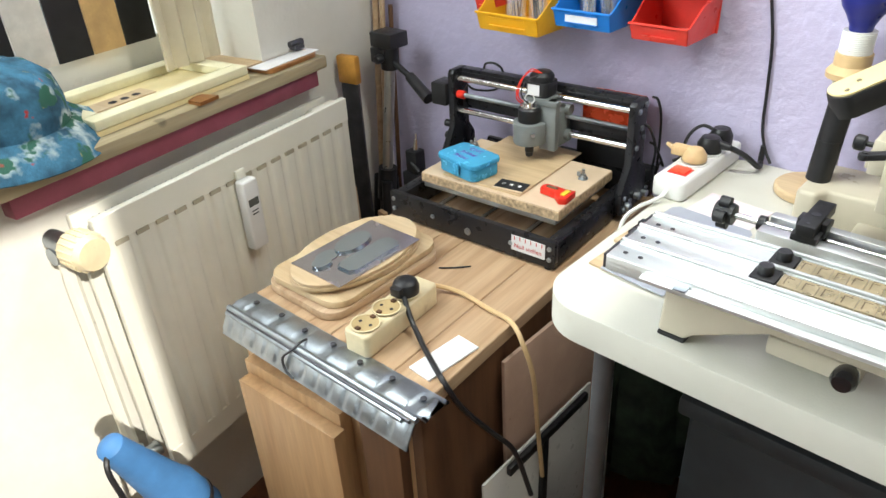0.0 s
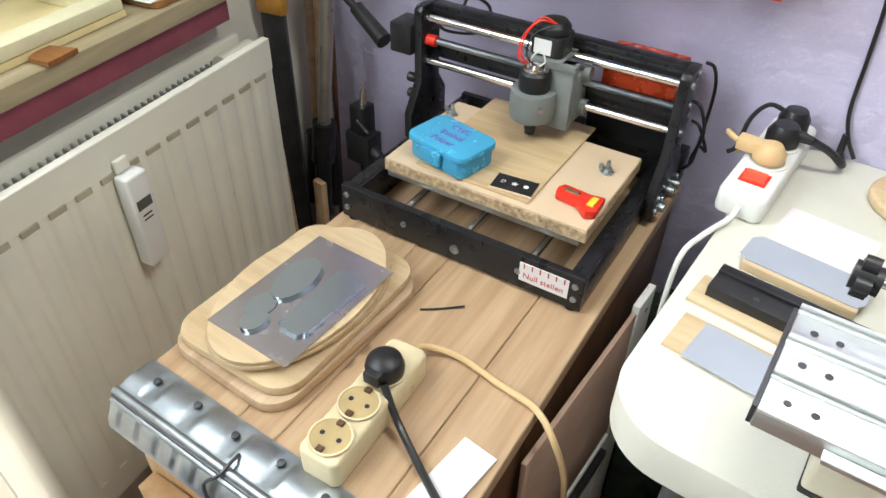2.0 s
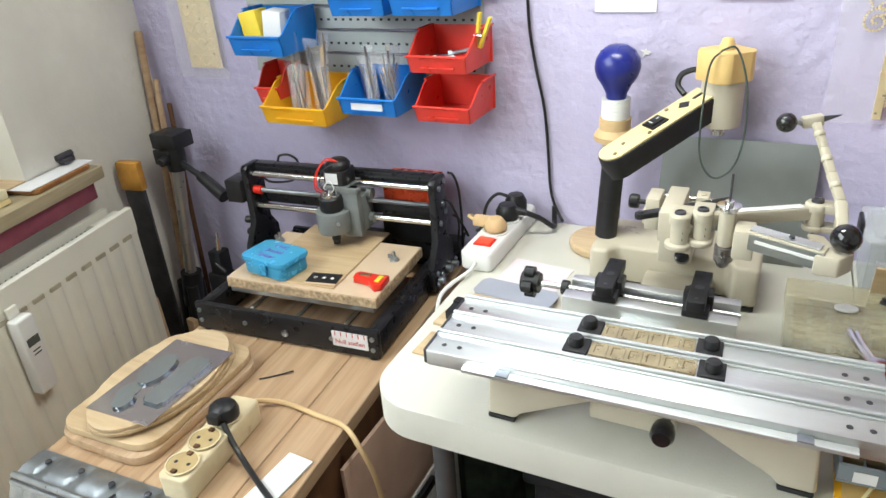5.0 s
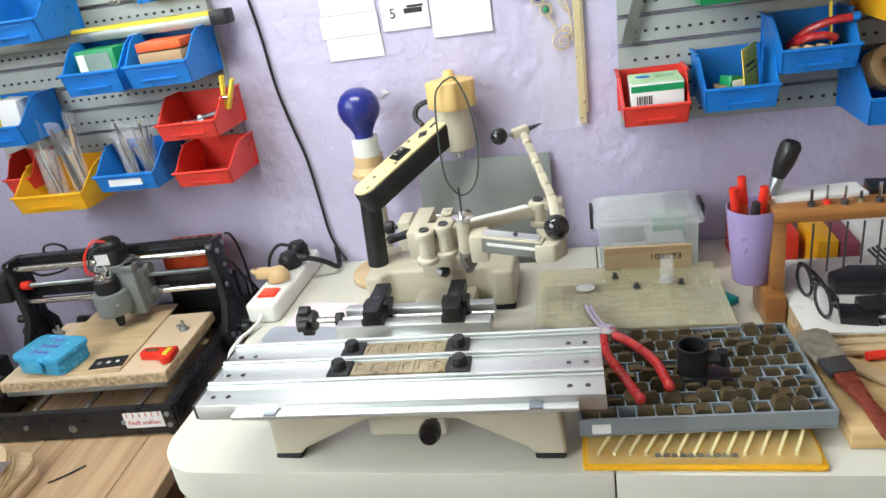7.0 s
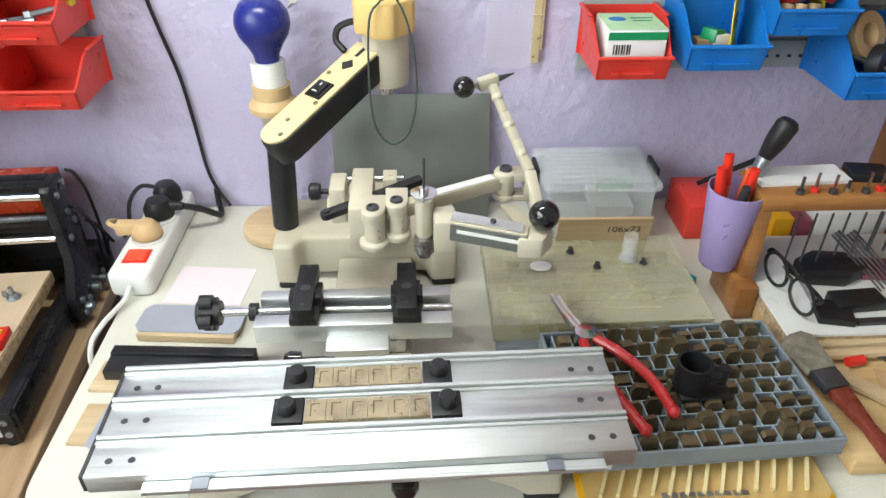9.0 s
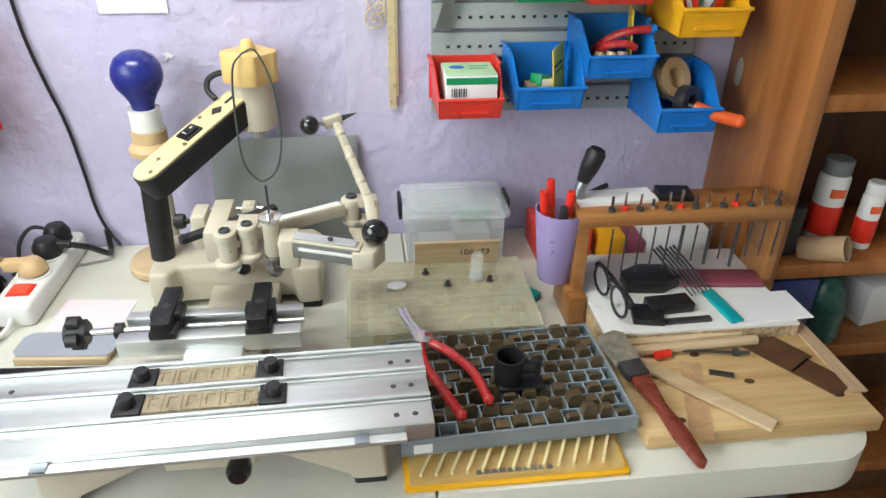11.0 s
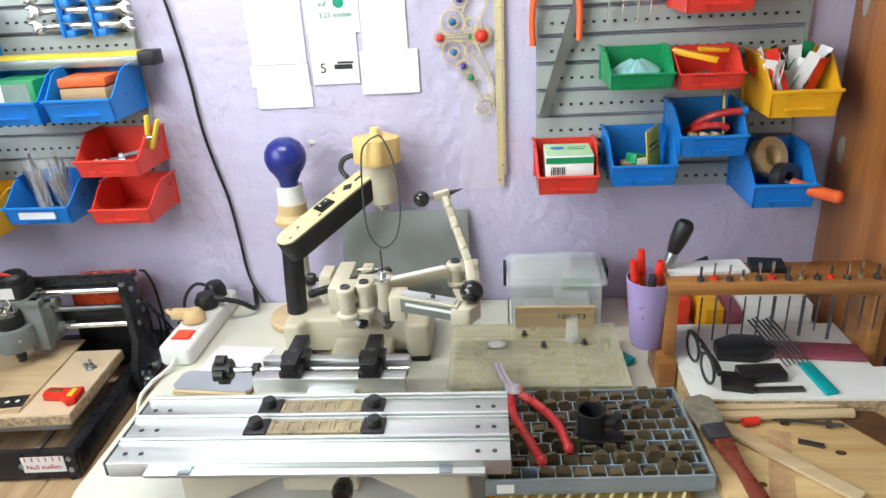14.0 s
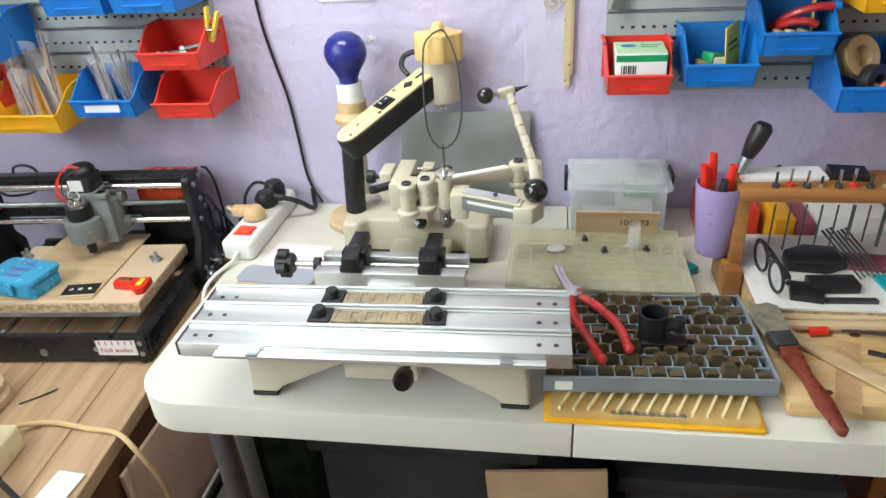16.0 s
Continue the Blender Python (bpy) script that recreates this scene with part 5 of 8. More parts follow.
# three-way socket strip
PM = pose(0.169, -0.562, 0.6352, 0, 0, 96)
st = thing("socket_strip", PM, "aged beige three-way socket strip lying on the cabinet", "socket strip")
part("body", G(PM).poly(rounded(-0.082, 0.066, -0.0205, 0.0205, 0.008), 0, 0.034), BEIGE, st, bevel=0.004, seg=3)
for i, xx in enumerate((-0.06, -0.019, 0.022)):
    s = part("socket", G(PM).lathe([(0.0195, 0.0362), (0.0195, 0.0378), (0.0178, 0.0378), (0.0174, 0.0364), (0.001, 0.0364)], Matrix.Translation((xx, 0, 0)), 28), BEIGE, st)
    # darker copy of the beige paints the shade inside the socket recess
    part("socket_well", G(PM).lathe([(0.0175, 0.0365), (0.0175, 0.0368), (0.001, 0.0368)], Matrix.Translation((xx, 0, 0)), 28), material("shaded_beige", (0.42, 0.31, 0.15), 0.5), s)
    for d in (-0.0085, 0.0085):
        part("pin_hole", G(PM).lathe([(0.0024, 0.0369), (0.0024, 0.0372), (0.0006, 0.0372)], Matrix.Translation((xx, d, 0)), 10), INK, s)
    for d in (-0.0145, 0.0145):
        part("earth_clip", G(PM).box(xx + d - 0.0025, xx + d + 0.0025, -0.003, 0.003, 0.0367, 0.0395), DARKW, s)
part("flex", G().tube([(0.16, -0.487, 0.652), (0.168, -0.472, 0.645), (0.196, -0.461, 0.6395), (0.247, -0.466, 0.639), (0.289, -0.47, 0.638), (0.318, -0.482, 0.622), (0.333, -0.478, 0.57), (0.336, -0.47, 0.48), (0.334, -0.45, 0.36)], 0.0034), BEIGEC, st, "beige mains cable")
pl = thing("black_plug", PM @ pose(0.022, 0, 0.0386), "black mains plug in the beige strip with its cable", "plug")
part("plug_body", G(PM).lathe([(0.018, 0.0372), (0.0185, 0.046), (0.016, 0.054), (0.009, 0.058), (0.001, 0.0585)], Matrix.Translation((0.022, 0, 0)), 24).box(-0.001, 0.019, -0.008, 0.008, 0.041, 0.054), BLACK, pl, bevel=0.001)
part("flex", G().tube([(0.178, -0.555, 0.676), (0.192, -0.562, 0.662), (0.208, -0.569, 0.65), (0.24, -0.585, 0.643), (0.271, -0.601, 0.6415), (0.3, -0.612, 0.634), (0.312, -0.597, 0.592), (0.33, -0.565, 0.539), (0.35, -0.541, 0.497), (0.37, -0.53, 0.42)], 0.0036), BLACK, pl, "black mains cable")
solo("white_card", G(pose(0.268, -0.578, 0.6352, 0, 0, 86)).box(-0.043, 0.043, -0.018, 0.018, 0, 0.003), PAPER, "white plastic strip lying on the cabinet edge", "card", (0.268, -0.578, 0.6352), bevel=0.0006)
solo("bent_wire", G().tube([(0.122, -0.429, 0.637), (0.132, -0.421, 0.637), (0.145, -0.409, 0.637), (0.158, -0.397, 0.638)], 0.0011, 6), INK, "thin bent dark wire lying on the planks", "wire", (0.14, -0.412, 0.636))

settle(first_cab, Matrix.Translation((0, 0, 0.007)))

# ---- the corner: tripod, sticks, level ----
tr = thing("camera_tripod", (-0.19, -0.12, 0), "folded black and grey camera tripod leaning in the corner", "tripod")
part("centre_tube", G().cyl((-0.352, -0.13, 0.3), (-0.305, -0.1, 0.8), 0.0115), STEELTUBE, tr, "grey metal tube")
part("head", G().box(-0.332, -0.272, -0.125, -0.075, 0.842, 0.872).cyl((-0.305, -0.1, 0.795), (-0.302, -0.1, 0.845), 0.019).box(-0.34, -0.297, -0.12, -0.08, 0.808, 0.838).cyl((-0.3, -0.125, 0.825), (-0.3, -0.142, 0.822), 0.009), BLACK, tr, bevel=0.003)
part("pan_handle", G().cyl((-0.3, -0.1, 0.815), (-0.235, -0.11, 0.79), 0.006).cyl((-0.24, -0.109, 0.792), (-0.176, -0.124, 0.763), 0.0105, 0.0125), BLACK, tr)
part("collar", G().cyl((-0.333, -0.118, 0.5), (-0.326, -0.113, 0.575), 0.021).cyl((-0.338, -0.121, 0.44), (-0.333, -0.118, 0.5), 0.015), BLACK, tr)
for dx, dy in ((-0.03, 0.0), (0.024, -0.018), (0.012, 0.022)):
    lg = part("leg", G().cyl((-0.365 + dx * 1.5, -0.13 + dy * 1.5, 0.0), (-0.338 + dx, -0.12 + dy, 0.45), 0.0085).cyl((-0.341 + dx, -0.121 + dy, 0.4), (-0.332 + dx * 0.7, -0.117 + dy * 0.7, 0.55), 0.0115), BLACK, tr)
    part("leg_tube", G().cyl((-0.36 + dx * 1.4, -0.128 + dy * 1.4, 0.1), (-0.342 + dx, -0.121 + dy, 0.395), 0.0095), STEELTUBE, lg, "grey leg tube")
cs_ = thing("clamp_stand", (-0.24, -0.11, 0), "black tool stand with a small steel tip beside the tripod", "stand")
part("pole", G().cyl((-0.25, -0.105, 0.0), (-0.243, -0.105, 0.62), 0.009), BLACK, cs_)
part("clamp", G().box(-0.268, -0.218, -0.125, -0.09, 0.53, 0.585).box(-0.258, -0.228, -0.122, -0.092, 0.585, 0.635).cyl((-0.225, -0.11, 0.56), (-0.2, -0.115, 0.552), 0.009), BLACK, cs_, bevel=0.003)
part("tip", G().cyl((-0.24, -0.107, 0.635), (-0.238, -0.106, 0.66), 0.0065, 0.0045).cyl((-0.238, -0.106, 0.66), (-0.2375, -0.1055, 0.672), 0.0026), STEEL, cs_, "small steel tip")
part("lever", G().cyl((-0.243, -0.12, 0.61), (-0.216, -0.124, 0.596), 0.004), BLACK, cs_)
for i, (xa, ya, xb, yb, h, r, mt) in enumerate(((-0.375, -0.125, -0.408, -0.022, 1.04, 0.0075, PINE), (-0.358, -0.135, -0.385, -0.03, 0.95, 0.006, PINE), (-0.36, -0.07, -0.375, -0.02, 0.9, 0.005, DARKW))):
    solo("wooden_stick", G().cyl((xa, ya, 0), (xb, yb, h), r, n=10), mt, "thin wooden stick leaning in the corner", "stick", (xa, ya, 0), group="sticks in the corner")
lv = thing("hand_saw", (-0.36, -0.17, 0), "dark saw blade with an ochre grip leaning in the corner", "saw")
part("blade", G(pose(-0.352, -0.17, 0.0, 0, 0, 10)).box(-0.022, 0.022, -0.0025, 0.0025, 0.3, 0.775), IRON, lv)
part("grip", G(pose(-0.352, -0.17, 0.0, 0, 0, 10)).box(-0.024, 0.024, -0.009, 0.009, 0.7755, 0.832), OCHREG, lv, "ochre wooden grip", bevel=0.004)
part("tail", G(pose(-0.352, -0.17, 0.0, 0, 0, 10)).box(-0.022, 0.022, -0.006, 0.006, 0.002, 0.2995), DARKW, lv)
solo("wooden_offcut", G(pose(-0.335, -0.205, 0, 0, -2, 12)).poly([(-0.02, -0.006), (0.02, -0.006), (0.021, 0.005), (-0.019, 0.006)], 0.0, 0.56), PINE, "pine offcut standing in the corner", "wood", (-0.335, -0.205, 0), bevel=0.002)
solo("wooden_offcut", G(pose(-0.3, -0.17, 0, 0, 1, -8)).box(-0.012, 0.012, -0.006, 0.006, 0.0, 0.5), PINE, "narrow pine lath standing in the corner", "wood", (-0.3, -0.17, 0), bevel=0.002)

# ---- on the window sill ----
SZ = 0.8535
hat = thing("bucket_hat", LW @ pose(-0.02, 0.8, SZ), "blue floral printed cloth hat lying on the sill", "hat")
HATM = material("blue_floral_cloth", (0.05, 0.17, 0.27), 0.9, vary=0.4, scale=34, bump=0.001, bump_scale=500, stain=((0.55, 0.62, 0.6), 24, 0.54, 0.9))
nt = HATM.node_tree
bs = nt.nodes["Principled BSDF"]
src = bs.inputs["Base Color"].links[0].from_socket
for colr, sc_, lo in (((0.45, 0.38, 0.08), 27, 0.64), ((0.03, 0.12, 0.08), 26, 0.57), ((0.5, 0.05, 0.04), 33, 0.68)):
    n_ = nt.nodes.new("ShaderNodeTexNoise")
    n_.inputs["Scale"].default_value, n_.inputs["Detail"].default_value = sc_, 3
    tc_ = nt.nodes.new("ShaderNodeTexCoord")
    nt.links.new(tc_.outputs["Object"], n_.inputs["Vector"])
    r_ = nt.nodes.new("ShaderNodeMapRange")
    r_.inputs[1].default_value, r_.inputs[2].default_value = lo, lo + 0.04
    nt.links.new(n_.outputs["Fac"], r_.inputs[0])
    x_ = nt.nodes.new("ShaderNodeMix")
    x_.data_type = "RGBA"
    nt.links.new(r_.outputs[0], x_.inputs[0])
    nt.links.new(src, x_.inputs[6])
    x_.inputs[7].default_value = (*colr, 1)
    src = x_.outputs[2]
nt.links.new(src, bs.inputs["Base Color"])


def cloth_round(prof, m, n=48, amp=0.006, seed=1.0):
    v, f = [], []
    for k, (r, z) in enumerate(prof):
        for i in range(n):
            a = 2 * math.pi * i / n
            q = noise.noise(Vector((3 * math.cos(a), 3 * math.sin(a), 9 * z + seed)))
            v.append(((r + amp * q) * math.cos(a), (r + amp * q) * math.sin(a), z + 0.6 * amp * q))
    for k in range(len(prof) - 1):
        for i in range(n):
            j = (i + 1) % n
            f.append((k * n + i, k * n + j, (k + 1) * n + j, (k + 1) * n + i))
    f.append(tuple(range((len(prof) - 1) * n, len(prof) * n)))
    return G(m).add(v, f)


hm = LW @ pose(-0.075, 0.765, SZ + 0.012, 6, 9, 0) @ Matrix.Diagonal((1.02, 1.15, 1.0, 1))
part("crown", cloth_round([(0.1, 0.03), (0.095, 0.06), (0.085, 0.09), (0.065, 0.105), (0.03, 0.11), (0.004, 0.111)], hm), HATM, hat)
part("brim", cloth_round([(0.098, 0.028), (0.1, 0.032), (0.125, 0.02), (0.142, 0.002), (0.1435, 0.004), (0.126, 0.024), (0.1, 0.036)], hm, amp=0.01), HATM, hat)
foam = thing("foam_tray", LW @ pose(-0.04, 0.5, SZ), "pale yellow foam tray lying on the sill", "tray")
part("base", G(LW).box(-0.15, 0.025, 0.36, 0.66, SZ + 0.0005, SZ + 0.008), IVORY, foam)
FOAM = material("pale_yellow_foam", (0.72, 0.68, 0.46), 0.9, vary=0.05, scale=30, bump=0.0004, bump_scale=300)
for a, b_, c, d in ((-0.15, -0.12, 0.36, 0.66), (-0.005, 0.025, 0.36, 0.66), (-0.1195, -0.0055, 0.36, 0.39), (-0.1195, -0.0055, 0.63, 0.66)):
    part("rim", G(LW).box(a, b_, c, d, SZ + 0.0082, SZ + 0.024), FOAM, foam, bevel=0.003)
tag = thing("wooden_tag", LW @ pose(-0.06, 0.58, SZ + 0.0085), "thin plywood tag with dark round marks in the foam tray", "tag")
part("tag_sheet", G(LW).box(-0.085, -0.045, 0.5, 0.62, SZ + 0.0085, SZ + 0.0115), PLY, tag)
for i in range(3):
    part("round_mark", G(LW).lathe([(0.004, SZ + 0.0117), (0.007, SZ + 0.0117), (0.007, SZ + 0.012), (0.004, SZ + 0.012), (0.004, SZ + 0.0117)], Matrix.Translation((-0.062, 0.525 + 0.022 * i, 0)), 16), INK, tag)
solo("thin_board", G(LW).poly(rounded(-0.03, 0.045, 0.2, 0.33, 0.012), SZ + 0.0005, SZ + 0.008), RACKW, "small brown wooden board on the sill", "wooden board", LW @ Vector((0, 0.26, SZ)), bevel=0.001)
solo("paper_sheet", G(LW).box(-0.07, 0.04, 0.19, 0.335, SZ + 0.0085, SZ + 0.0095), PAPER, "white paper sheet lying on the small board", "paper", LW @ Vector((-0.01, 0.26, SZ + 0.0085)))
cl = thing("clipboard", LW @ pose(-0.05, 0.25, SZ + 0.01), "brown clipboard with a metal clip on the sill", "clipboard")
part("board", G(LW).box(-0.13, 0.0, 0.2, 0.36, SZ + 0.0098, SZ + 0.0125), PLY, cl)
part("clip", G(LW).box(-0.01, 0.014, 0.2, 0.225, SZ + 0.0128, SZ + 0.022).cyl((0.004, 0.195, SZ + 0.024), (0.004, 0.23, SZ + 0.024), 0.006), IRON, cl, bevel=0.001)
solo("sill_wedge", G(LW).poly([(0.02, 0.47), (0.056, 0.46), (0.058, 0.5), (0.03, 0.5)], SZ + 0.0005, SZ + 0.006), RACKW, "small reddish wooden wedge on the sill edge", "wedge", LW @ Vector((0.04, 0.48, SZ)))

# ---- left of the white table ----
QM = pose(0.362, -0.105, 0.7402, 0, 0, 89)
ps = thing("power_strip", QM, "white three-way power strip with a lit red switch", "power strip")
part("body", G(QM).poly(rounded(-0.098, 0.098, -0.025, 0.025, 0.01), 0, 0.03), WHITE, ps, bevel=0.005, seg=3)
part("switch", G(QM).box(-0.07, -0.05, -0.011, 0.011, 0.0302, 0.0345), material("lit_red_switch", (0.9, 0.06, 0.03), 0.3, emit=0.8), ps, "glowing red rocker switch", bevel=0.001)
part("switch_frame", G(QM).box(-0.073, -0.047, -0.014, 0.014, 0.03015, 0.0312), RED, ps)
for xx in (-0.02, 0.025, 0.068):
    part("socket", G(QM).lathe([(0.021, 0.0301), (0.021, 0.032), (0.0185, 0.032), (0.018, 0.0303), (0.001, 0.0303)], Matrix.Translation((xx, 0, 0)), 24), WHITE, ps)
part("flex", G(QM).tube([(-0.098, 0, 0.014), (-0.112, 0.001, 0.009), (-0.13, 0.008, 0.0055), (-0.15, 0.014, 0.004), (-0.17, 0.024, -0.012), (-0.178, 0.026, -0.06), (-0.17, 0.026, -0.2)], 0.003), WHITE, ps, "white mains cable")
b1 = thing("beige_plug", QM @ pose(-0.02, 0, 0.033), "beige angled plug in the white power strip", "plug")
part("plug_body", G(QM).lathe([(0.0175, 0.0322), (0.017, 0.042), (0.01, 0.052), (0.001, 0.053)], Matrix.Translation((-0.018, 0, 0)), 20).box(-0.024, -0.008, -0.005, 0.036, 0.035, 0.05), BEIGEC, b1, bevel=0.002)
part("flex", G(QM).tube([(-0.016, 0.036, 0.042), (-0.005, 0.05, 0.042), (0.02, 0.054, 0.03), (0.04, 0.046, 0.01), (0.03, 0.04, 0.003)], 0.003), BEIGEC, b1)
b2 = thing("black_angle_plug", QM @ pose(0.025, 0, 0.033), "black mains plug in the white power strip", "plug")
part("plug_body", G(QM).lathe([(0.018, 0.0322), (0.0185, 0.044), (0.013, 0.054), (0.001, 0.055)], Matrix.Translation((0.03, 0, 0)), 20).cyl((0.03, -0.005, 0.045), (0.034, -0.03, 0.042), 0.008, 0.005), BLACK, b2)
part("flex", G(QM).tube([(0.034, -0.03, 0.042), (0.045, -0.05, 0.03), (0.06, -0.065, 0.012), (0.085, -0.06, 0.006), (0.095, -0.056, 0.008), (0.0985, -0.055, 0.03)], 0.0042), BLACK, b2)
b3 = thing("black_round_plug", QM @ pose(0.068, 0, 0.033), "second black plug at the far end of the power strip", "plug")
part("plug_body", G(QM).lathe([(0.0175, 0.0322), (0.0175, 0.046), (0.012, 0.056), (0.001, 0.057)], Matrix.Translation((0.068, 0, 0)), 20), BLACK, b3)
part("flex", G(QM).tube([(0.068, 0.01, 0.05), (0.062, 0.03, 0.055), (0.045, 0.042, 0.04), (0.03, 0.044, 0.01), (0.02, 0.05, 0.005)], 0.0028), BLACK, b3)
solo("wall_cable", G().tube([(0.436, -0.016, 0.748), (0.421, -0.008, 0.768), (0.411, -0.005, 0.8), (0.407, -0.005, 0.86), (0.401, -0.005, 0.928), (0.388, -0.005, 0.99), (0.378, -0.005, 1.05), (0.373, -0.005, 1.13), (0.362, -0.005, 1.216), (0.345, -0.005, 1.32), (0.34, -0.005, 1.5), (0.34, -0.005, 2.0)], 0.0024), BLACK, "black mains cable running down the lilac wall", "cable", (0.42, -0.01, 0.75))

lamp = thing("blue_bulb_lamp", (0.523, -0.07, 0.7402), "blue light bulb in a beige socket on a round wooden foot", "lamp")
part("foot", G().lathe([(0.048, 0.7404), (0.05, 0.743), (0.05, 0.75), (0.047, 0.753), (0.001, 0.753)], Matrix.Translation((0.513, -0.066, 0)), 40), PLY, lamp, bevel=0.001)
part("stem", G().lathe([(0.02, 0.7532), (0.013, 0.765), (0.013, 0.88), (0.018, 0.905)], Matrix.Translation((0.523, -0.065, 0))), CREAM, lamp)
part("socket", G().lathe([(0.018, 0.9052), (0.028, 0.91), (0.0285, 0.917), (0.022, 0.926), (0.022, 0.941)], Matrix.Translation((0.523, -0.065, 0))), BEIGEC, lamp, "beige lamp socket")
prof, z = [], 0.9412
while z < 0.968:
    prof += [(0.0185, z), (0.0198, z + 0.0012)]
    z += 0.0024
part("socket_thread", G().lathe(prof, Matrix.Translation((0.523, -0.065, 0))), WHITE, lamp, "white threaded ring")
part("bulb", G().lathe([(0.0135, 0.9687), (0.0145, 0.976), (0.02, 0.987), (0.0275, 0.998), (0.0305, 1.008), (0.0308, 1.013), (0.029, 1.023), (0.023, 1.033), (0.013, 1.0395), (0.001, 1.041)], Matrix.Translation((0.523, -0.065, 0)), 36), BULB, lamp, "cobalt blue glass bulb")
ms = G(pose(0.685, -0.05, 0.7405, -14.5, 0, 0)).poly(rounded(-0.102, 0.102, 0.0, 0.0012, 0.0005, 1), 0, 0.168)
solo("metal_sheet", ms, SHEET, "dull metal sheet leaning against the lilac wall", "metal sheet", (0.687, -0.05, 0.7405))

solo("pink_note", G(pose(0.445, -0.19, 0.7403, 0, 0, -6)).box(-0.045, 0.045, -0.03, 0.04, 0, 0.0006), PINKP, "pale pink note paper lying on the table", "paper", (0.445, -0.19, 0.7403))
solo("wood_block", G(pose(0.443, -0.262, 0.7403, 0, 0, -5)).box(-0.052, 0.052, -0.022, 0.024, 0.0, 0.009), PLY, "flat pale wood piece on the table", "wood", (0.443, -0.262, 0.7403), bevel=0.0006)
pts = [(-0.055, -0.014), (-0.048, -0.022), (0.052, -0.022), (0.058, -0.014), (0.058, 0.014), (0.052, 0.022), (-0.048, 0.022), (-0.055, 0.014)]
solo("grey_name_blank", G(pose(0.441, -0.257, 0.7496, 0, 0, -5)).poly(pts, 0, 0.0014), PALEBL, "blank grey plate with clipped corners on the wood piece", "metal blank", (0.441, -0.257, 0.7496))
bb = thing("black_bar", pose(0.448, -0.327, 0.7444, 0, 0, -4), "black plastic guide bar with two holes on the table", "bar")
bm_ = WORLD_OF[bb]
part("bar_body", G(bm_).box(-0.07, 0.075, -0.018, 0.016, 0, 0.012).box(-0.07, 0.075, 0.004, 0.016, 0.012, 0.016), BLACK, bb, bevel=0.001)
for xx in (-0.03, 0.035):
    part("hole", G(bm_).lathe([(0.003, 0.0121), (0.003, 0.0124), (0.001, 0.0124)], Matrix.Translation((xx, -0.008, 0)), 10), IRON, bb)
solo("wood_strip", G(pose(0.436, -0.338, 0.7402, 0, 0, -5)).box(-0.07, 0.06, -0.02, 0.02, 0, 0.004), PLY, "thin pale wood strip under the black bar", "wood", (0.42, -0.335, 0.7402))
solo("wood_chip", G(pose(0.42, -0.395, 0.7402, 0, 0, -4)).box(-0.05, 0.045, -0.026, 0.022, 0, 0.003), PLY, "thin wood sheet under a grey plate", "wood", (0.408, -0.385, 0.7402))
solo("grey_plate", G(pose(0.432, -0.402, 0.7434, 0, 0, -6)).box(-0.043, 0.043, -0.024, 0.024, 0, 0.0014), PALEBL, "plain bluish grey metal plate on the table", "metal plate", (0.418, -0.39, 0.7434))

# ---- trays of type ----
first_tray = len(TOPS)
tray = thing("type_tray", (0.92, -0.39, 0.757), "grey plastic tray of small compartments full of tarnished brass type", "tray")
X0, X1, Y0, Y1, TZ0, TZ1 = 0.813, 1.048, -0.474, -0.318, 0.7575, 0.777
part("tray_floor", G().box(X0, X1, Y0, Y1, TZ0, TZ0 + 0.002), TRAYG, tray)
for a in ((X0, X1, Y0, Y0 + 0.003), (X0, X1, Y1 - 0.003, Y1), (X0, X0 + 0.003, Y0 + 0.0032, Y1 - 0.0032), (X1 - 0.003, X1, Y0 + 0.0032, Y1 - 0.0032)):
    part("tray_wall", G().box(*a, TZ0 + 0.0022, TZ1), TRAYG, tray, bevel=0.0006, seg=1)
rows_, cols_ = 8, 13
rh, cw = (Y1 - Y0 - 0.006) / rows_, (X1 - X0 - 0.006) / cols_
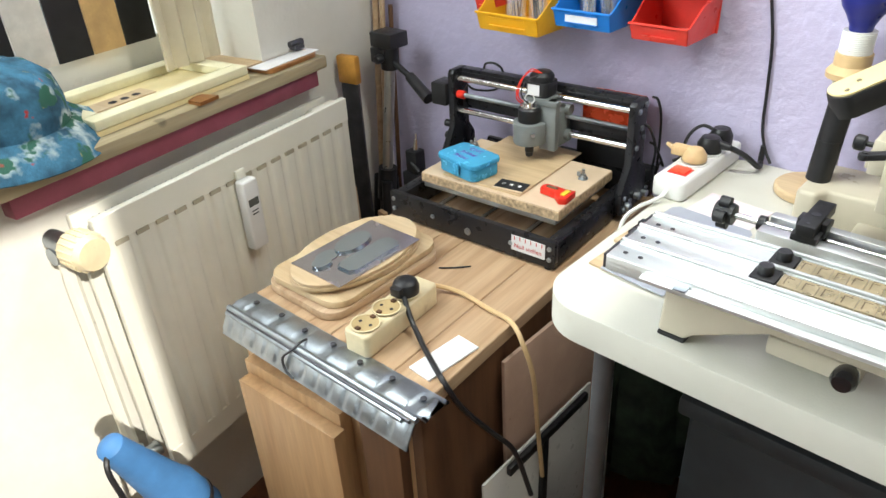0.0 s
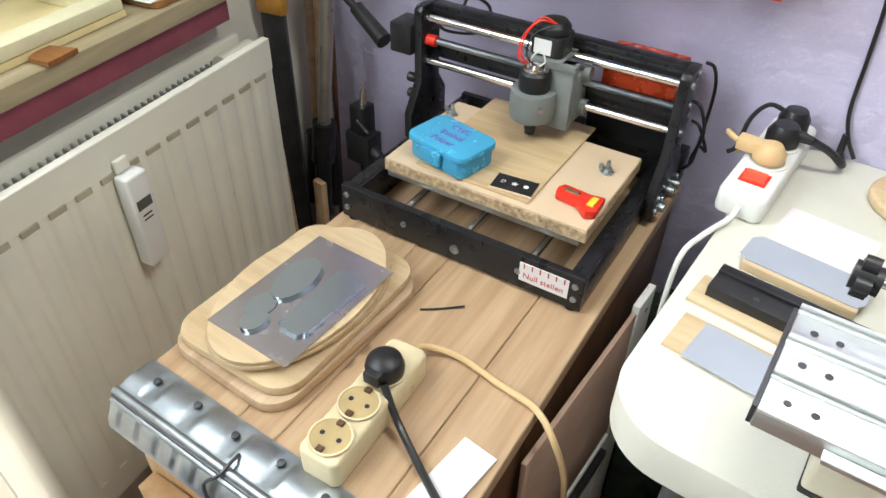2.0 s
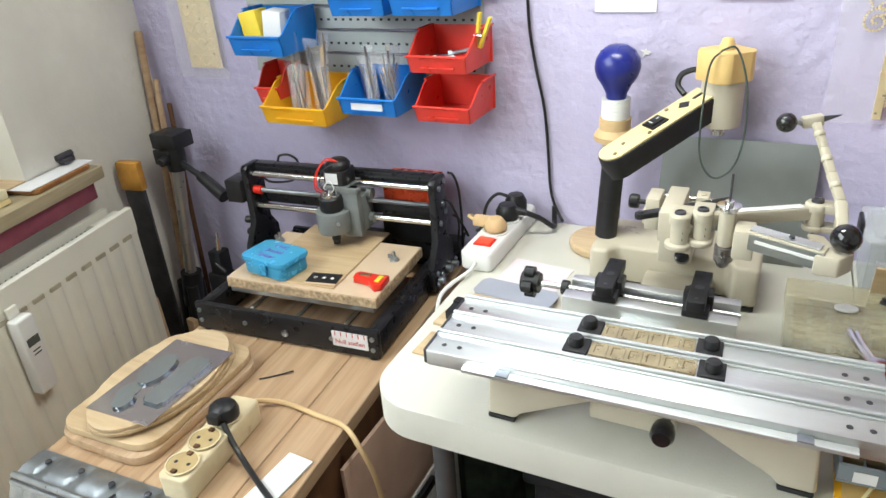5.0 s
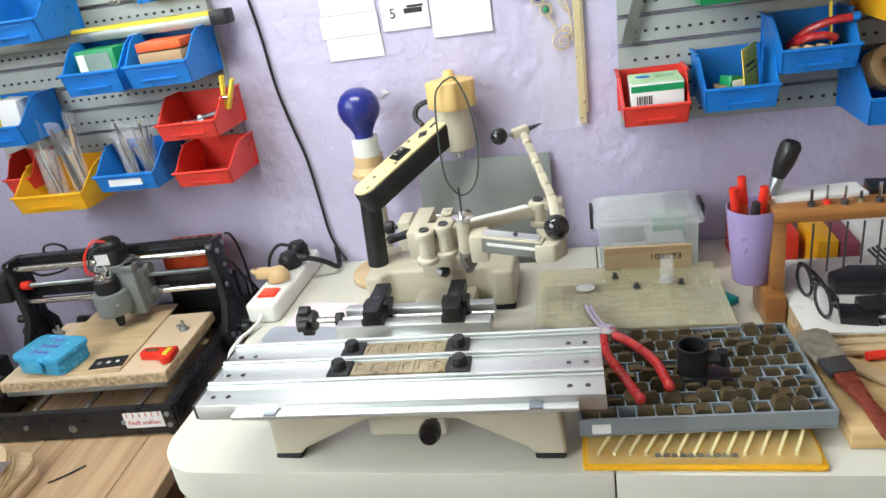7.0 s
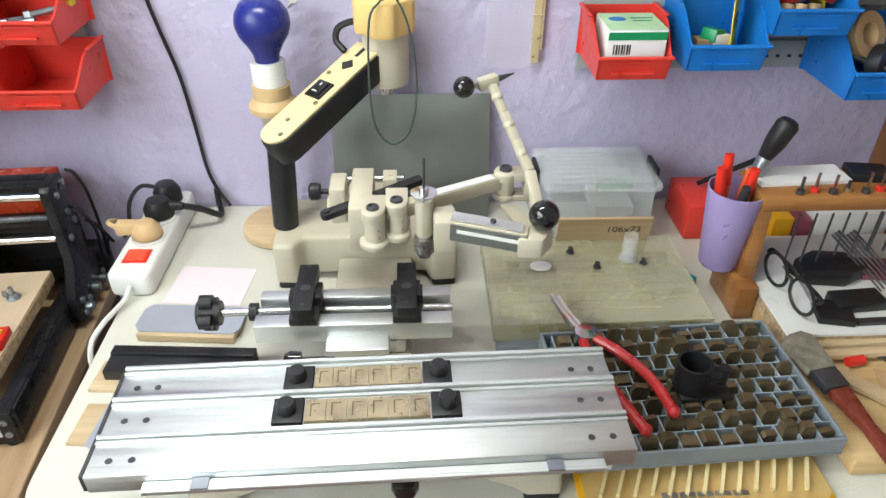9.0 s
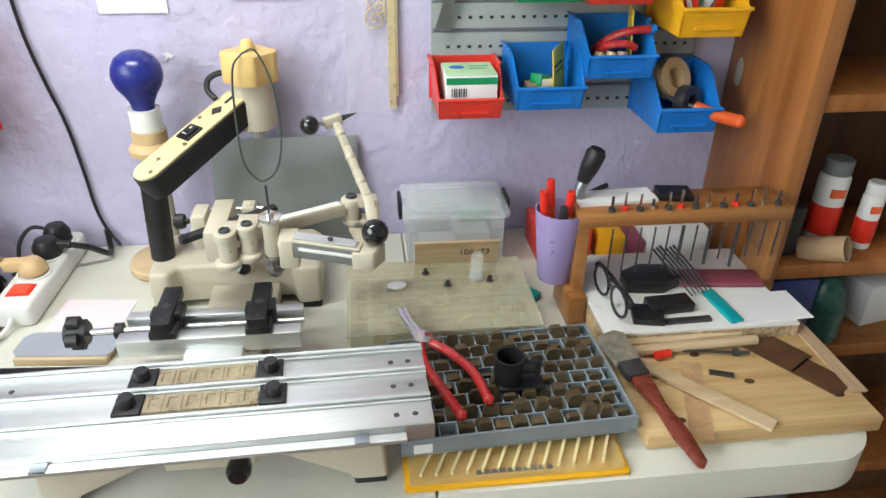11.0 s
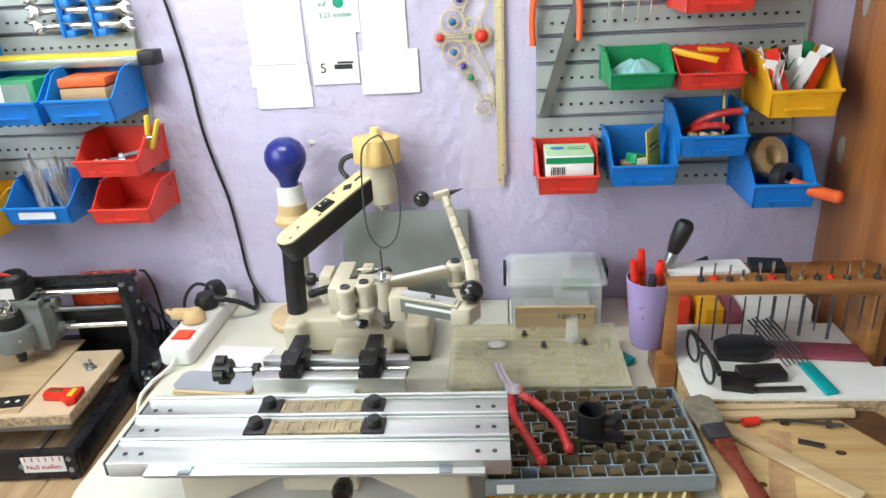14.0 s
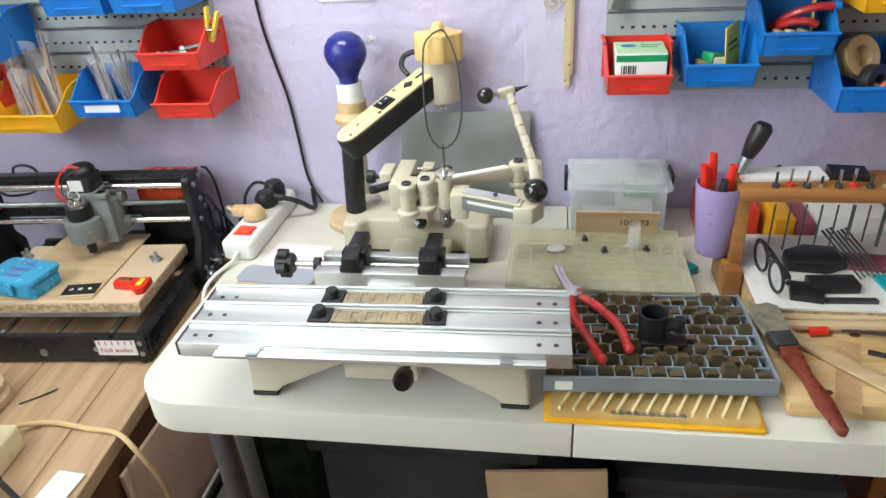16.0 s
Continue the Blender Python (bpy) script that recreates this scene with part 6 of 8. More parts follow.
for r in range(rows_):
    if r:
        part("divider", G().box(X0 + 0.0032, X1 - 0.0032, Y0 + 0.003 + r * rh - 0.0006, Y0 + 0.003 + r * rh + 0.0006, TZ0 + 0.0022, TZ1 - 0.002), TRAYL, tray)
    off = 0.5 if r % 2 else 0.0
    for c in range(1, cols_ + (1 if off else 0)):
        xx = X0 + 0.003 + (c - off) * cw
        part("divider", G().box(xx - 0.0006, xx + 0.0006, Y0 + 0.0037 + r * rh, Y0 + 0.0023 + (r + 1) * rh, TZ0 + 0.0022, TZ1 - 0.002), TRAYL, tray)
    for c in range(cols_):
        if random.random() < 0.93:
            xx = X0 + 0.003 + (c - off + 0.5) * cw
            if not X0 + 0.01 < xx < X1 - 0.01:
                continue
            wv = random.uniform(0.38, 0.47) * cw
            hgt = random.choice((0.016, 0.018, 0.02, 0.022, 0.025))
            thick = random.choice((0.002, 0.003, 0.0042, 0.0055))
            mm = Matrix.Translation((xx + random.uniform(-1, 1) * 0.001, Y0 + 0.003 + (r + 0.5) * rh + random.uniform(-1, 1) * 0.002, TZ0 + 0.0023)) @ pose(0, 0, 0, random.uniform(-16, 6), random.uniform(-6, 6), random.uniform(-9, 9))
            solo("type_slug", G(mm @ Matrix(((1, 0, 0, 0), (0, 0, -1, 0), (0, 1, 0, 0), (0, 0, 0, 1)))).poly([(-wv, 0.0014), (wv, 0.0014), (wv, hgt * 0.82), (wv * 0.72, hgt), (-wv * 0.72, hgt), (-wv, hgt * 0.82)], -thick, thick), TARN, "tarnished brass type piece in the grey tray", "type piece", mm.translation, group="type in the tray")
part("tray_tag", G().box(X0 + 0.012, X0 + 0.03, Y0 - 0.0008, Y0 - 0.0002, TZ0 + 0.003, TZ0 + 0.014), PAPER, tray, "small white tag")
settle(first_tray, pose(0.93, -0.396, 0, 0, 0, 2.6) @ Matrix.Translation((-0.93, 0.396, 0)))
yl = thing("yellow_lid_case", (0.93, -0.41, 0.7402), "amber yellow plastic case lying under the type tray", "case")
part("case", G().poly(rounded(0.818, 1.034, -0.508, -0.33, 0.004), 0.7404, 0.7445), BINYEL, yl, bevel=0.001)
part("case_top", G().poly(rounded(0.823, 1.029, -0.504, -0.334, 0.004), 0.7447, 0.7515), AMBER, yl, bevel=0.001)
for i in range(13):
    part("case_rib", G(pose(0.835 + i * 0.0145, -0.496, 0.7517, 0, 0, -25)).box(-0.0014, 0.0014, -0.004, 0.03, 0, 0.004), IVORY, yl)
for k in range(10):
    part("embossed_bar", G().box(0.885 + 0.0075 * k, 0.8905 + 0.0075 * k, -0.5025, -0.4975, 0.7518, 0.7524), SHEET, yl, "unreadable embossed bar")
cov = thing("covered_type_tray", (0.89, -0.23, 0.7402), "type tray under an amber transparent ribbed lid", "tray")
cx0, cx1, cy0, cy1 = 0.766, 0.996, -0.308, -0.15
part("tray_body", G().box(cx0 + 0.003, cx1 - 0.003, cy0 - 0.008, cy1 - 0.004, 0.7404, 0.752), TRAYG, cov, bevel=0.001)
for r in range(6):
    for c in range(11):
        if random.random() < 0.8:
            xx, yy = cx0 + 0.018 + c * 0.0198, cy0 + 0.016 + r * 0.0235
            part("type_slug", G().box(xx - 0.007, xx + 0.007, yy - 0.004, yy + 0.004, 0.7522, 0.7522 + random.uniform(0.004, 0.014)), TARN, cov)
g = G()
for a in ((cx0, cx1, cy0, cy0 + 0.002), (cx0, cx1, cy1 - 0.002, cy1), (cx0, cx0 + 0.002, cy0 + 0.002, cy1 - 0.002), (cx1 - 0.002, cx1, cy0 + 0.002, cy1 - 0.002)):
    g.box(*a, 0.7524, 0.7735)
ld_ = part("lid", g, AMBER, cov, "amber transparent lid")
part("lid_top", G().box(cx0, cx1, cy0, cy1, 0.7737, 0.7755), HAZY, ld_, "amber top with reflection haze put into its colour")
for i in range(9):
    yy = cy0 + 0.02 + 0.0145 * i
    part("lid_rib", G().box(cx0 + 0.006, cx1 - 0.05 + 0.03 * (i % 2), yy, yy + 0.0016, 0.7756, 0.7768), AMBER, cov)
solo("white_token", G().poly(oval(0.829, -0.213, 0.0125, 0.008, 24), 0.777, 0.7805), WHITE, "small white oval token on the amber lid", "token", (0.829, -0.213, 0.777), bevel=0.001)
for xx, yy in ((0.868, -0.185), (0.893, -0.215), (0.948, -0.21)):
    solo("small_screw", G().lathe([(0.0045, 0.777), (0.0045, 0.7785), (0.0025, 0.779), (0.0025, 0.782), (0.003, 0.7835), (0.001, 0.784)], Matrix.Translation((xx, yy, 0)), 12), IRON, "small dark screw standing on the amber lid", "screw", (xx, yy, 0.777), group="screws on the lid")
vial = thing("glass_vial", (0.932, -0.2, 0.777), "small clear glass tube standing on the amber lid", "vial")
part("tube", G().lathe([(0.0085, 0.7772), (0.0085, 0.81), (0.0078, 0.81), (0.0078, 0.7785)], Matrix.Translation((0.932, -0.2, 0)), 20), material("thin_clear_tube", (0.9, 0.93, 0.94), 0.08, vary=0.0, alpha=0.16, rough_vary=0.0, spec=0.8), vial)
part("ring", G().lathe([(0.0087, 0.7772), (0.0098, 0.7772), (0.0098, 0.7784), (0.0087, 0.7784)], Matrix.Translation((0.932, -0.2, 0)), 20), CLEAR, vial, "clear ring at its foot")
# pliers on the tray
pli = thing("needle_nose_pliers", (0.87, -0.39, 0.79), "needle-nose pliers with red dipped grips on the type tray", "pliers")
part("jaw", G().tube([(0.828, -0.283, 0.791), (0.833, -0.306, 0.791), (0.843, -0.335, 0.791)], 0.0038, 8).tube([(0.8345, -0.284, 0.791), (0.839, -0.306, 0.791), (0.85, -0.337, 0.791)], 0.0034, 8).lathe([(0.011, 0.786), (0.011, 0.797), (0.004, 0.798)], Matrix.Translation((0.85, -0.345, 0)), 16), STEEL, pli, "bare steel jaws")
for pts in ([(0.846, -0.352, 0.791), (0.848, -0.385, 0.791), (0.862, -0.425, 0.79), (0.876, -0.462, 0.789)], [(0.855, -0.348, 0.792), (0.876, -0.37, 0.792), (0.896, -0.405, 0.792), (0.905, -0.445, 0.791)]):
    part("grip", G().tube(pts, 0.005, 10).ball(pts[-1], 0.006, 12), REDGRIP, pli, "red grip")
mug = thing("black_cup_fitting", (0.94, -0.4, 0.784), "small black plastic cup-shaped fitting with a side knob", "fitting")
part("cup", G().lathe([(0.012, 0.783), (0.0148, 0.784), (0.0155, 0.811), (0.016, 0.813), (0.0132, 0.813), (0.0125, 0.79), (0.001, 0.789)], Matrix.Translation((0.932, -0.408, 0)), 28), BLACK, mug)
part("knob", G().cyl((0.946, -0.408, 0.798), (0.958, -0.409, 0.798), 0.0075).cyl((0.96, -0.409, 0.79), (0.96, -0.409, 0.806), 0.0055), BLACK, mug)
part("flange", G().box(0.92, 0.968, -0.424, -0.404, 0.7795, 0.7828), BLACK, mug, bevel=0.001)

# ---- clear box and wood sample ----
cb = thing("clear_storage_box", (0.915, -0.07, 0.7402), "clear plastic box with a ribbed lid and black clips", "box")
bx0, bx1, by0, by1 = 0.852, 0.984, -0.115, -0.018
g = G()
for a in ((bx0, bx1, by0, by0 + 0.0015), (bx0, bx1, by1 - 0.0015, by1), (bx0, bx0 + 0.0015, by0 + 0.0015, by1 - 0.0015), (bx1 - 0.0015, bx1, by0 + 0.0015, by1 - 0.0015)):
    g.box(*a, 0.7403, 0.82)
g.box(bx0, bx1, by0, by1, 0.7403, 0.742)
part("tub", g, CLEAR, cb)
lid = part("lid", G().poly(rounded(bx0 - 0.008, bx1 + 0.008, by0 - 0.008, by1 + 0.008, 0.01), 0.8203, 0.8265).poly(rounded(bx0 + 0.002, bx1 - 0.002, by0 + 0.002, by1 - 0.002, 0.008), 0.8265, 0.831), CLEAR, cb, bevel=0.001)
for i in range(7):
    part("lid_rib", G().box(bx0 + 0.012, bx1 - 0.04, by0 + 0.012 + 0.011 * i, by0 + 0.015 + 0.011 * i, 0.8312, 0.833), CLEAR, lid)
for xx in (bx0 - 0.012, bx1 + 0.008):
    part("clip", G().box(xx, xx + 0.005, -0.085, -0.045, 0.805, 0.831), BLACK, cb, "black clip", bevel=0.001)
part("contents", G().box(0.87, 0.96, -0.1, -0.05, 0.7422, 0.765).box(0.92, 0.97, -0.09, -0.03, 0.7655, 0.78), PAPER, cb)
part("green_contents", G().box(0.93, 0.975, -0.06, -0.03, 0.785, 0.805), BINGREEN, cb)
wb = thing("wood_sample", pose(0.913, -0.15, 0.7404, 14, 0, -1), "thin pale wood sample with pencilled size leaning on the box", "wood")
wm = WORLD_OF[wb]
part("sheet", G(wm).box(-0.057, 0.055, 0.0, 0.004, 0, 0.073), PLY, wb, bevel=0.0004, seg=1)
words("lettering", "106x73", 0.014, wm @ pose(0.022, -0.0004, 0.055, 90, 0, 0), INK, wb, "pencilled size")

# ---- pencil cup, rack and drawing board ----
pb = thing("pine_work_board", (1.19, -0.36, 0.7402), "knotty pine work board lying on the table", "board")
part("board", G().box(1.06, 1.31, -0.478, -0.235, 0.7403, 0.758), PINEX, pb, bevel=0.001)
for xx, yy in ((1.1, -0.46), (1.2, -0.41), (1.245, -0.36), (1.285, -0.44), (1.16, -0.36)):
    part("knot", G().poly(oval(xx, yy, 0.006, 0.004, 14), 0.7581, 0.7584), DARKW, pb, "dark knot")
part("batten", G().box(1.3, 1.3175, -0.44, -0.3, 0.7582, 0.7605), PINE, pb)
part("inlay", G(pose(1.13, -0.43, 0.7582, 0, 0, 72)).box(-0.06, 0.06, -0.012, 0.012, 0, 0.0003), BEECH, pb, "reddish grain streak")
for k, (xx, yy, a, b_) in enumerate(((1.254, -0.372, 0.036, 0.023), (1.282, -0.425, 0.026, 0.018))):
    solo("dark_veneer", G(pose(xx, yy + 0.012, 0.7583, 0, 0, -58)).box(-a, a, -b_, b_, 0, 0.0015), DARKW, ("larger dark wood veneer piece on the pine board", "smaller dark wood veneer piece on the pine board")[k], "veneer", (xx, yy, 0.7583), group="veneers")
wbrd = thing("white_drawing_board", (1.17, -0.28, 0.76), "white-faced board carrying tools, lying on the pine board", "board")
part("core", G().box(1.06, 1.296, -0.338, -0.16, 0.7585, 0.774), CHIP, wbrd)
part("white_face", G().box(1.06, 1.296, -0.338, -0.16, 0.7742, 0.777), WHITE, wbrd)
WT = 0.7772
rk = thing("tool_rack", (1.19, -0.22, WT), "varnished wooden rack holding a row of engraving bits", "rack")
part("foot", G().box(1.036, 1.0585, -0.27, -0.2, 0.7404, 0.784), RACKW, rk, bevel=0.003)
part("post", G().poly([(-0.252, 0.7842), (-0.198, 0.7842), (-0.19, 0.868), (-0.246, 0.868)], 1.044, 1.0595, Matrix(((0, 0, 1, 0), (1, 0, 0, 0), (0, 1, 0, 0), (0, 0, 0, 1)))), RACKW, rk, bevel=0.002)
part("post", G().box(1.296, 1.311, -0.245, -0.19, 0.7403, 0.868), RACKW, rk, bevel=0.002)
part("top_board", G().box(1.044, 1.313, -0.25, -0.185, 0.8682, 0.884), RACKW, rk, bevel=0.002)
random.seed(5)
for i in range(13):
    xx = 1.085 + i * 0.0175
    yy = -0.24 + 0.004 * (i % 2)
    dark = i in (5, 7, 9)
    bt = thing("engraving_bit", (xx, yy, 0.884), "steel engraving bit standing in the wooden rack", "bit", "bits in the rack")
    part("shank", G().cyl((xx, yy, 0.8842), (xx, yy, 0.8842 + random.uniform(0.012, 0.024)), 0.0017, n=8), STEEL if i % 3 else IRON, bt)
    part("collar", G().cyl((xx, yy, 0.8841), (xx, yy, 0.889), 0.0042, n=10), (IRON, RED, IRON, BRASS)[i % 4], bt)
    part("stem", G().cyl((xx, -0.2535, 0.868 - random.uniform(0.045, 0.062)), (xx, -0.2535, 0.868), 0.0012 if not dark else 0.0022, n=8), IRON, bt)
solo("note_pad", G(pose(1.105, -0.205, 0.8843, 0, 0, 3)).box(-0.055, 0.045, -0.018, 0.018, 0, 0.004), PAPER, "cream note pad on the rack top", "note pad", (1.105, -0.205, 0.8843))
solo("black_device", G(pose(1.175, -0.205, 0.8843, 0, 0, -8)).box(-0.02, 0.022, -0.016, 0.016, 0, 0.008), BLACK, "small black device on the rack top", "device", (1.175, -0.205, 0.8843), bevel=0.001)
cup = thing("pencil_cup", (1.028, -0.222, 0.785), "translucent lilac cup full of red pens and a brush", "cup")
cm_ = Matrix.Translation((1.028, -0.222, 0.019))
part("cup_shell", G().lathe([(0.0195, 0.766), (0.021, 0.768), (0.0305, 0.863), (0.029, 0.863), (0.02, 0.77), (0.001, 0.77)], cm_, 28), LILAC, cup)
for i, (dx, dy, h, mt, ct) in enumerate(((-0.014, 0.0, 0.892, WHITE, RED), (-0.006, 0.01, 0.9, ORANGE, RED), (0.008, -0.004, 0.893, WHITE, RED), (0.0, -0.014, 0.88, WHITE, IRON), (0.013, 0.01, 0.882, ORANGE, ORANGE))):
    pn = thing("felt_pen", (1.026 + dx * 0.5, -0.222 + dy * 0.5, 0.794), "red-capped pen standing in the lilac cup", "pen", "pens in the cup")
    p0, p1 = Vector((1.026 + dx * 0.4, -0.222 + dy * 0.4, 0.794)), Vector((1.026 + dx * 1.5, -0.222 + dy * 1.5, h + 0.014))
    part("barrel", G().cyl(p0, p0.lerp(p1, 0.72), 0.0052, n=12), mt, pn)
    part("pen_cap", G().cyl(p0.lerp(p1, 0.721), p1, 0.006, 0.0048, n=12), ct, pn, "coloured pen cap")
br = thing("round_paint_brush", (1.038, -0.215, 0.794), "black bristle brush standing in the lilac cup", "brush")
part("handle", G().cyl((1.034, -0.216, 0.794), (1.052, -0.206, 0.888), 0.005, n=12), ORANGE, br)
part("ferrule", G().cyl((1.052, -0.206, 0.8882), (1.058, -0.203, 0.908), 0.0075, 0.008), ZINC, br)
part("bristles", G().lathe([(0.0078, 0), (0.0115, 0.02), (0.012, 0.04), (0.009, 0.045), (0.002, 0.046)], Matrix.Translation((1.058, -0.203, 0.9082)) @ pose(0, 0, 0, 6, 16, 0), 16), BLACK, br, "black bristles")
solo("teal_eraser", G(pose(1.0, -0.19, 0.7403, 0, 0, -50)).box(-0.022, 0.022, -0.008, 0.008, 0, 0.009), TEAL, "teal plastic piece beside the pencil cup", "eraser", (1.0, -0.19, 0.7403), bevel=0.001)
solo("red_box", G().box(1.035, 1.115, -0.11, -0.03, 0.7403, 0.79), BINRED, "red plastic box behind the rack", "box", (1.075, -0.07, 0.7403), bevel=0.003)
solo("black_tube", G().cyl((1.06, -0.06, 0.7955), (1.15, -0.05, 0.83), 0.003, 0.004), BLACK, "black brush handle lying on the red box", "handle", (1.1, -0.045, 0.8))
for x0, x1, h, mt, lb in ((1.125, 1.15, 0.055, BINYEL, "yellow box standing behind the rack"), (1.152, 1.176, 0.05, WINE, "dark red box standing behind the rack"), (1.18, 1.27, 0.06, PAPER, "stack of papers behind the rack")):
    solo("small_box", G().box(x0, x1, -0.15, -0.06, 0.7403, 0.7403 + h), mt, lb, "box", ((x0 + x1) / 2, -0.1, 0.7403), bevel=0.001)
# on the white board
first_wb = len(TOPS)
gl = thing("spectacles", pose(1.077, -0.296, WT, 0, 0, -84) @ Matrix.Scale(1.12, 4), "black-framed reading glasses standing on the white board", "glasses")
gm = WORLD_OF[gl]
for cx in (-0.022, 0.022):
    part("rim", G(gm).tube([(cx + 0.018 * math.cos(a), 0.001, 0.0165 + 0.0155 * math.sin(a)) for a in (2 * math.pi * i / 16 for i in range(17))], 0.0018, 6, 2), BLACK, gl)
    part("lens", G(gm).poly(oval(cx, 0.0165, 0.017, 0.0145, 24), -0.0004, 0.0004, pose(0, 0.001, 0, 90, 0, 0)), FILM, gl)
part("bridge", G(gm).tube([(-0.005, 0.001, 0.02), (0, 0.001, 0.023), (0.005, 0.001, 0.02)], 0.0018, 6), BLACK, gl)
for s in (-1, 1):
    part("temple", G(gm).tube([(s * 0.041, 0.001, 0.024), (s * 0.04, 0.006, 0.026), (s * 0.01, 0.011, 0.022), (-s * 0.03, 0.013 + 0.002 * s, 0.012)], 0.002, 6), BLACK, gl)
solo("black_case", G(pose(1.14, -0.262, WT, 0, 0, 8)).poly([(-0.035, -0.01), (-0.03, 0.018), (0.0, 0.03), (0.035, 0.02), (0.04, -0.012), (0.01, -0.022)], 0, 0.016), BLACK, "black angular plastic case on the white board", "case", (1.165, -0.255, WT), bevel=0.002)
solo("black_box", G(pose(1.114, -0.33, WT, 0, 0, -12)).box(-0.018, 0.018, -0.016, 0.018, 0, 0.008), BLACK, "small flat black box on the white board", "box", (1.125, -0.33, WT), bevel=0.001)
solo("black_pad", G(pose(1.15, -0.314, WT, 0, 0, 4)).box(-0.03, 0.025, -0.012, 0.014, 0, 0.012), BLACK, "black plastic block on the white board", "block", (1.17, -0.31, WT), bevel=0.0015)
solo("flat_file", G(pose(1.162, -0.342, WT, 0, 0, 2)).box(-0.03, 0.026, -0.004, 0.004, 0, 0.004), IRON, "short dark steel file on the white board", "file", (1.18, -0.335, WT))
for i in range(6):
    a = Vector((1.16 + 0.006 * i, -0.245 + 0.004 * (i % 3), WT + 0.019))
    solo("needle_file", G().cyl(a + Vector((-0.002, 0.02, 0.012)), a + Vector((0.026, -0.05, -0.016)), 0.0016, 0.0008, 8), IRON, "thin needle file lying over the black case", "file", a, group="needle files")
solo("red_strip", G(pose(1.235, -0.258, WT, 0, 0, -6)).box(-0.055, 0.055, -0.018, 0.018, 0, 0.006), WINE, "red plastic strip on the white board", "strip", (1.235, -0.235, WT), bevel=0.001)
rl = thing("teal_ruler", pose(1.213, -0.32, WT, 0, 0, 96), "white ruler strip with a teal end on the white board", "ruler")
part("teal_end", G(WORLD_OF[rl]).box(-0.032, 0.034, -0.008, 0.008, 0, 0.005), TEAL, rl, bevel=0.0008)
solo("white_sheet", G(pose(1.252, -0.322, WT, 0, 0, 2)).box(-0.035, 0.06, -0.03, 0.028, 0, 0.0012), PAPER, "white sheet of paper lying on the board", "paper", (1.25, -0.325, WT))
settle(first_wb, Matrix.Translation((0.005, 0.02, 0)))
# on the pine board
first_pine = len(TOPS)
for dy, lb in ((-0.008, "round pale wooden dowel"), (0.006, "second pale wooden dowel")):
    solo("wood_dowel", G().cyl((1.085, -0.375 + dy, 0.7645), (1.235 - dy, -0.368 + dy, 0.7645), 0.006, n=10), PLY, lb + " lying on the pine board", "dowel", (1.16, -0.37, 0.7585), group="dowels")
solo("pale_lath", G(pose(1.14, -0.453, 0.7605, 0, 0, -48)).box(-0.077, 0.077, -0.0085, 0.0085, 0, 0.004), PLY, "pale flat wooden lath lying on the pine board", "lath", (1.145, -0.437, 0.7605))
solo("red_peg", G().cyl((1.115, -0.392, 0.7635), (1.133, -0.389, 0.7635), 0.005, n=12), RED, "small red peg on the pine board", "peg", (1.124, -0.39, 0.7585))
solo("scriber", G().cyl((1.15, -0.385, 0.7625), (1.225, -0.396, 0.7625), 0.0015, 0.0022, 8).cyl((1.207, -0.3935, 0.7625), (1.212, -0.394, 0.7625), 0.0045, n=10), IRON, "thin steel scriber with a collar", "tool", (1.19, -0.39, 0.7585))
solo("dark_slip", G(pose(1.178, -0.425, 0.7585, 0, 0, -20)).box(-0.013, 0.013, -0.003, 0.003, 0, 0.003), IRON, "short dark metal slip on the pine board", "metal slip", (1.178, -0.425, 0.7585))
settle(first_pine, Matrix.Translation((-0.004, 0.028, 0)))
fb = thing("flat_brush", (1.072, -0.42, 0.763), "flat paint brush with a red-brown wooden handle", "brush")
fm = pose(1.077, -0.432, 0.7725, 0, 6, -79)
part("bristles", G(fm).poly([(-0.085, -0.016), (-0.045, -0.014), (-0.045, 0.014), (-0.085, 0.017), (-0.092, 0.008), (-0.09, -0.006)], -0.004, 0.004), material("grey_bristle", (0.2, 0.18, 0.14), 0.9, vary=0.3, scale=80, bump=0.001, bump_scale=300), fb, "greyish bristles")
part("ferrule", G(fm).box(-0.0448, -0.022, -0.0125, 0.0125, -0.005, 0.005), IRON, fb, bevel=0.0015)
part("handle", G(fm).poly([(-0.0218, -0.0105), (0.0, -0.0085), (0.02, -0.0055), (0.055, -0.0085), (0.092, -0.005), (0.096, 0.0), (0.092, 0.005), (0.055, 0.0085), (0.02, 0.0055), (0.0, 0.0085), (-0.0218, 0.0105)], -0.0045, 0.0045), material("red_brown_lacquer", (0.17, 0.035, 0.022), 0.3, vary=0.2, scale=40), fb, "red-brown handle", bevel=0.002)
# ---- on the lilac wall ----
def wall_paper(x0, x1, z0, z1, label, lines, d=0.0):
    p = thing("paper_note", ((x0 + x1) / 2, -0.002, z0), label, "paper note", "notes on the wall")
    part("sheet", G().box(x0, x1, -0.0026 - d, -0.0018 - d, z0, z1), PAPER, p)
    for zz, a, b_ in lines:
        part("written_line", G().box(x0 + a, x0 + b_, -0.0029 - d, -0.0027 - d, zz, zz + 0.0007), material("faint_pencil", (0.5, 0.5, 0.52), 0.8) if not bpy.data.materials.get("faint_pencil") else bpy.data.materials["faint_pencil"], p)
    return p


random.seed(11)
rl_ = lambda z0, z1, n, w: [(z0 + (z1 - z0) * (i + 0.5) / n, 0.008, w * random.uniform(0.4, 0.85)) for i in range(n)]
wall_paper(0.473, 0.556, 1.137, 1.27, "white handwritten note taped to the wall", rl_(1.15, 1.26, 7, 0.08))
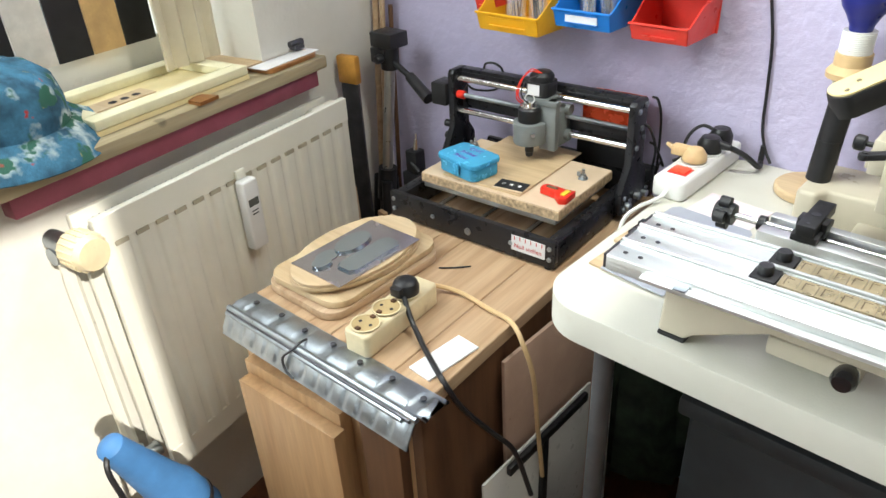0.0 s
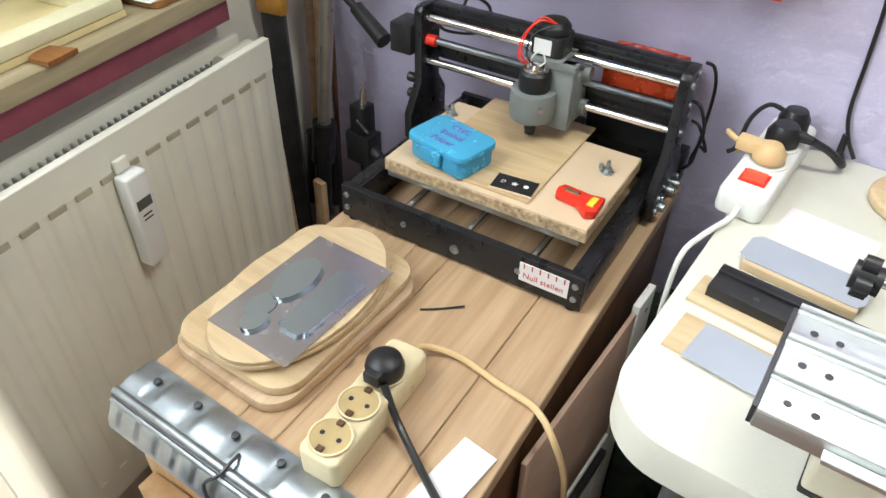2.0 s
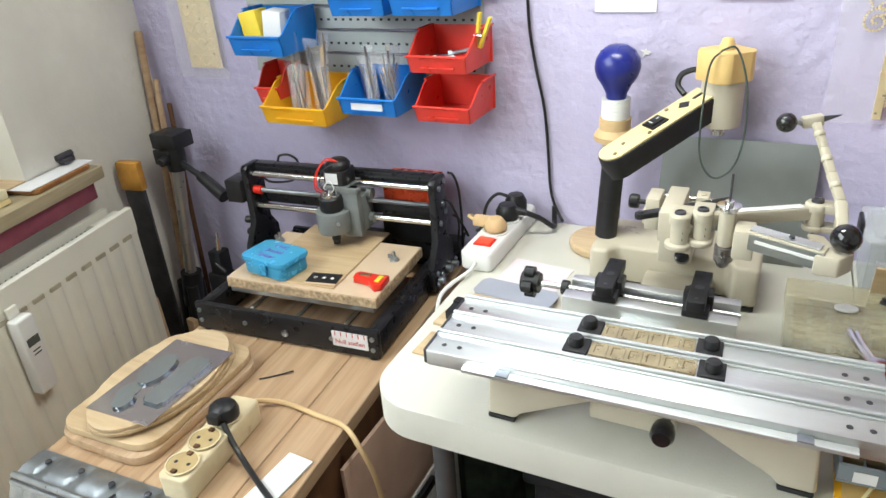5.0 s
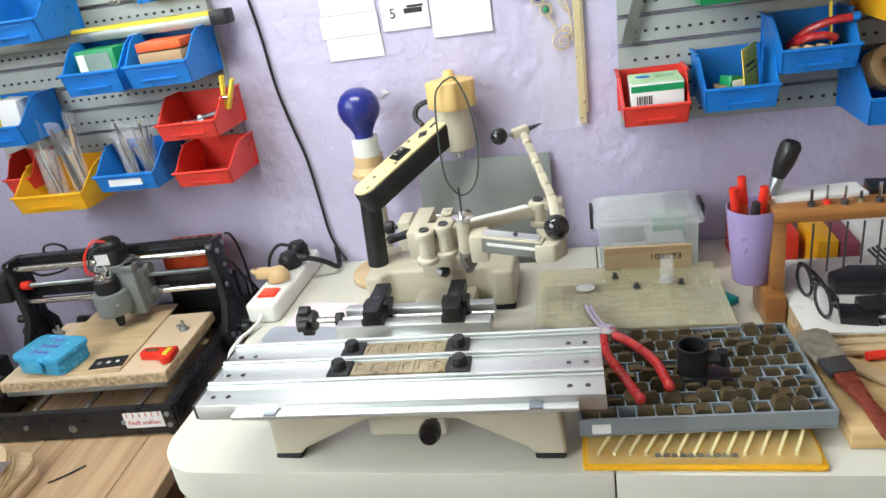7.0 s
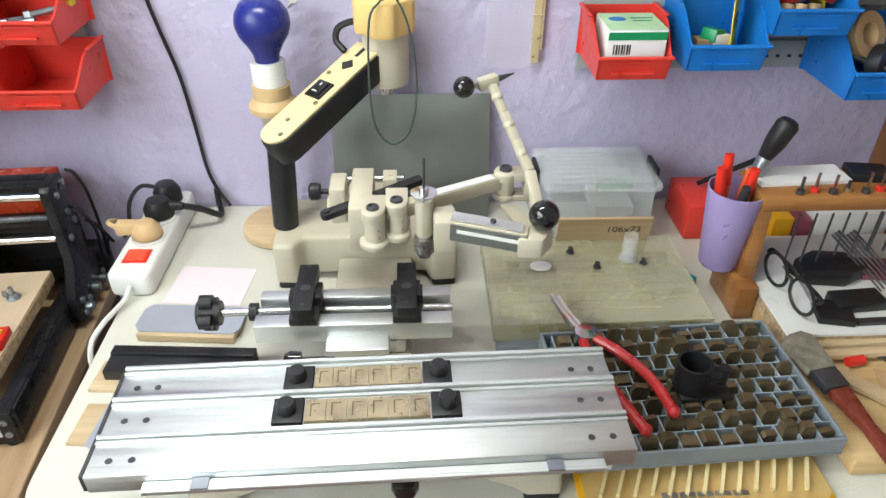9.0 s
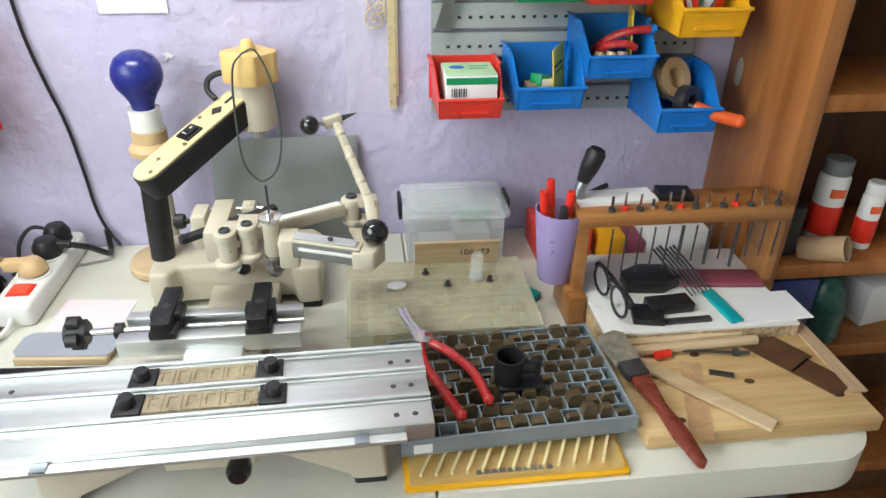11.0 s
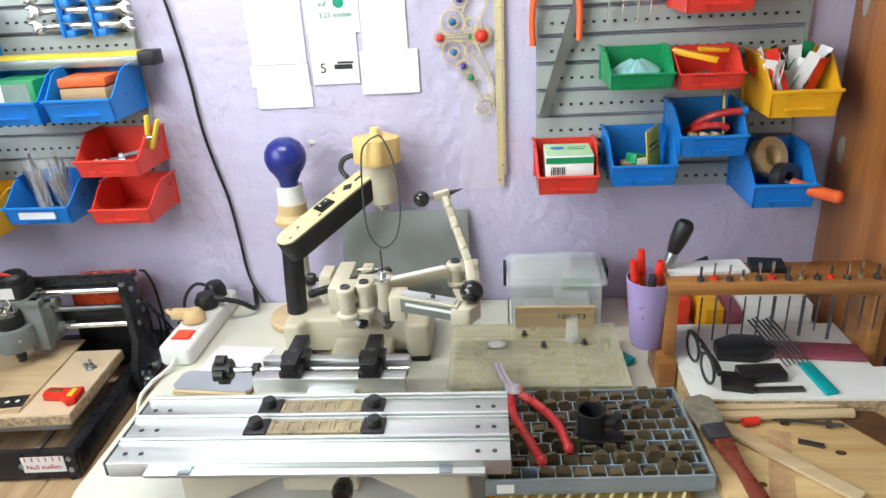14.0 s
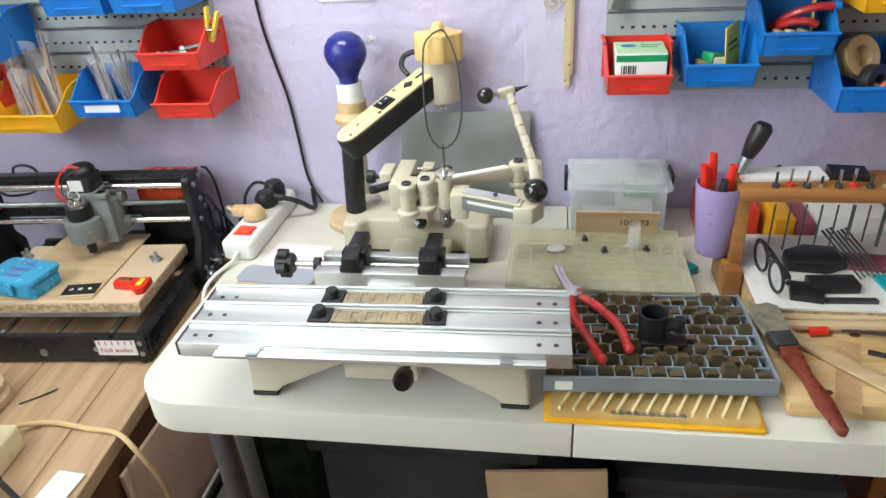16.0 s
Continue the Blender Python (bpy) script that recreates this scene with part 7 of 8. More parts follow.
wall_paper(0.469, 0.557, 1.105, 1.136, "narrow white note taped to the wall", rl_(1.11, 1.132, 3, 0.08), 0.001)
wall_paper(0.474, 0.558, 1.072, 1.1045, "blank white note taped to the wall", rl_(1.09, 1.1, 1, 0.06))
p5 = wall_paper(0.563, 0.633, 1.105, 1.1775, "white note with a black 5 and scribble", [(1.165, 0.01, 0.05)])
words("figure", "5", 0.02, pose(0.58, -0.0031, 1.128, 90, 0, 0), INK, p5, "black figure")
part("scribble", G().box(0.597, 0.624, -0.0031, -0.0028, 1.1265, 1.1335).box(0.602, 0.626, -0.0031, -0.0028, 1.1345, 1.1375), INK, p5, "black scribble")
pg = wall_paper(0.561, 0.641, 1.178, 1.28, "white note lettered in green", [], 0.0004)
words("lettering", "3,25 stellen", 0.0105, pose(0.606, -0.0035, 1.203, 90, 0, 0), GREENINK, pg, "green lettering")
words("lettering", "auf", 0.0105, pose(0.588, -0.0035, 1.219, 90, 0, 0), GREENINK, pg, "green lettering")
part("green_ring", G().lathe([(0.006, 0), (0.008, 0), (0.008, 0.0004), (0.006, 0.0004), (0.006, 0)], Matrix.Translation((0.612, -0.0032, 1.22)) @ pose(0, 0, 0, 90, 0, 0), 20), GREENINK, pg)
wall_paper(0.642, 0.708, 1.152, 1.27, "white note with faint writing on the wall", rl_(1.18, 1.26, 5, 0.06), 0.0002)
wall_paper(0.636, 0.722, 1.088, 1.1515, "blank white note low on the wall", [(1.118, 0.012, 0.045)], 0.0006)
star = []
for i in range(9):
    r = (0.009, 0.0035)[i % 2] * (0.8 + 0.25 * math.sin(i * 2.3))
    star.append((0.547 + r * math.cos(i * 2 * math.pi / 9), 1.018 + r * math.sin(i * 2 * math.pi / 9)))
solo("plaster_chip", G(Matrix(((1, 0, 0, 0), (0, 0, -1, 0), (0, 1, 0, 0), (0, 0, 0, 1)))).poly(star, 0.0004, 0.0016), material("bare_plaster", (0.75, 0.74, 0.74), 0.9), "chipped white spot in the lilac plaster", "wall damage", (0.547, -0.001, 1.018))


def beads(g, pts, r=0.0018):
    """A string of small beads along a smooth line."""
    L_ = 0.0
    for a, b_ in zip(pts, pts[1:]):
        a, b_ = Vector(a), Vector(b_)
        d = (b_ - a).length
        while L_ < d:
            g.lathe([(0.0001, -r), (r * 0.87, -r * 0.5), (r * 0.87, r * 0.5), (0.0001, r)], Matrix.Translation(a.lerp(b_, L_ / d)), 6)
            L_ += r * 2.05
        L_ -= d


def arc(cx, cz, r0, r1, a0, a1, y, n=26):
    return [(cx + (r0 + (r1 - r0) * i / n) * math.cos(radians(a0 + (a1 - a0) * i / n)), y, cz + (r0 + (r1 - r0) * i / n) * math.sin(radians(a0 + (a1 - a0) * i / n))) for i in range(n + 1)]


orn = thing("gilt_ornament", (0.82, -0.006, 0.94), "gilt beaded scroll ornament with coloured stones in a clear bag", "ornament")
OY = -0.0075
part("gilt_strip", G().box(0.8345, 0.8445, -0.008, -0.006, 0.942, 1.3), GOLD, orn, "flat gilt strip", bevel=0.0005, seg=1)
curves = [arc(0.775, 1.186, 0.017, 0.017, 0, 360, OY), arc(0.775, 1.186, 0.0075, 0.0075, 0, 360, OY), arc(0.775, 1.144, 0.017, 0.017, 0, 360, OY), arc(0.775, 1.144, 0.0075, 0.0075, 0, 360, OY),
          arc(0.756, 1.165, 0.0095, 0.0095, 0, 360, OY), arc(0.816, 1.165, 0.0135, 0.0135, 0, 360, OY), arc(0.816, 1.165, 0.011, 0.011, 0, 360, OY),
          arc(0.788, 1.124, 0.009, 0.009, 0, 360, OY), arc(0.798, 1.107, 0.008, 0.008, 0, 360, OY), arc(0.786, 1.216, 0.011, 0.011, 0, 360, OY),
          arc(0.818, 1.062, 0.016, 0.002, 60, 640, OY, 50), arc(0.8, 1.146, 0.013, 0.002, -30, 380, OY, 34), arc(0.8, 1.186, 0.013, 0.002, 30, -380, OY, 34), arc(0.823, 1.078, 0.009, 0.002, -90, 300, OY, 30),
          [(0.766, OY, 1.169), (0.785, OY, 1.17), (0.803, OY, 1.171)], [(0.766, OY, 1.161), (0.785, OY, 1.16), (0.803, OY, 1.159)], [(0.765, OY, 1.165), (0.803, OY, 1.165)],
          [(0.806, OY, 1.158), (0.82, OY, 1.13), (0.83, OY, 1.1), (0.832, OY, 1.06)], [(0.802, OY, 1.138), (0.815, OY, 1.12), (0.828, OY, 1.098)], [(0.8, OY, 1.1), (0.806, OY, 1.09), (0.812, OY, 1.078)],
          [(0.806, OY, 1.172), (0.82, OY, 1.2), (0.83, OY, 1.23), (0.832, OY, 1.27)], [(0.79, OY, 1.2), (0.8, OY, 1.225), (0.82, OY, 1.25)], [(0.8465, OY, 0.96), (0.8465, OY, 1.29)]]
for c in curves:
    g = G()
    beads(g, c)
    part("bead_string", g, GOLD, orn)
for (x, z), r, mt in zip(((0.756, 1.165), (0.816, 1.165), (0.799, 1.165), (0.775, 1.186), (0.775, 1.144), (0.788, 1.124), (0.798, 1.107), (0.786, 1.216)), (0.0055, 0.009, 0.003, 0.005, 0.0045, 0.0045, 0.004, 0.005), (0, 0, 2, 1, 1, 3, 2, 3)):
    part("stone", G().ball((x, OY, z), r, 14), (RED, material("blue_stone", (0.03, 0.16, 0.4), 0.15), BINGREEN, material("violet_stone", (0.08, 0.06, 0.3), 0.15))[mt], orn, ("red stone", "blue stone", "green stone", "violet stone")[mt])
for z in (1.0, 1.052, 1.092, 1.132, 1.175, 1.215):
    part("clip", G().box(0.8325, 0.8465, -0.0095, -0.0082, z, z + 0.002), GOLD, orn)
part("bag", G().box(0.779, 0.85, -0.0035, -0.0025, 0.934, 1.31), FILM, orn, "thin clear plastic bag")
pk = thing("gilt_lace_pack", (-0.26, -0.01, 0.965), "gilt lace trim packed in a clear plastic bag on the wall", "packet")
for k, x in enumerate((-0.285, -0.262, -0.24)):
    for j in range(6):
        g = G()
        beads(g, arc(x, 0.985 + 0.03 * j, 0.011, 0.009, 0, 360, -0.012, 18), 0.0022)
        part("lace_ring", g, GOLD, pk)
part("lace_tape", G().box(-0.3, -0.225, -0.0115, -0.009, 0.972, 1.3), GOLD, pk)
part("bag", G().box(-0.325, -0.205, -0.0175, -0.0165, 0.955, 1.32), FILM, pk, "shiny clear bag")

# ---- contents of the bins ----
random.seed(3)


def clear_bag(x, y, z, h, w, lean):
    m = pose(x, y, z, random.uniform(-8, 14), lean, random.uniform(-30, 30))
    b = thing("parts_bag", m, "small clear bag of metal parts standing in a bin", "bag", "bags in the bins")
    part("film", G(m).poly(oval(0, 0, w / 2, 0.006, 16), 0.0, h), FILM, b)
    for i in range(5):
        part("rod", G(m).cyl((random.uniform(-0.3, 0.3) * w, random.uniform(-0.003, 0.003), 0.003), (random.uniform(-0.4, 0.4) * w, random.uniform(-0.003, 0.003), h * random.uniform(0.6, 0.98)), random.uniform(0.0008, 0.002), n=6), random.choice((STEEL, GREY, IRON, BEIGEC, DARKW)), b)


for i in range(6):
    clear_bag(0.122 + 0.0125 * i, -0.05 - 0.018 * (i % 3), 0.9375, 0.075 + 0.02 * (i % 2), 0.03, random.uniform(-9, 9))
for i in range(6):
    clear_bag(-0.025 + 0.016 * i, -0.05 - 0.02 * (i % 3), 0.9165, 0.085 + 0.05 * (i % 2), 0.034, random.uniform(-7, 7))
for i, (dx, dy) in enumerate(((0, 0), (0.02, -0.012), (0.034, 0.008))):
    bo = thing("steel_bolt", (0.262 + dx, -0.085 + dy, 1.009), "zinc-plated bolt lying in the red bin", "bolt", "bolts in the red bin")
    a, b_ = Vector((0.252 + dx, -0.09 + dy, 1.02 + 0.003 * i)), Vector((0.278 + dx, -0.082 + dy * 1.4, 1.022 + 0.004 * i))
    part("shank", G().cyl(a, b_, 0.0036, n=10), ZINC, bo)
    part("head", G().cyl(a - (b_ - a) * 0.2, a, 0.0062, n=6), ZINC, bo)
pg_ = thing("clothes_peg", (0.322, -0.06, 1.035), "yellow plastic clothes peg clipped on the red bin", "peg")
part("arm", G(pose(0.318, -0.065, 1.032, 0, 8, 0)).box(-0.0022, 0.0022, -0.005, 0.005, 0, 0.05), YELLOW, pg_, bevel=0.001)
part("arm", G(pose(0.3235, -0.065, 1.032, 0, 22, 0)).box(-0.0022, 0.0022, -0.005, 0.005, 0, 0.046), YELLOW, pg_, bevel=0.001)
part("spring", G().cyl((0.318, -0.071, 1.05), (0.33, -0.071, 1.05), 0.003), STEEL, pg_)
for i, (z, dx, mt) in enumerate(((1.092, 0.0, BEIGEC), (1.111, 0.004, CARD), (1.13, 0.003, ORANGE))):
    solo("wooden_block", G(pose(0.25 + dx, -0.062, z, 0, 0, 4 * i - 3)).box(-0.034, 0.033, -0.03, 0.03, 0, 0.017 if i < 2 else 0.012), mt, ("pale wood block in the blue bin", "cork-brown wood block in the blue bin", "orange-topped block in the blue bin")[i], "block", (0.25, -0.062, z), bevel=0.001, group="blocks in the blue bin")
gb = thing("green_carton", (0.15, -0.06, 1.086), "green and glass-fronted small carton in the blue bin", "carton")
part("carton", G().box(0.118, 0.182, -0.09, -0.03, 1.0865, 1.142), BINGREEN, gb, bevel=0.001)
part("panel", G().box(0.136, 0.174, -0.0912, -0.0902, 1.095, 1.137), material("grey_green_panel", (0.25, 0.32, 0.3), 0.2), gb)
part("label", G().box(0.121, 0.134, -0.0912, -0.0902, 1.095, 1.137), PAPER, gb)
for i, x in enumerate((-0.08, -0.045)):
    solo("yellow_carton", G(pose(x, -0.06, 1.0245, 0, -8 + 14 * i, 10)).box(-0.016, 0.016, -0.02, 0.02, 0.002, 0.06), (YELLOW, PAPER)[i], ("yellow carton in the blue bin", "white and yellow carton in the blue bin")[i], "carton", (x, -0.06, 1.0245), bevel=0.001, group="cartons in the blue bin")
# level and spanners on the left board
sl_ = thing("long_spirit_level", (0.1, -0.03, 1.155), "long yellow and grey spirit level hung on the tool board", "level")
part("beam", G().box(-0.13, 0.32, -0.045, -0.018, 1.15, 1.164), SHEET, sl_, bevel=0.001)
part("yellow_face", G().box(-0.13, 0.32, -0.045, -0.018, 1.1642, 1.1695), YELLOW, sl_, "yellow top strip")
part("end_cap", G().box(0.3202, 0.346, -0.046, -0.017, 1.149, 1.17), BLACK, sl_, "black end cap", bevel=0.002)
for k, z in enumerate((1.207, 1.228, 1.249)):
    sp_ = thing("spanner", (0.25, -0.04, z), "chromed open-ended spanner held in blue clips", "spanner", "spanners on the board")
    part("shaft", G().box(0.185, 0.305, -0.04, -0.035, z - 0.004, z + 0.004), STEEL, sp_, bevel=0.0015)
    for x, s in ((0.178, -1), (0.314, 1)):
        o_ = [(x + s * 0.013, z + 0.006), (x + s * 0.004, z + 0.0035), (x + s * 0.004, z - 0.0035), (x + s * 0.013, z - 0.006), (x + s * 0.002, z - 0.0105), (x - s * 0.009, z - 0.006), (x - s * 0.009, z + 0.006), (x + s * 0.002, z + 0.0105)]
        part("jaw", G(Matrix(((1, 0, 0, 0), (0, 0, -1, 0), (0, 1, 0, 0), (0, 0, 0, 1)))).poly(o_, 0.034, 0.041), STEEL, sp_, bevel=0.0008)
    for x in (0.218, 0.265):
        part("clip", G().box(x, x + 0.018, -0.046, -0.0135, z - 0.014, z - 0.0045).box(x, x + 0.005, -0.05, -0.041, z - 0.014, z + 0.006), BINBLUE, sp_, "blue plastic clip", bevel=0.001)
# right board: carton, shears, bin contents
ct = thing("white_carton", (0.935, -0.06, 0.962), "white and green paper carton standing in the red bin", "carton")
part("carton", G().box(0.902, 0.968, -0.1, -0.038, 0.962, 1.011), PAPER, ct, bevel=0.001)
part("green_band", G().box(0.9022, 0.9678, -0.1006, -0.1001, 1.0, 1.0085), BINGREEN, ct)
part("pale_green_face", G().box(0.9025, 0.9675, -0.0995, -0.0385, 1.0113, 1.0117), material("pale_green_print", (0.5, 0.72, 0.45), 0.6), ct)
part("badge", G().poly(oval(0.92, -0.062, 0.01, 0.008, 20), 1.0118, 1.0121), BINBLUE, ct, "blue oval mark")
part("print_bar", G().box(0.936, 0.962, -0.06, -0.057, 1.0118, 1.012).box(0.936, 0.958, -0.07, -0.067, 1.0118, 1.012), GREENINK, ct, "printed lines")
for k in range(7):
    part("code_bar", G().box(0.909 + 0.003 * k, 0.9103 + 0.003 * k + 0.0006 * (k % 2), -0.1006, -0.1002, 0.984, 0.995), INK, ct)
she = thing("sheet_shears", (0.94, -0.02, 1.05), "large shears with orange handles hanging on the board", "shears")
part("blade", G(pose(0.9, -0.02, 1.052, 0, 16.5, 0)).box(-0.003, 0.011, -0.0015, 0.0015, 0.0, 0.2), SHEET, she, "long grey blade")
part("handle", G().tube([(0.905, -0.022, 1.3), (0.893, -0.022, 1.24), (0.887, -0.022, 1.19), (0.888, -0.022, 1.15)], 0.0048, 8), ORANGE, she)
part("handle", G().tube([(0.945, -0.022, 1.25), (0.952, -0.022, 1.2), (0.952, -0.022, 1.155)], 0.0045, 8), ORANGE, she)
for i, x in enumerate((0.99, 1.01, 1.03, 1.048)):
    solo("hanging_needle", G().cyl((x, -0.02, 1.175 + 0.01 * (i % 2)), (x + 0.01, -0.022, 1.3), 0.0014, n=6), STEEL, "thin steel needle tool hanging on the board", "needle", (x, -0.02, 1.18), group="needles on the board")
solo("blue_rag", cloth_round([(0.036, 0.0), (0.032, 0.012), (0.018, 0.02), (0.003, 0.026)], pose(1.025, -0.06, 1.104, 0, 0, 0), 24, 0.012, 4.0), material("pale_blue_cloth", (0.3, 0.6, 0.62), 0.9, vary=0.15, scale=40), "crumpled pale blue cloth in the green bin", "cloth", (1.025, -0.06, 1.104))
solo("orange_cutter", G(pose(1.1, -0.07, 1.135, 0, 12, -18)).box(-0.03, 0.03, -0.005, 0.005, -0.004, 0.004), BINYEL, "orange plastic cutter knife in the red bin", "knife", (1.1, -0.07, 1.13), bevel=0.001)
solo("yellow_strip", G(pose(1.13, -0.045, 1.138, 0, 4, 4)).box(-0.02, 0.02, -0.006, 0.006, -0.003, 0.003), BINYEL, "second orange plastic piece in the red bin", "plastic piece", (1.13, -0.045, 1.135), bevel=0.001)
solo("steel_bits", G().cyl((1.09, -0.08, 1.108), (1.118, -0.075, 1.112), 0.004, n=10), ZINC, "steel pin in the red bin", "pin", (1.1, -0.08, 1.1))
for i in range(42):
    x, y = 1.196 + random.random() * 0.066, -0.03 - random.random() * 0.07
    m = pose(x, y, 1.085, random.uniform(-35, 35), random.uniform(-35, 35), random.uniform(0, 180))
    mt = (PAPER, PAPER, PAPER, RED, SHEET, BINGREEN, INK, PAPER)[i % 8]
    solo("sachet", G(m).box(-0.008, 0.008, -0.0006, 0.0006, 0.0, random.uniform(0.035, 0.062)), mt, ("white paper sachet in the yellow bin", "white paper sachet in the yellow bin", "white paper sachet in the yellow bin", "red sachet in the yellow bin", "silver sachet in the yellow bin", "green sachet in the yellow bin", "black sachet in the yellow bin", "white paper sachet in the yellow bin")[i % 8], "sachet", m.translation, group="sachets in the yellow bin")
yc = thing("yellow_card", pose(1.057, -0.07, 0.975, -6, 0, 62), "yellow card with scribbled writing in the blue bin", "card")
part("card", G(WORLD_OF[yc]).box(-0.03, 0.03, -0.0006, 0.0006, 0, 0.064), YELLOW, yc)
part("scribble", G(WORLD_OF[yc]).box(-0.022, 0.016, -0.0011, -0.0008, 0.04, 0.043).box(-0.018, 0.02, -0.0011, -0.0008, 0.032, 0.034), INK, yc, "unreadable pen strokes")
for i, (x, z, mt) in enumerate(((1.02, 0.98, CARD), (1.035, 0.985, PAPER), (1.028, 0.99, BINGREEN))):
    solo("small_carton", G(pose(x, -0.075, z, 0, 6 * i, 20 * i)).box(-0.011, 0.011, -0.009, 0.009, 0, 0.014), mt, ("brown piece in the blue bin", "white piece in the blue bin", "green piece in the blue bin")[i], "piece", (x, -0.075, z), bevel=0.0006)
solo("yellow_board", G(pose(1.152, -0.055, 1.014, -4, 0, 75)).box(-0.028, 0.028, -0.001, 0.001, 0, 0.068), YELLOW, "yellow card standing in the blue bin", "card", (1.152, -0.055, 1.014))
cp = thing("small_pliers", (1.125, -0.075, 1.05), "red-handled cutting pliers in the blue bin", "pliers")
part("grip", G().tube([(1.1, -0.06, 1.03), (1.118, -0.075, 1.05), (1.14, -0.085, 1.06), (1.162, -0.088, 1.062)], 0.0052, 8), REDGRIP, cp)
part("grip", G().tube([(1.1, -0.066, 1.03), (1.112, -0.085, 1.042), (1.132, -0.092, 1.045), (1.145, -0.092, 1.04)], 0.005, 8), REDGRIP, cp)
part("tip", G().cyl((1.162, -0.088, 1.062), (1.17, -0.088, 1.063), 0.0055), BINBLUE, cp, "blue grip end")
for i, x in enumerate((1.1, 1.115, 1.13)):
    solo("cork_piece", G().cyl((x, -0.085, 1.014), (x + 0.004, -0.08, 1.032), 0.0075, n=12), BEIGEC, "brown cork piece in the blue bin", "cork", (x, -0.08, 1.012), group="corks in the blue bin")
solo("tape_roll", G(pose(1.215, -0.06, 0.99, 65, 10, 20)).lathe([(0.014, -0.009), (0.027, -0.009), (0.027, 0.009), (0.014, 0.009), (0.014, -0.009)], None, 28), BEIGEC, "brown roll of tape in the blue bin", "tape roll", (1.215, -0.06, 0.95))
solo("dark_roll", G(pose(1.232, -0.085, 0.965, 80, 0, 30)).lathe([(0.01, -0.008), (0.022, -0.008), (0.022, 0.008), (0.01, 0.008), (0.01, -0.008)], None, 24), IRON, "dark wire roll in the blue bin", "roll", (1.232, -0.085, 0.945))
ok_ = thing("orange_handled_tool", (1.26, -0.1, 0.955), "tool with a thick orange handle lying in the blue bin", "tool")
part("handle", G().tube([(1.236, -0.1, 0.962), (1.255, -0.118, 0.958), (1.283, -0.13, 0.952)], 0.0085, 12).ball((1.284, -0.1305, 0.952), 0.0092, 12), ORANGE, ok_, "orange handle")
part("rod", G().cyl((1.2, -0.07, 0.97), (1.236, -0.1, 0.962), 0.0035), IRON, ok_)

# ---- in the shelf unit ----
random.seed(9)
for x, y, z, r, h, lb, cap in ((1.455, -0.12, 0.7655, 0.021, 0.125, "tall white and red can with grey lid", GREY), (1.5, -0.15, 0.7655, 0.0145, 0.1, "slim white and red bottle", WHITE), (1.575, -0.15, 0.7655, 0.023, 0.08, "white and red tin", WHITE)):
    c = thing("spray_can", (x, y, z), lb + " in the shelf", "can", "cans on the shelf")
    part("body", G().lathe([(r * 0.95, z + 0.0005), (r, z + 0.004), (r, z + h * 0.78), (r * 0.85, z + h * 0.82)], Matrix.Translation((x, y, 0)), 24), WHITE, c)
    part("red_label", G().lathe([(r + 0.0004, z + h * 0.1), (r + 0.0006, z + h * 0.11), (r + 0.0006, z + h * 0.45), (r + 0.0004, z + h * 0.46)], Matrix.Translation((x, y, 0)), 24), RED, c, "red printed band")
    part("orange_label", G().box(x - r * 0.6, x + r * 0.3, y - r - 0.0012, y - r * 0.8, z + h * 0.58, z + h * 0.68), ORANGE, c)
    part("lid", G().lathe([(r * 0.9, z + h * 0.825), (r * 0.92, z + h * 0.98), (r * 0.8, z + h), (0.001, z + h)], Matrix.Translation((x, y, 0)), 24), cap, c)
solo("paper_roll", G(pose(1.42, -0.185, 0.784, 70, 0, 40)).lathe([(0.015, -0.03), (0.017, -0.03), (0.018, 0.03), (0.0165, 0.03), (0.015, -0.03)], None, 20), CARD, "crumpled rolled paper at the shelf edge", "paper roll", (1.42, -0.185, 0.766))
gbm = thing("green_bottle", (1.5, -0.16, 0.6205), "dark green plastic spray bottle on the lower shelf", "bottle")
part("body", G().lathe([(0.03, 0.621), (0.034, 0.626), (0.034, 0.68), (0.024, 0.715), (0.012, 0.728)], Matrix.Translation((1.46, -0.165, 0)), 24), material("dark_green_plastic", (0.01, 0.07, 0.06), 0.3), gbm)
part("neck", G().lathe([(0.011, 0.7285), (0.011, 0.738)], Matrix.Translation((1.46, -0.165, 0)), 16), BLACK, gbm)
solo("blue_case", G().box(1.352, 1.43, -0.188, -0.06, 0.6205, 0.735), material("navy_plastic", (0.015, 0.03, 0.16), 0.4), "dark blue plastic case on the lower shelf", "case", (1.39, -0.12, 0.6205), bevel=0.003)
solo("white_carton_shelf", G(pose(1.57, -0.12, 0.621, 0, 0, 12)).box(-0.03, 0.04, -0.03, 0.03, 0, 0.07), PAPER, "pale carton on the lower shelf", "carton", (1.57, -0.12, 0.621), bevel=0.001)
# crate, tub and folders are near-black in place of the shelf's shade
solo("dark_crate", G().box(1.36, 1.55, -0.185, -0.03, 0.3605, 0.5), DARKB, "plastic crate on a low shelf, near-black for the shade", "crate", (1.45, -0.1, 0.3605), bevel=0.004)
solo("dark_tub", G().box(1.62, 1.8, -0.18, -0.03, 0.7655, 0.9), DARKB, "tub standing in the shelf, near-black for the shade", "tub", (1.7, -0.1, 0.7655), bevel=0.004)
solo("dark_folder", G().box(1.36, 1.39, -0.17, -0.02, 0.7655, 0.84), DARKB, "folders standing in the shelf, near-black for the shade", "folder", (1.375, -0.1, 0.7655), bevel=0.002)
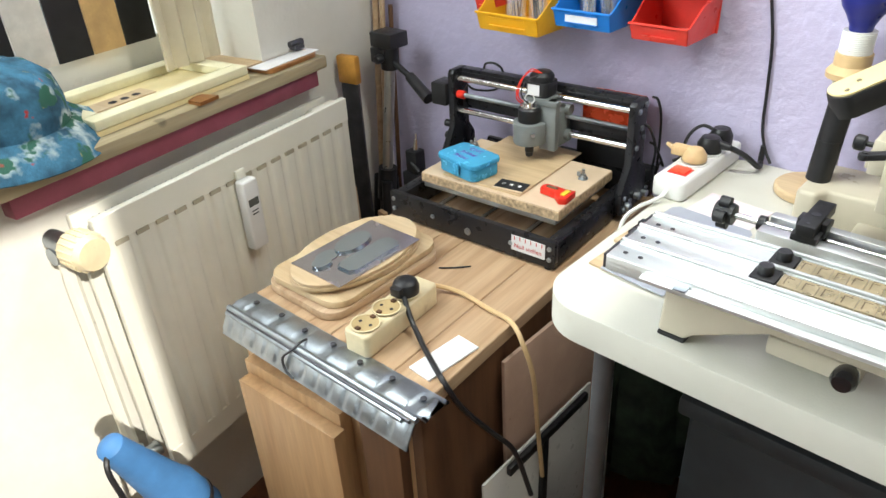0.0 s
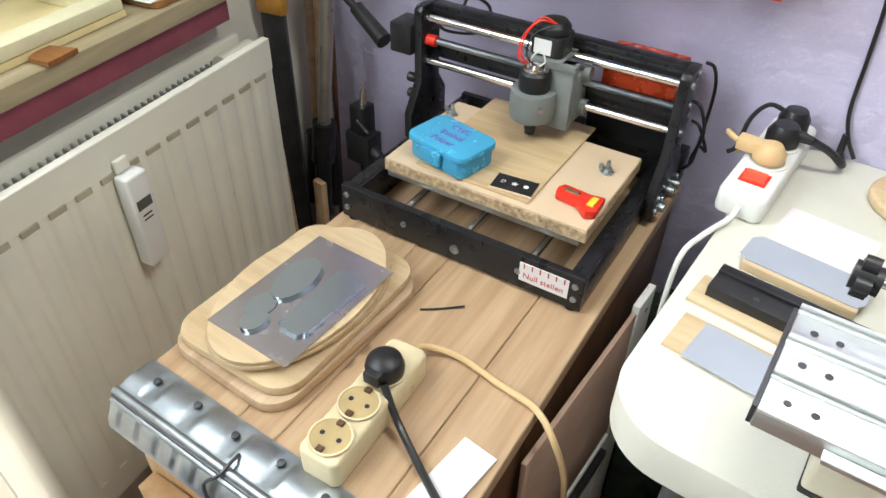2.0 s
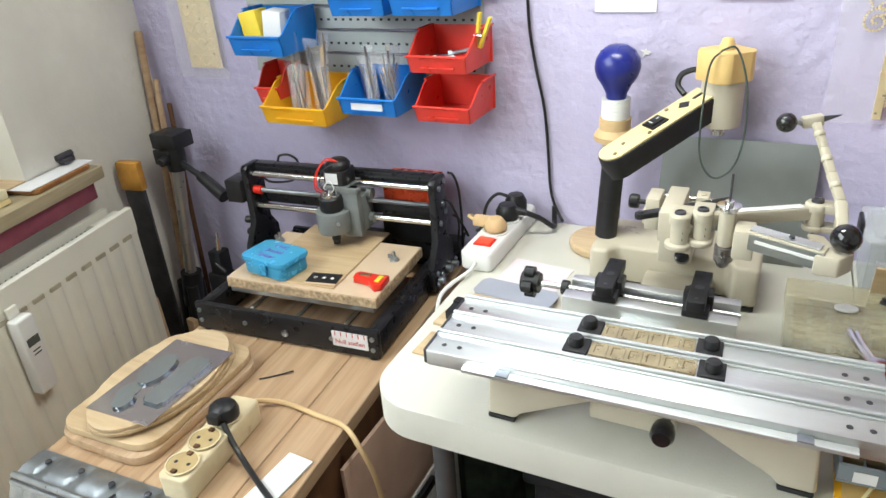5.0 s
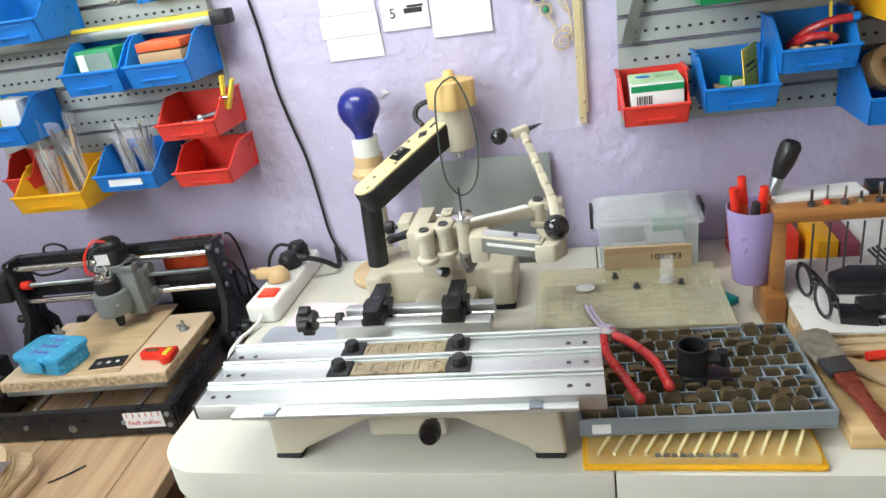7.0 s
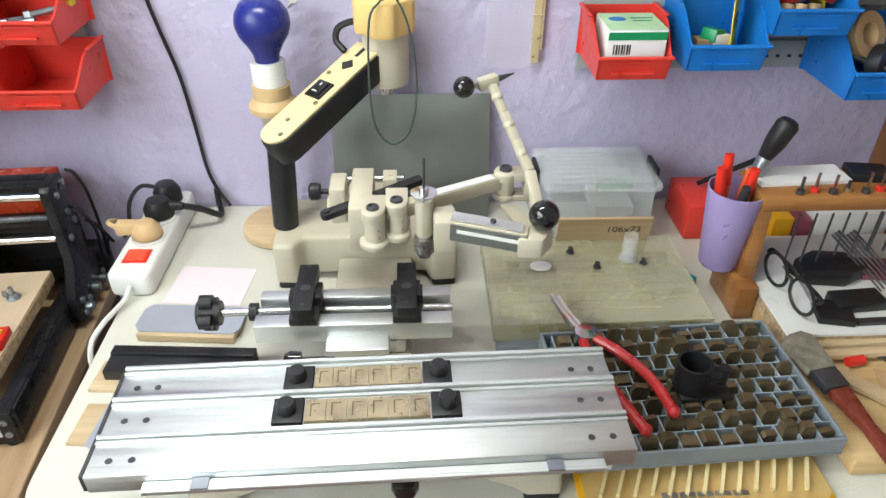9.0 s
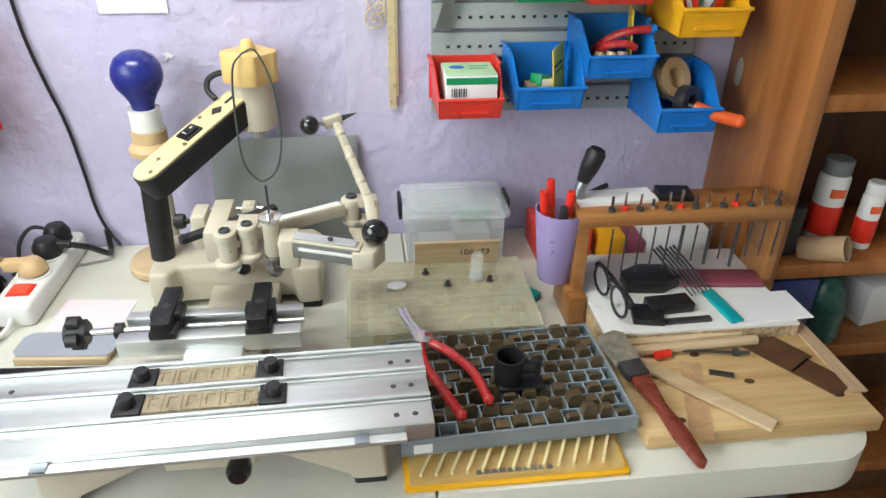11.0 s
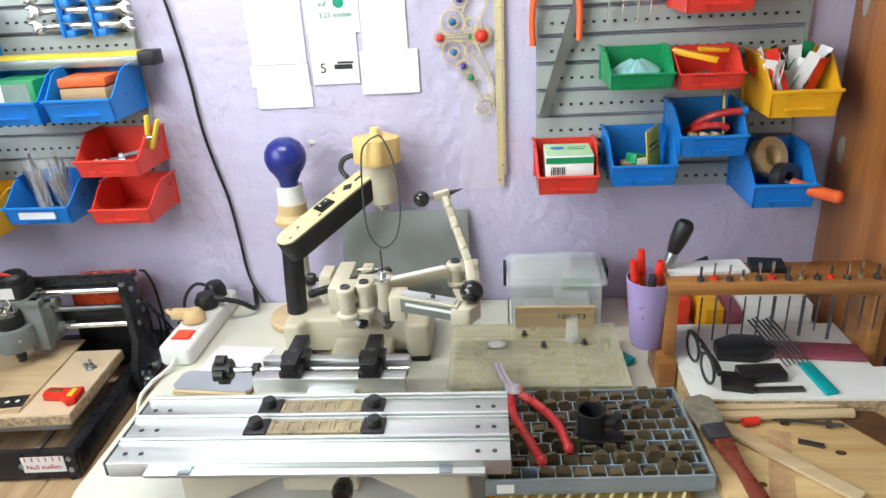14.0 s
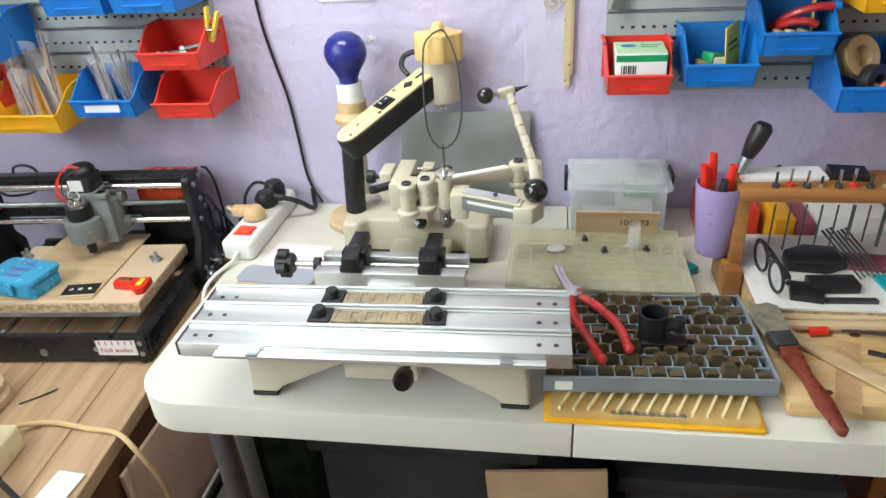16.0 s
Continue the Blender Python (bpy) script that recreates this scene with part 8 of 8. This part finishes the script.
solo("plywood_sheet", G(pose(1.62, -0.14, 1.0055, 0, 6, 0)).box(-0.11, 0.14, -0.012, 0.0, 0.012, 0.3), PINEX, "pale wooden panel standing in the upper shelf", "panel", (1.62, -0.14, 1.0055), bevel=0.001)

# ---- beneath the table and on the floor ----
for x0, x1, y0, y1, z1, mt, lb in ((0.5, 0.8, -0.36, -0.06, 0.56, DARKB, "large dark plastic storage tub under the table"), (0.93, 1.2, -0.34, -0.06, 0.5, DARKB, "dark brown storage chest under the table")):
    s = thing("storage_tub", ((x0 + x1) / 2, (y0 + y1) / 2, 0), lb, "tub")
    part("tub", G().box(x0, x1, y0, y1, 0.0, z1 - 0.03), mt, s, bevel=0.01)
    part("lid", G().box(x0 - 0.012, x1 + 0.012, y0 - 0.012, y1 + 0.012, z1 - 0.0295, z1), mt, s, bevel=0.006)
solo("cardboard_sheet", G(pose(0.86, -0.422, 0.0, -4, -4, 2)).poly([(-0.08, 0.0), (0.08, 0.0), (0.08, 0.006), (-0.08, 0.006)], 0.0, 0.54), CARD, "brown cardboard sheet leaning under the table", "cardboard", (0.86, -0.42, 0), bevel=0.0005, seg=1)
HARDB = material("pinkish_hardboard", (0.5, 0.34, 0.26), 0.7, vary=0.1, scale=12, stain=((0.2, 0.12, 0.08), 70, 0.68, 0.8))
LEAN = pose(0.306, -0.3, 0.001, 0, -1, 0)
solo("hardboard_sheet", G(LEAN).poly([(0.0, -0.2), (0.006, -0.2), (0.006, 0.05), (0.0, 0.05)], 0.0, 0.6), HARDB, "pinkish brown hardboard sheet leaning against the cabinet side", "hardboard", (0.306, -0.3, 0), bevel=0.001)
wp = thing("white_shelf_board", (0.305, -0.23, 0), "white coated board with a screw hole beside the hardboard", "shelf board")
part("board", G(LEAN).box(-0.001, 0.008, 0.052, 0.1, 0.0, 0.61), WHITE, wp, bevel=0.001)
part("screw_hole", G(LEAN).lathe([(0.0, 0), (0.003, 0), (0.003, 0.0006), (0.0, 0.0006)], pose(0.0081, 0.08, 0.585, 0, 90, 0), 12), BLACK, wp, "dark screw hole")
solo("dark_cloth", cloth_round([(0.09, 0.0), (0.1, 0.1), (0.085, 0.25), (0.05, 0.36), (0.01, 0.38)], pose(0.33, -0.08, 0.12), 32, 0.035, 2.0), CLOTHG, "dark green patterned cloth bag beside the cabinet", "cloth", (0.33, -0.08, 0.12))
tbx = thing("open_crate", (0.39, -0.5, 0), "open wooden crate of white offcuts between the benches", "crate")
for a in ((0.335, 0.345, -0.66, -0.43), (0.43, 0.442, -0.66, -0.43)):
    part("side_board", G().box(*a, 0.0, 0.3), PLY, tbx, bevel=0.001)
for a in ((0.3455, 0.4295, -0.66, -0.648), (0.3455, 0.4295, -0.442, -0.43)):
    part("end_board", G().box(*a, 0.0, 0.3), PLY, tbx, bevel=0.001)
part("bottom", G().box(0.3455, 0.4295, -0.6475, -0.4425, 0.0, 0.012), PLY, tbx)
SLOPE = pose(0.316, -0.42, 0.001, 0, 0, 0)
solo("white_sheet", G(SLOPE).poly([(0.0, -0.15), (0.004, -0.15), (0.004, 0.12), (0.0, 0.12)], 0.0, 0.44), WHITE, "white plastic sheet standing against the hardboard", "sheet", (0.316, -0.42, 0), bevel=0.0008)
solo("angle_piece", G(SLOPE).box(0.0045, 0.012, -0.1, 0.1, 0.42, 0.436).box(0.0045, 0.012, -0.02, -0.006, 0.001, 0.4195), BLACK, "black plastic angle piece against the white sheet", "angle", (0.32, -0.42, 0), bevel=0.0008)
for i, (x, y, rz, tilt, mt, lb) in enumerate(((0.39, -0.57, 10, 20, BEECH, "small wooden offcut in the crate"), (0.39, -0.52, -45, 30, WHITE, "white strip in the crate"))):
    solo("offcut", G(pose(x, y, 0.16, tilt, 10, rz)).box(-0.035, 0.035, -0.002, 0.002, -0.1, 0.08), mt, lb, "offcut", (x, y, 0.2), bevel=0.0006, group="offcuts in the crate")
TOOLZ = 0.296
cr_ = thing("floor_carton", LW @ pose(0.2, 0.926, 0), "brown cardboard box on the floor by the radiator", "carton")
part("carton_body", G(LW).box(0.1, 0.34, 0.806, 1.246, 0.0, TOOLZ - 0.004), CARD, cr_, bevel=0.002)
part("flap", G(LW @ pose(0.1, 0, TOOLZ - 0.002, 0, -18, 0)).box(-0.09, 0.0, 0.946, 1.226, 0, 0.003), CARD, cr_)
solo("paper_sheet", G(LW @ pose(0.22, 1.126, TOOLZ, 0, 0, 12)).box(-0.09, 0.08, -0.07, 0.07, 0.0, 0.001), PAPER, "crumpled white paper lying on the cardboard box", "paper", LW @ Vector((0.22, 1.126, TOOLZ)))
jg = thing("blue_power_tool", LW @ pose(0.2, 0.826, TOOLZ), "blue power tool lying on a cardboard box by the radiator", "power tool")
TA, TB = Vector((0.2, 0.806, 0.356)), Vector((0.2, 0.879, 0.531))
TMX = Matrix.Translation(TA) @ (TB - TA).to_track_quat("Z", "Y").to_matrix().to_4x4()
part("motor_body", G(LW @ TMX).lathe([(0.02, -0.06), (0.036, -0.05), (0.038, 0.03), (0.033, 0.05), (0.024, (TB - TA).length * 0.7), (0.019, (TB - TA).length), (0.01, (TB - TA).length + 0.006)], None, 24), BLUETOOL, jg, bevel=0.001)
part("vent", G(LW @ TMX).lathe([(0.0384, -0.02), (0.0388, -0.018), (0.0388, -0.012), (0.0384, -0.01)], None, 24), IRON, jg)
part("support", G(LW).box(0.18, 0.22, 0.786, 0.846, TOOLZ - 0.0035, 0.346), IRON, jg, bevel=0.004)
part("flex", G(LW).tube([(0.2, 0.879, 0.531), (0.215, 0.899, 0.511), (0.23, 0.899, 0.431), (0.24, 0.919, TOOLZ + 0.01), (0.25, 0.999, TOOLZ + 0.002)], 0.004), BLACK, jg)
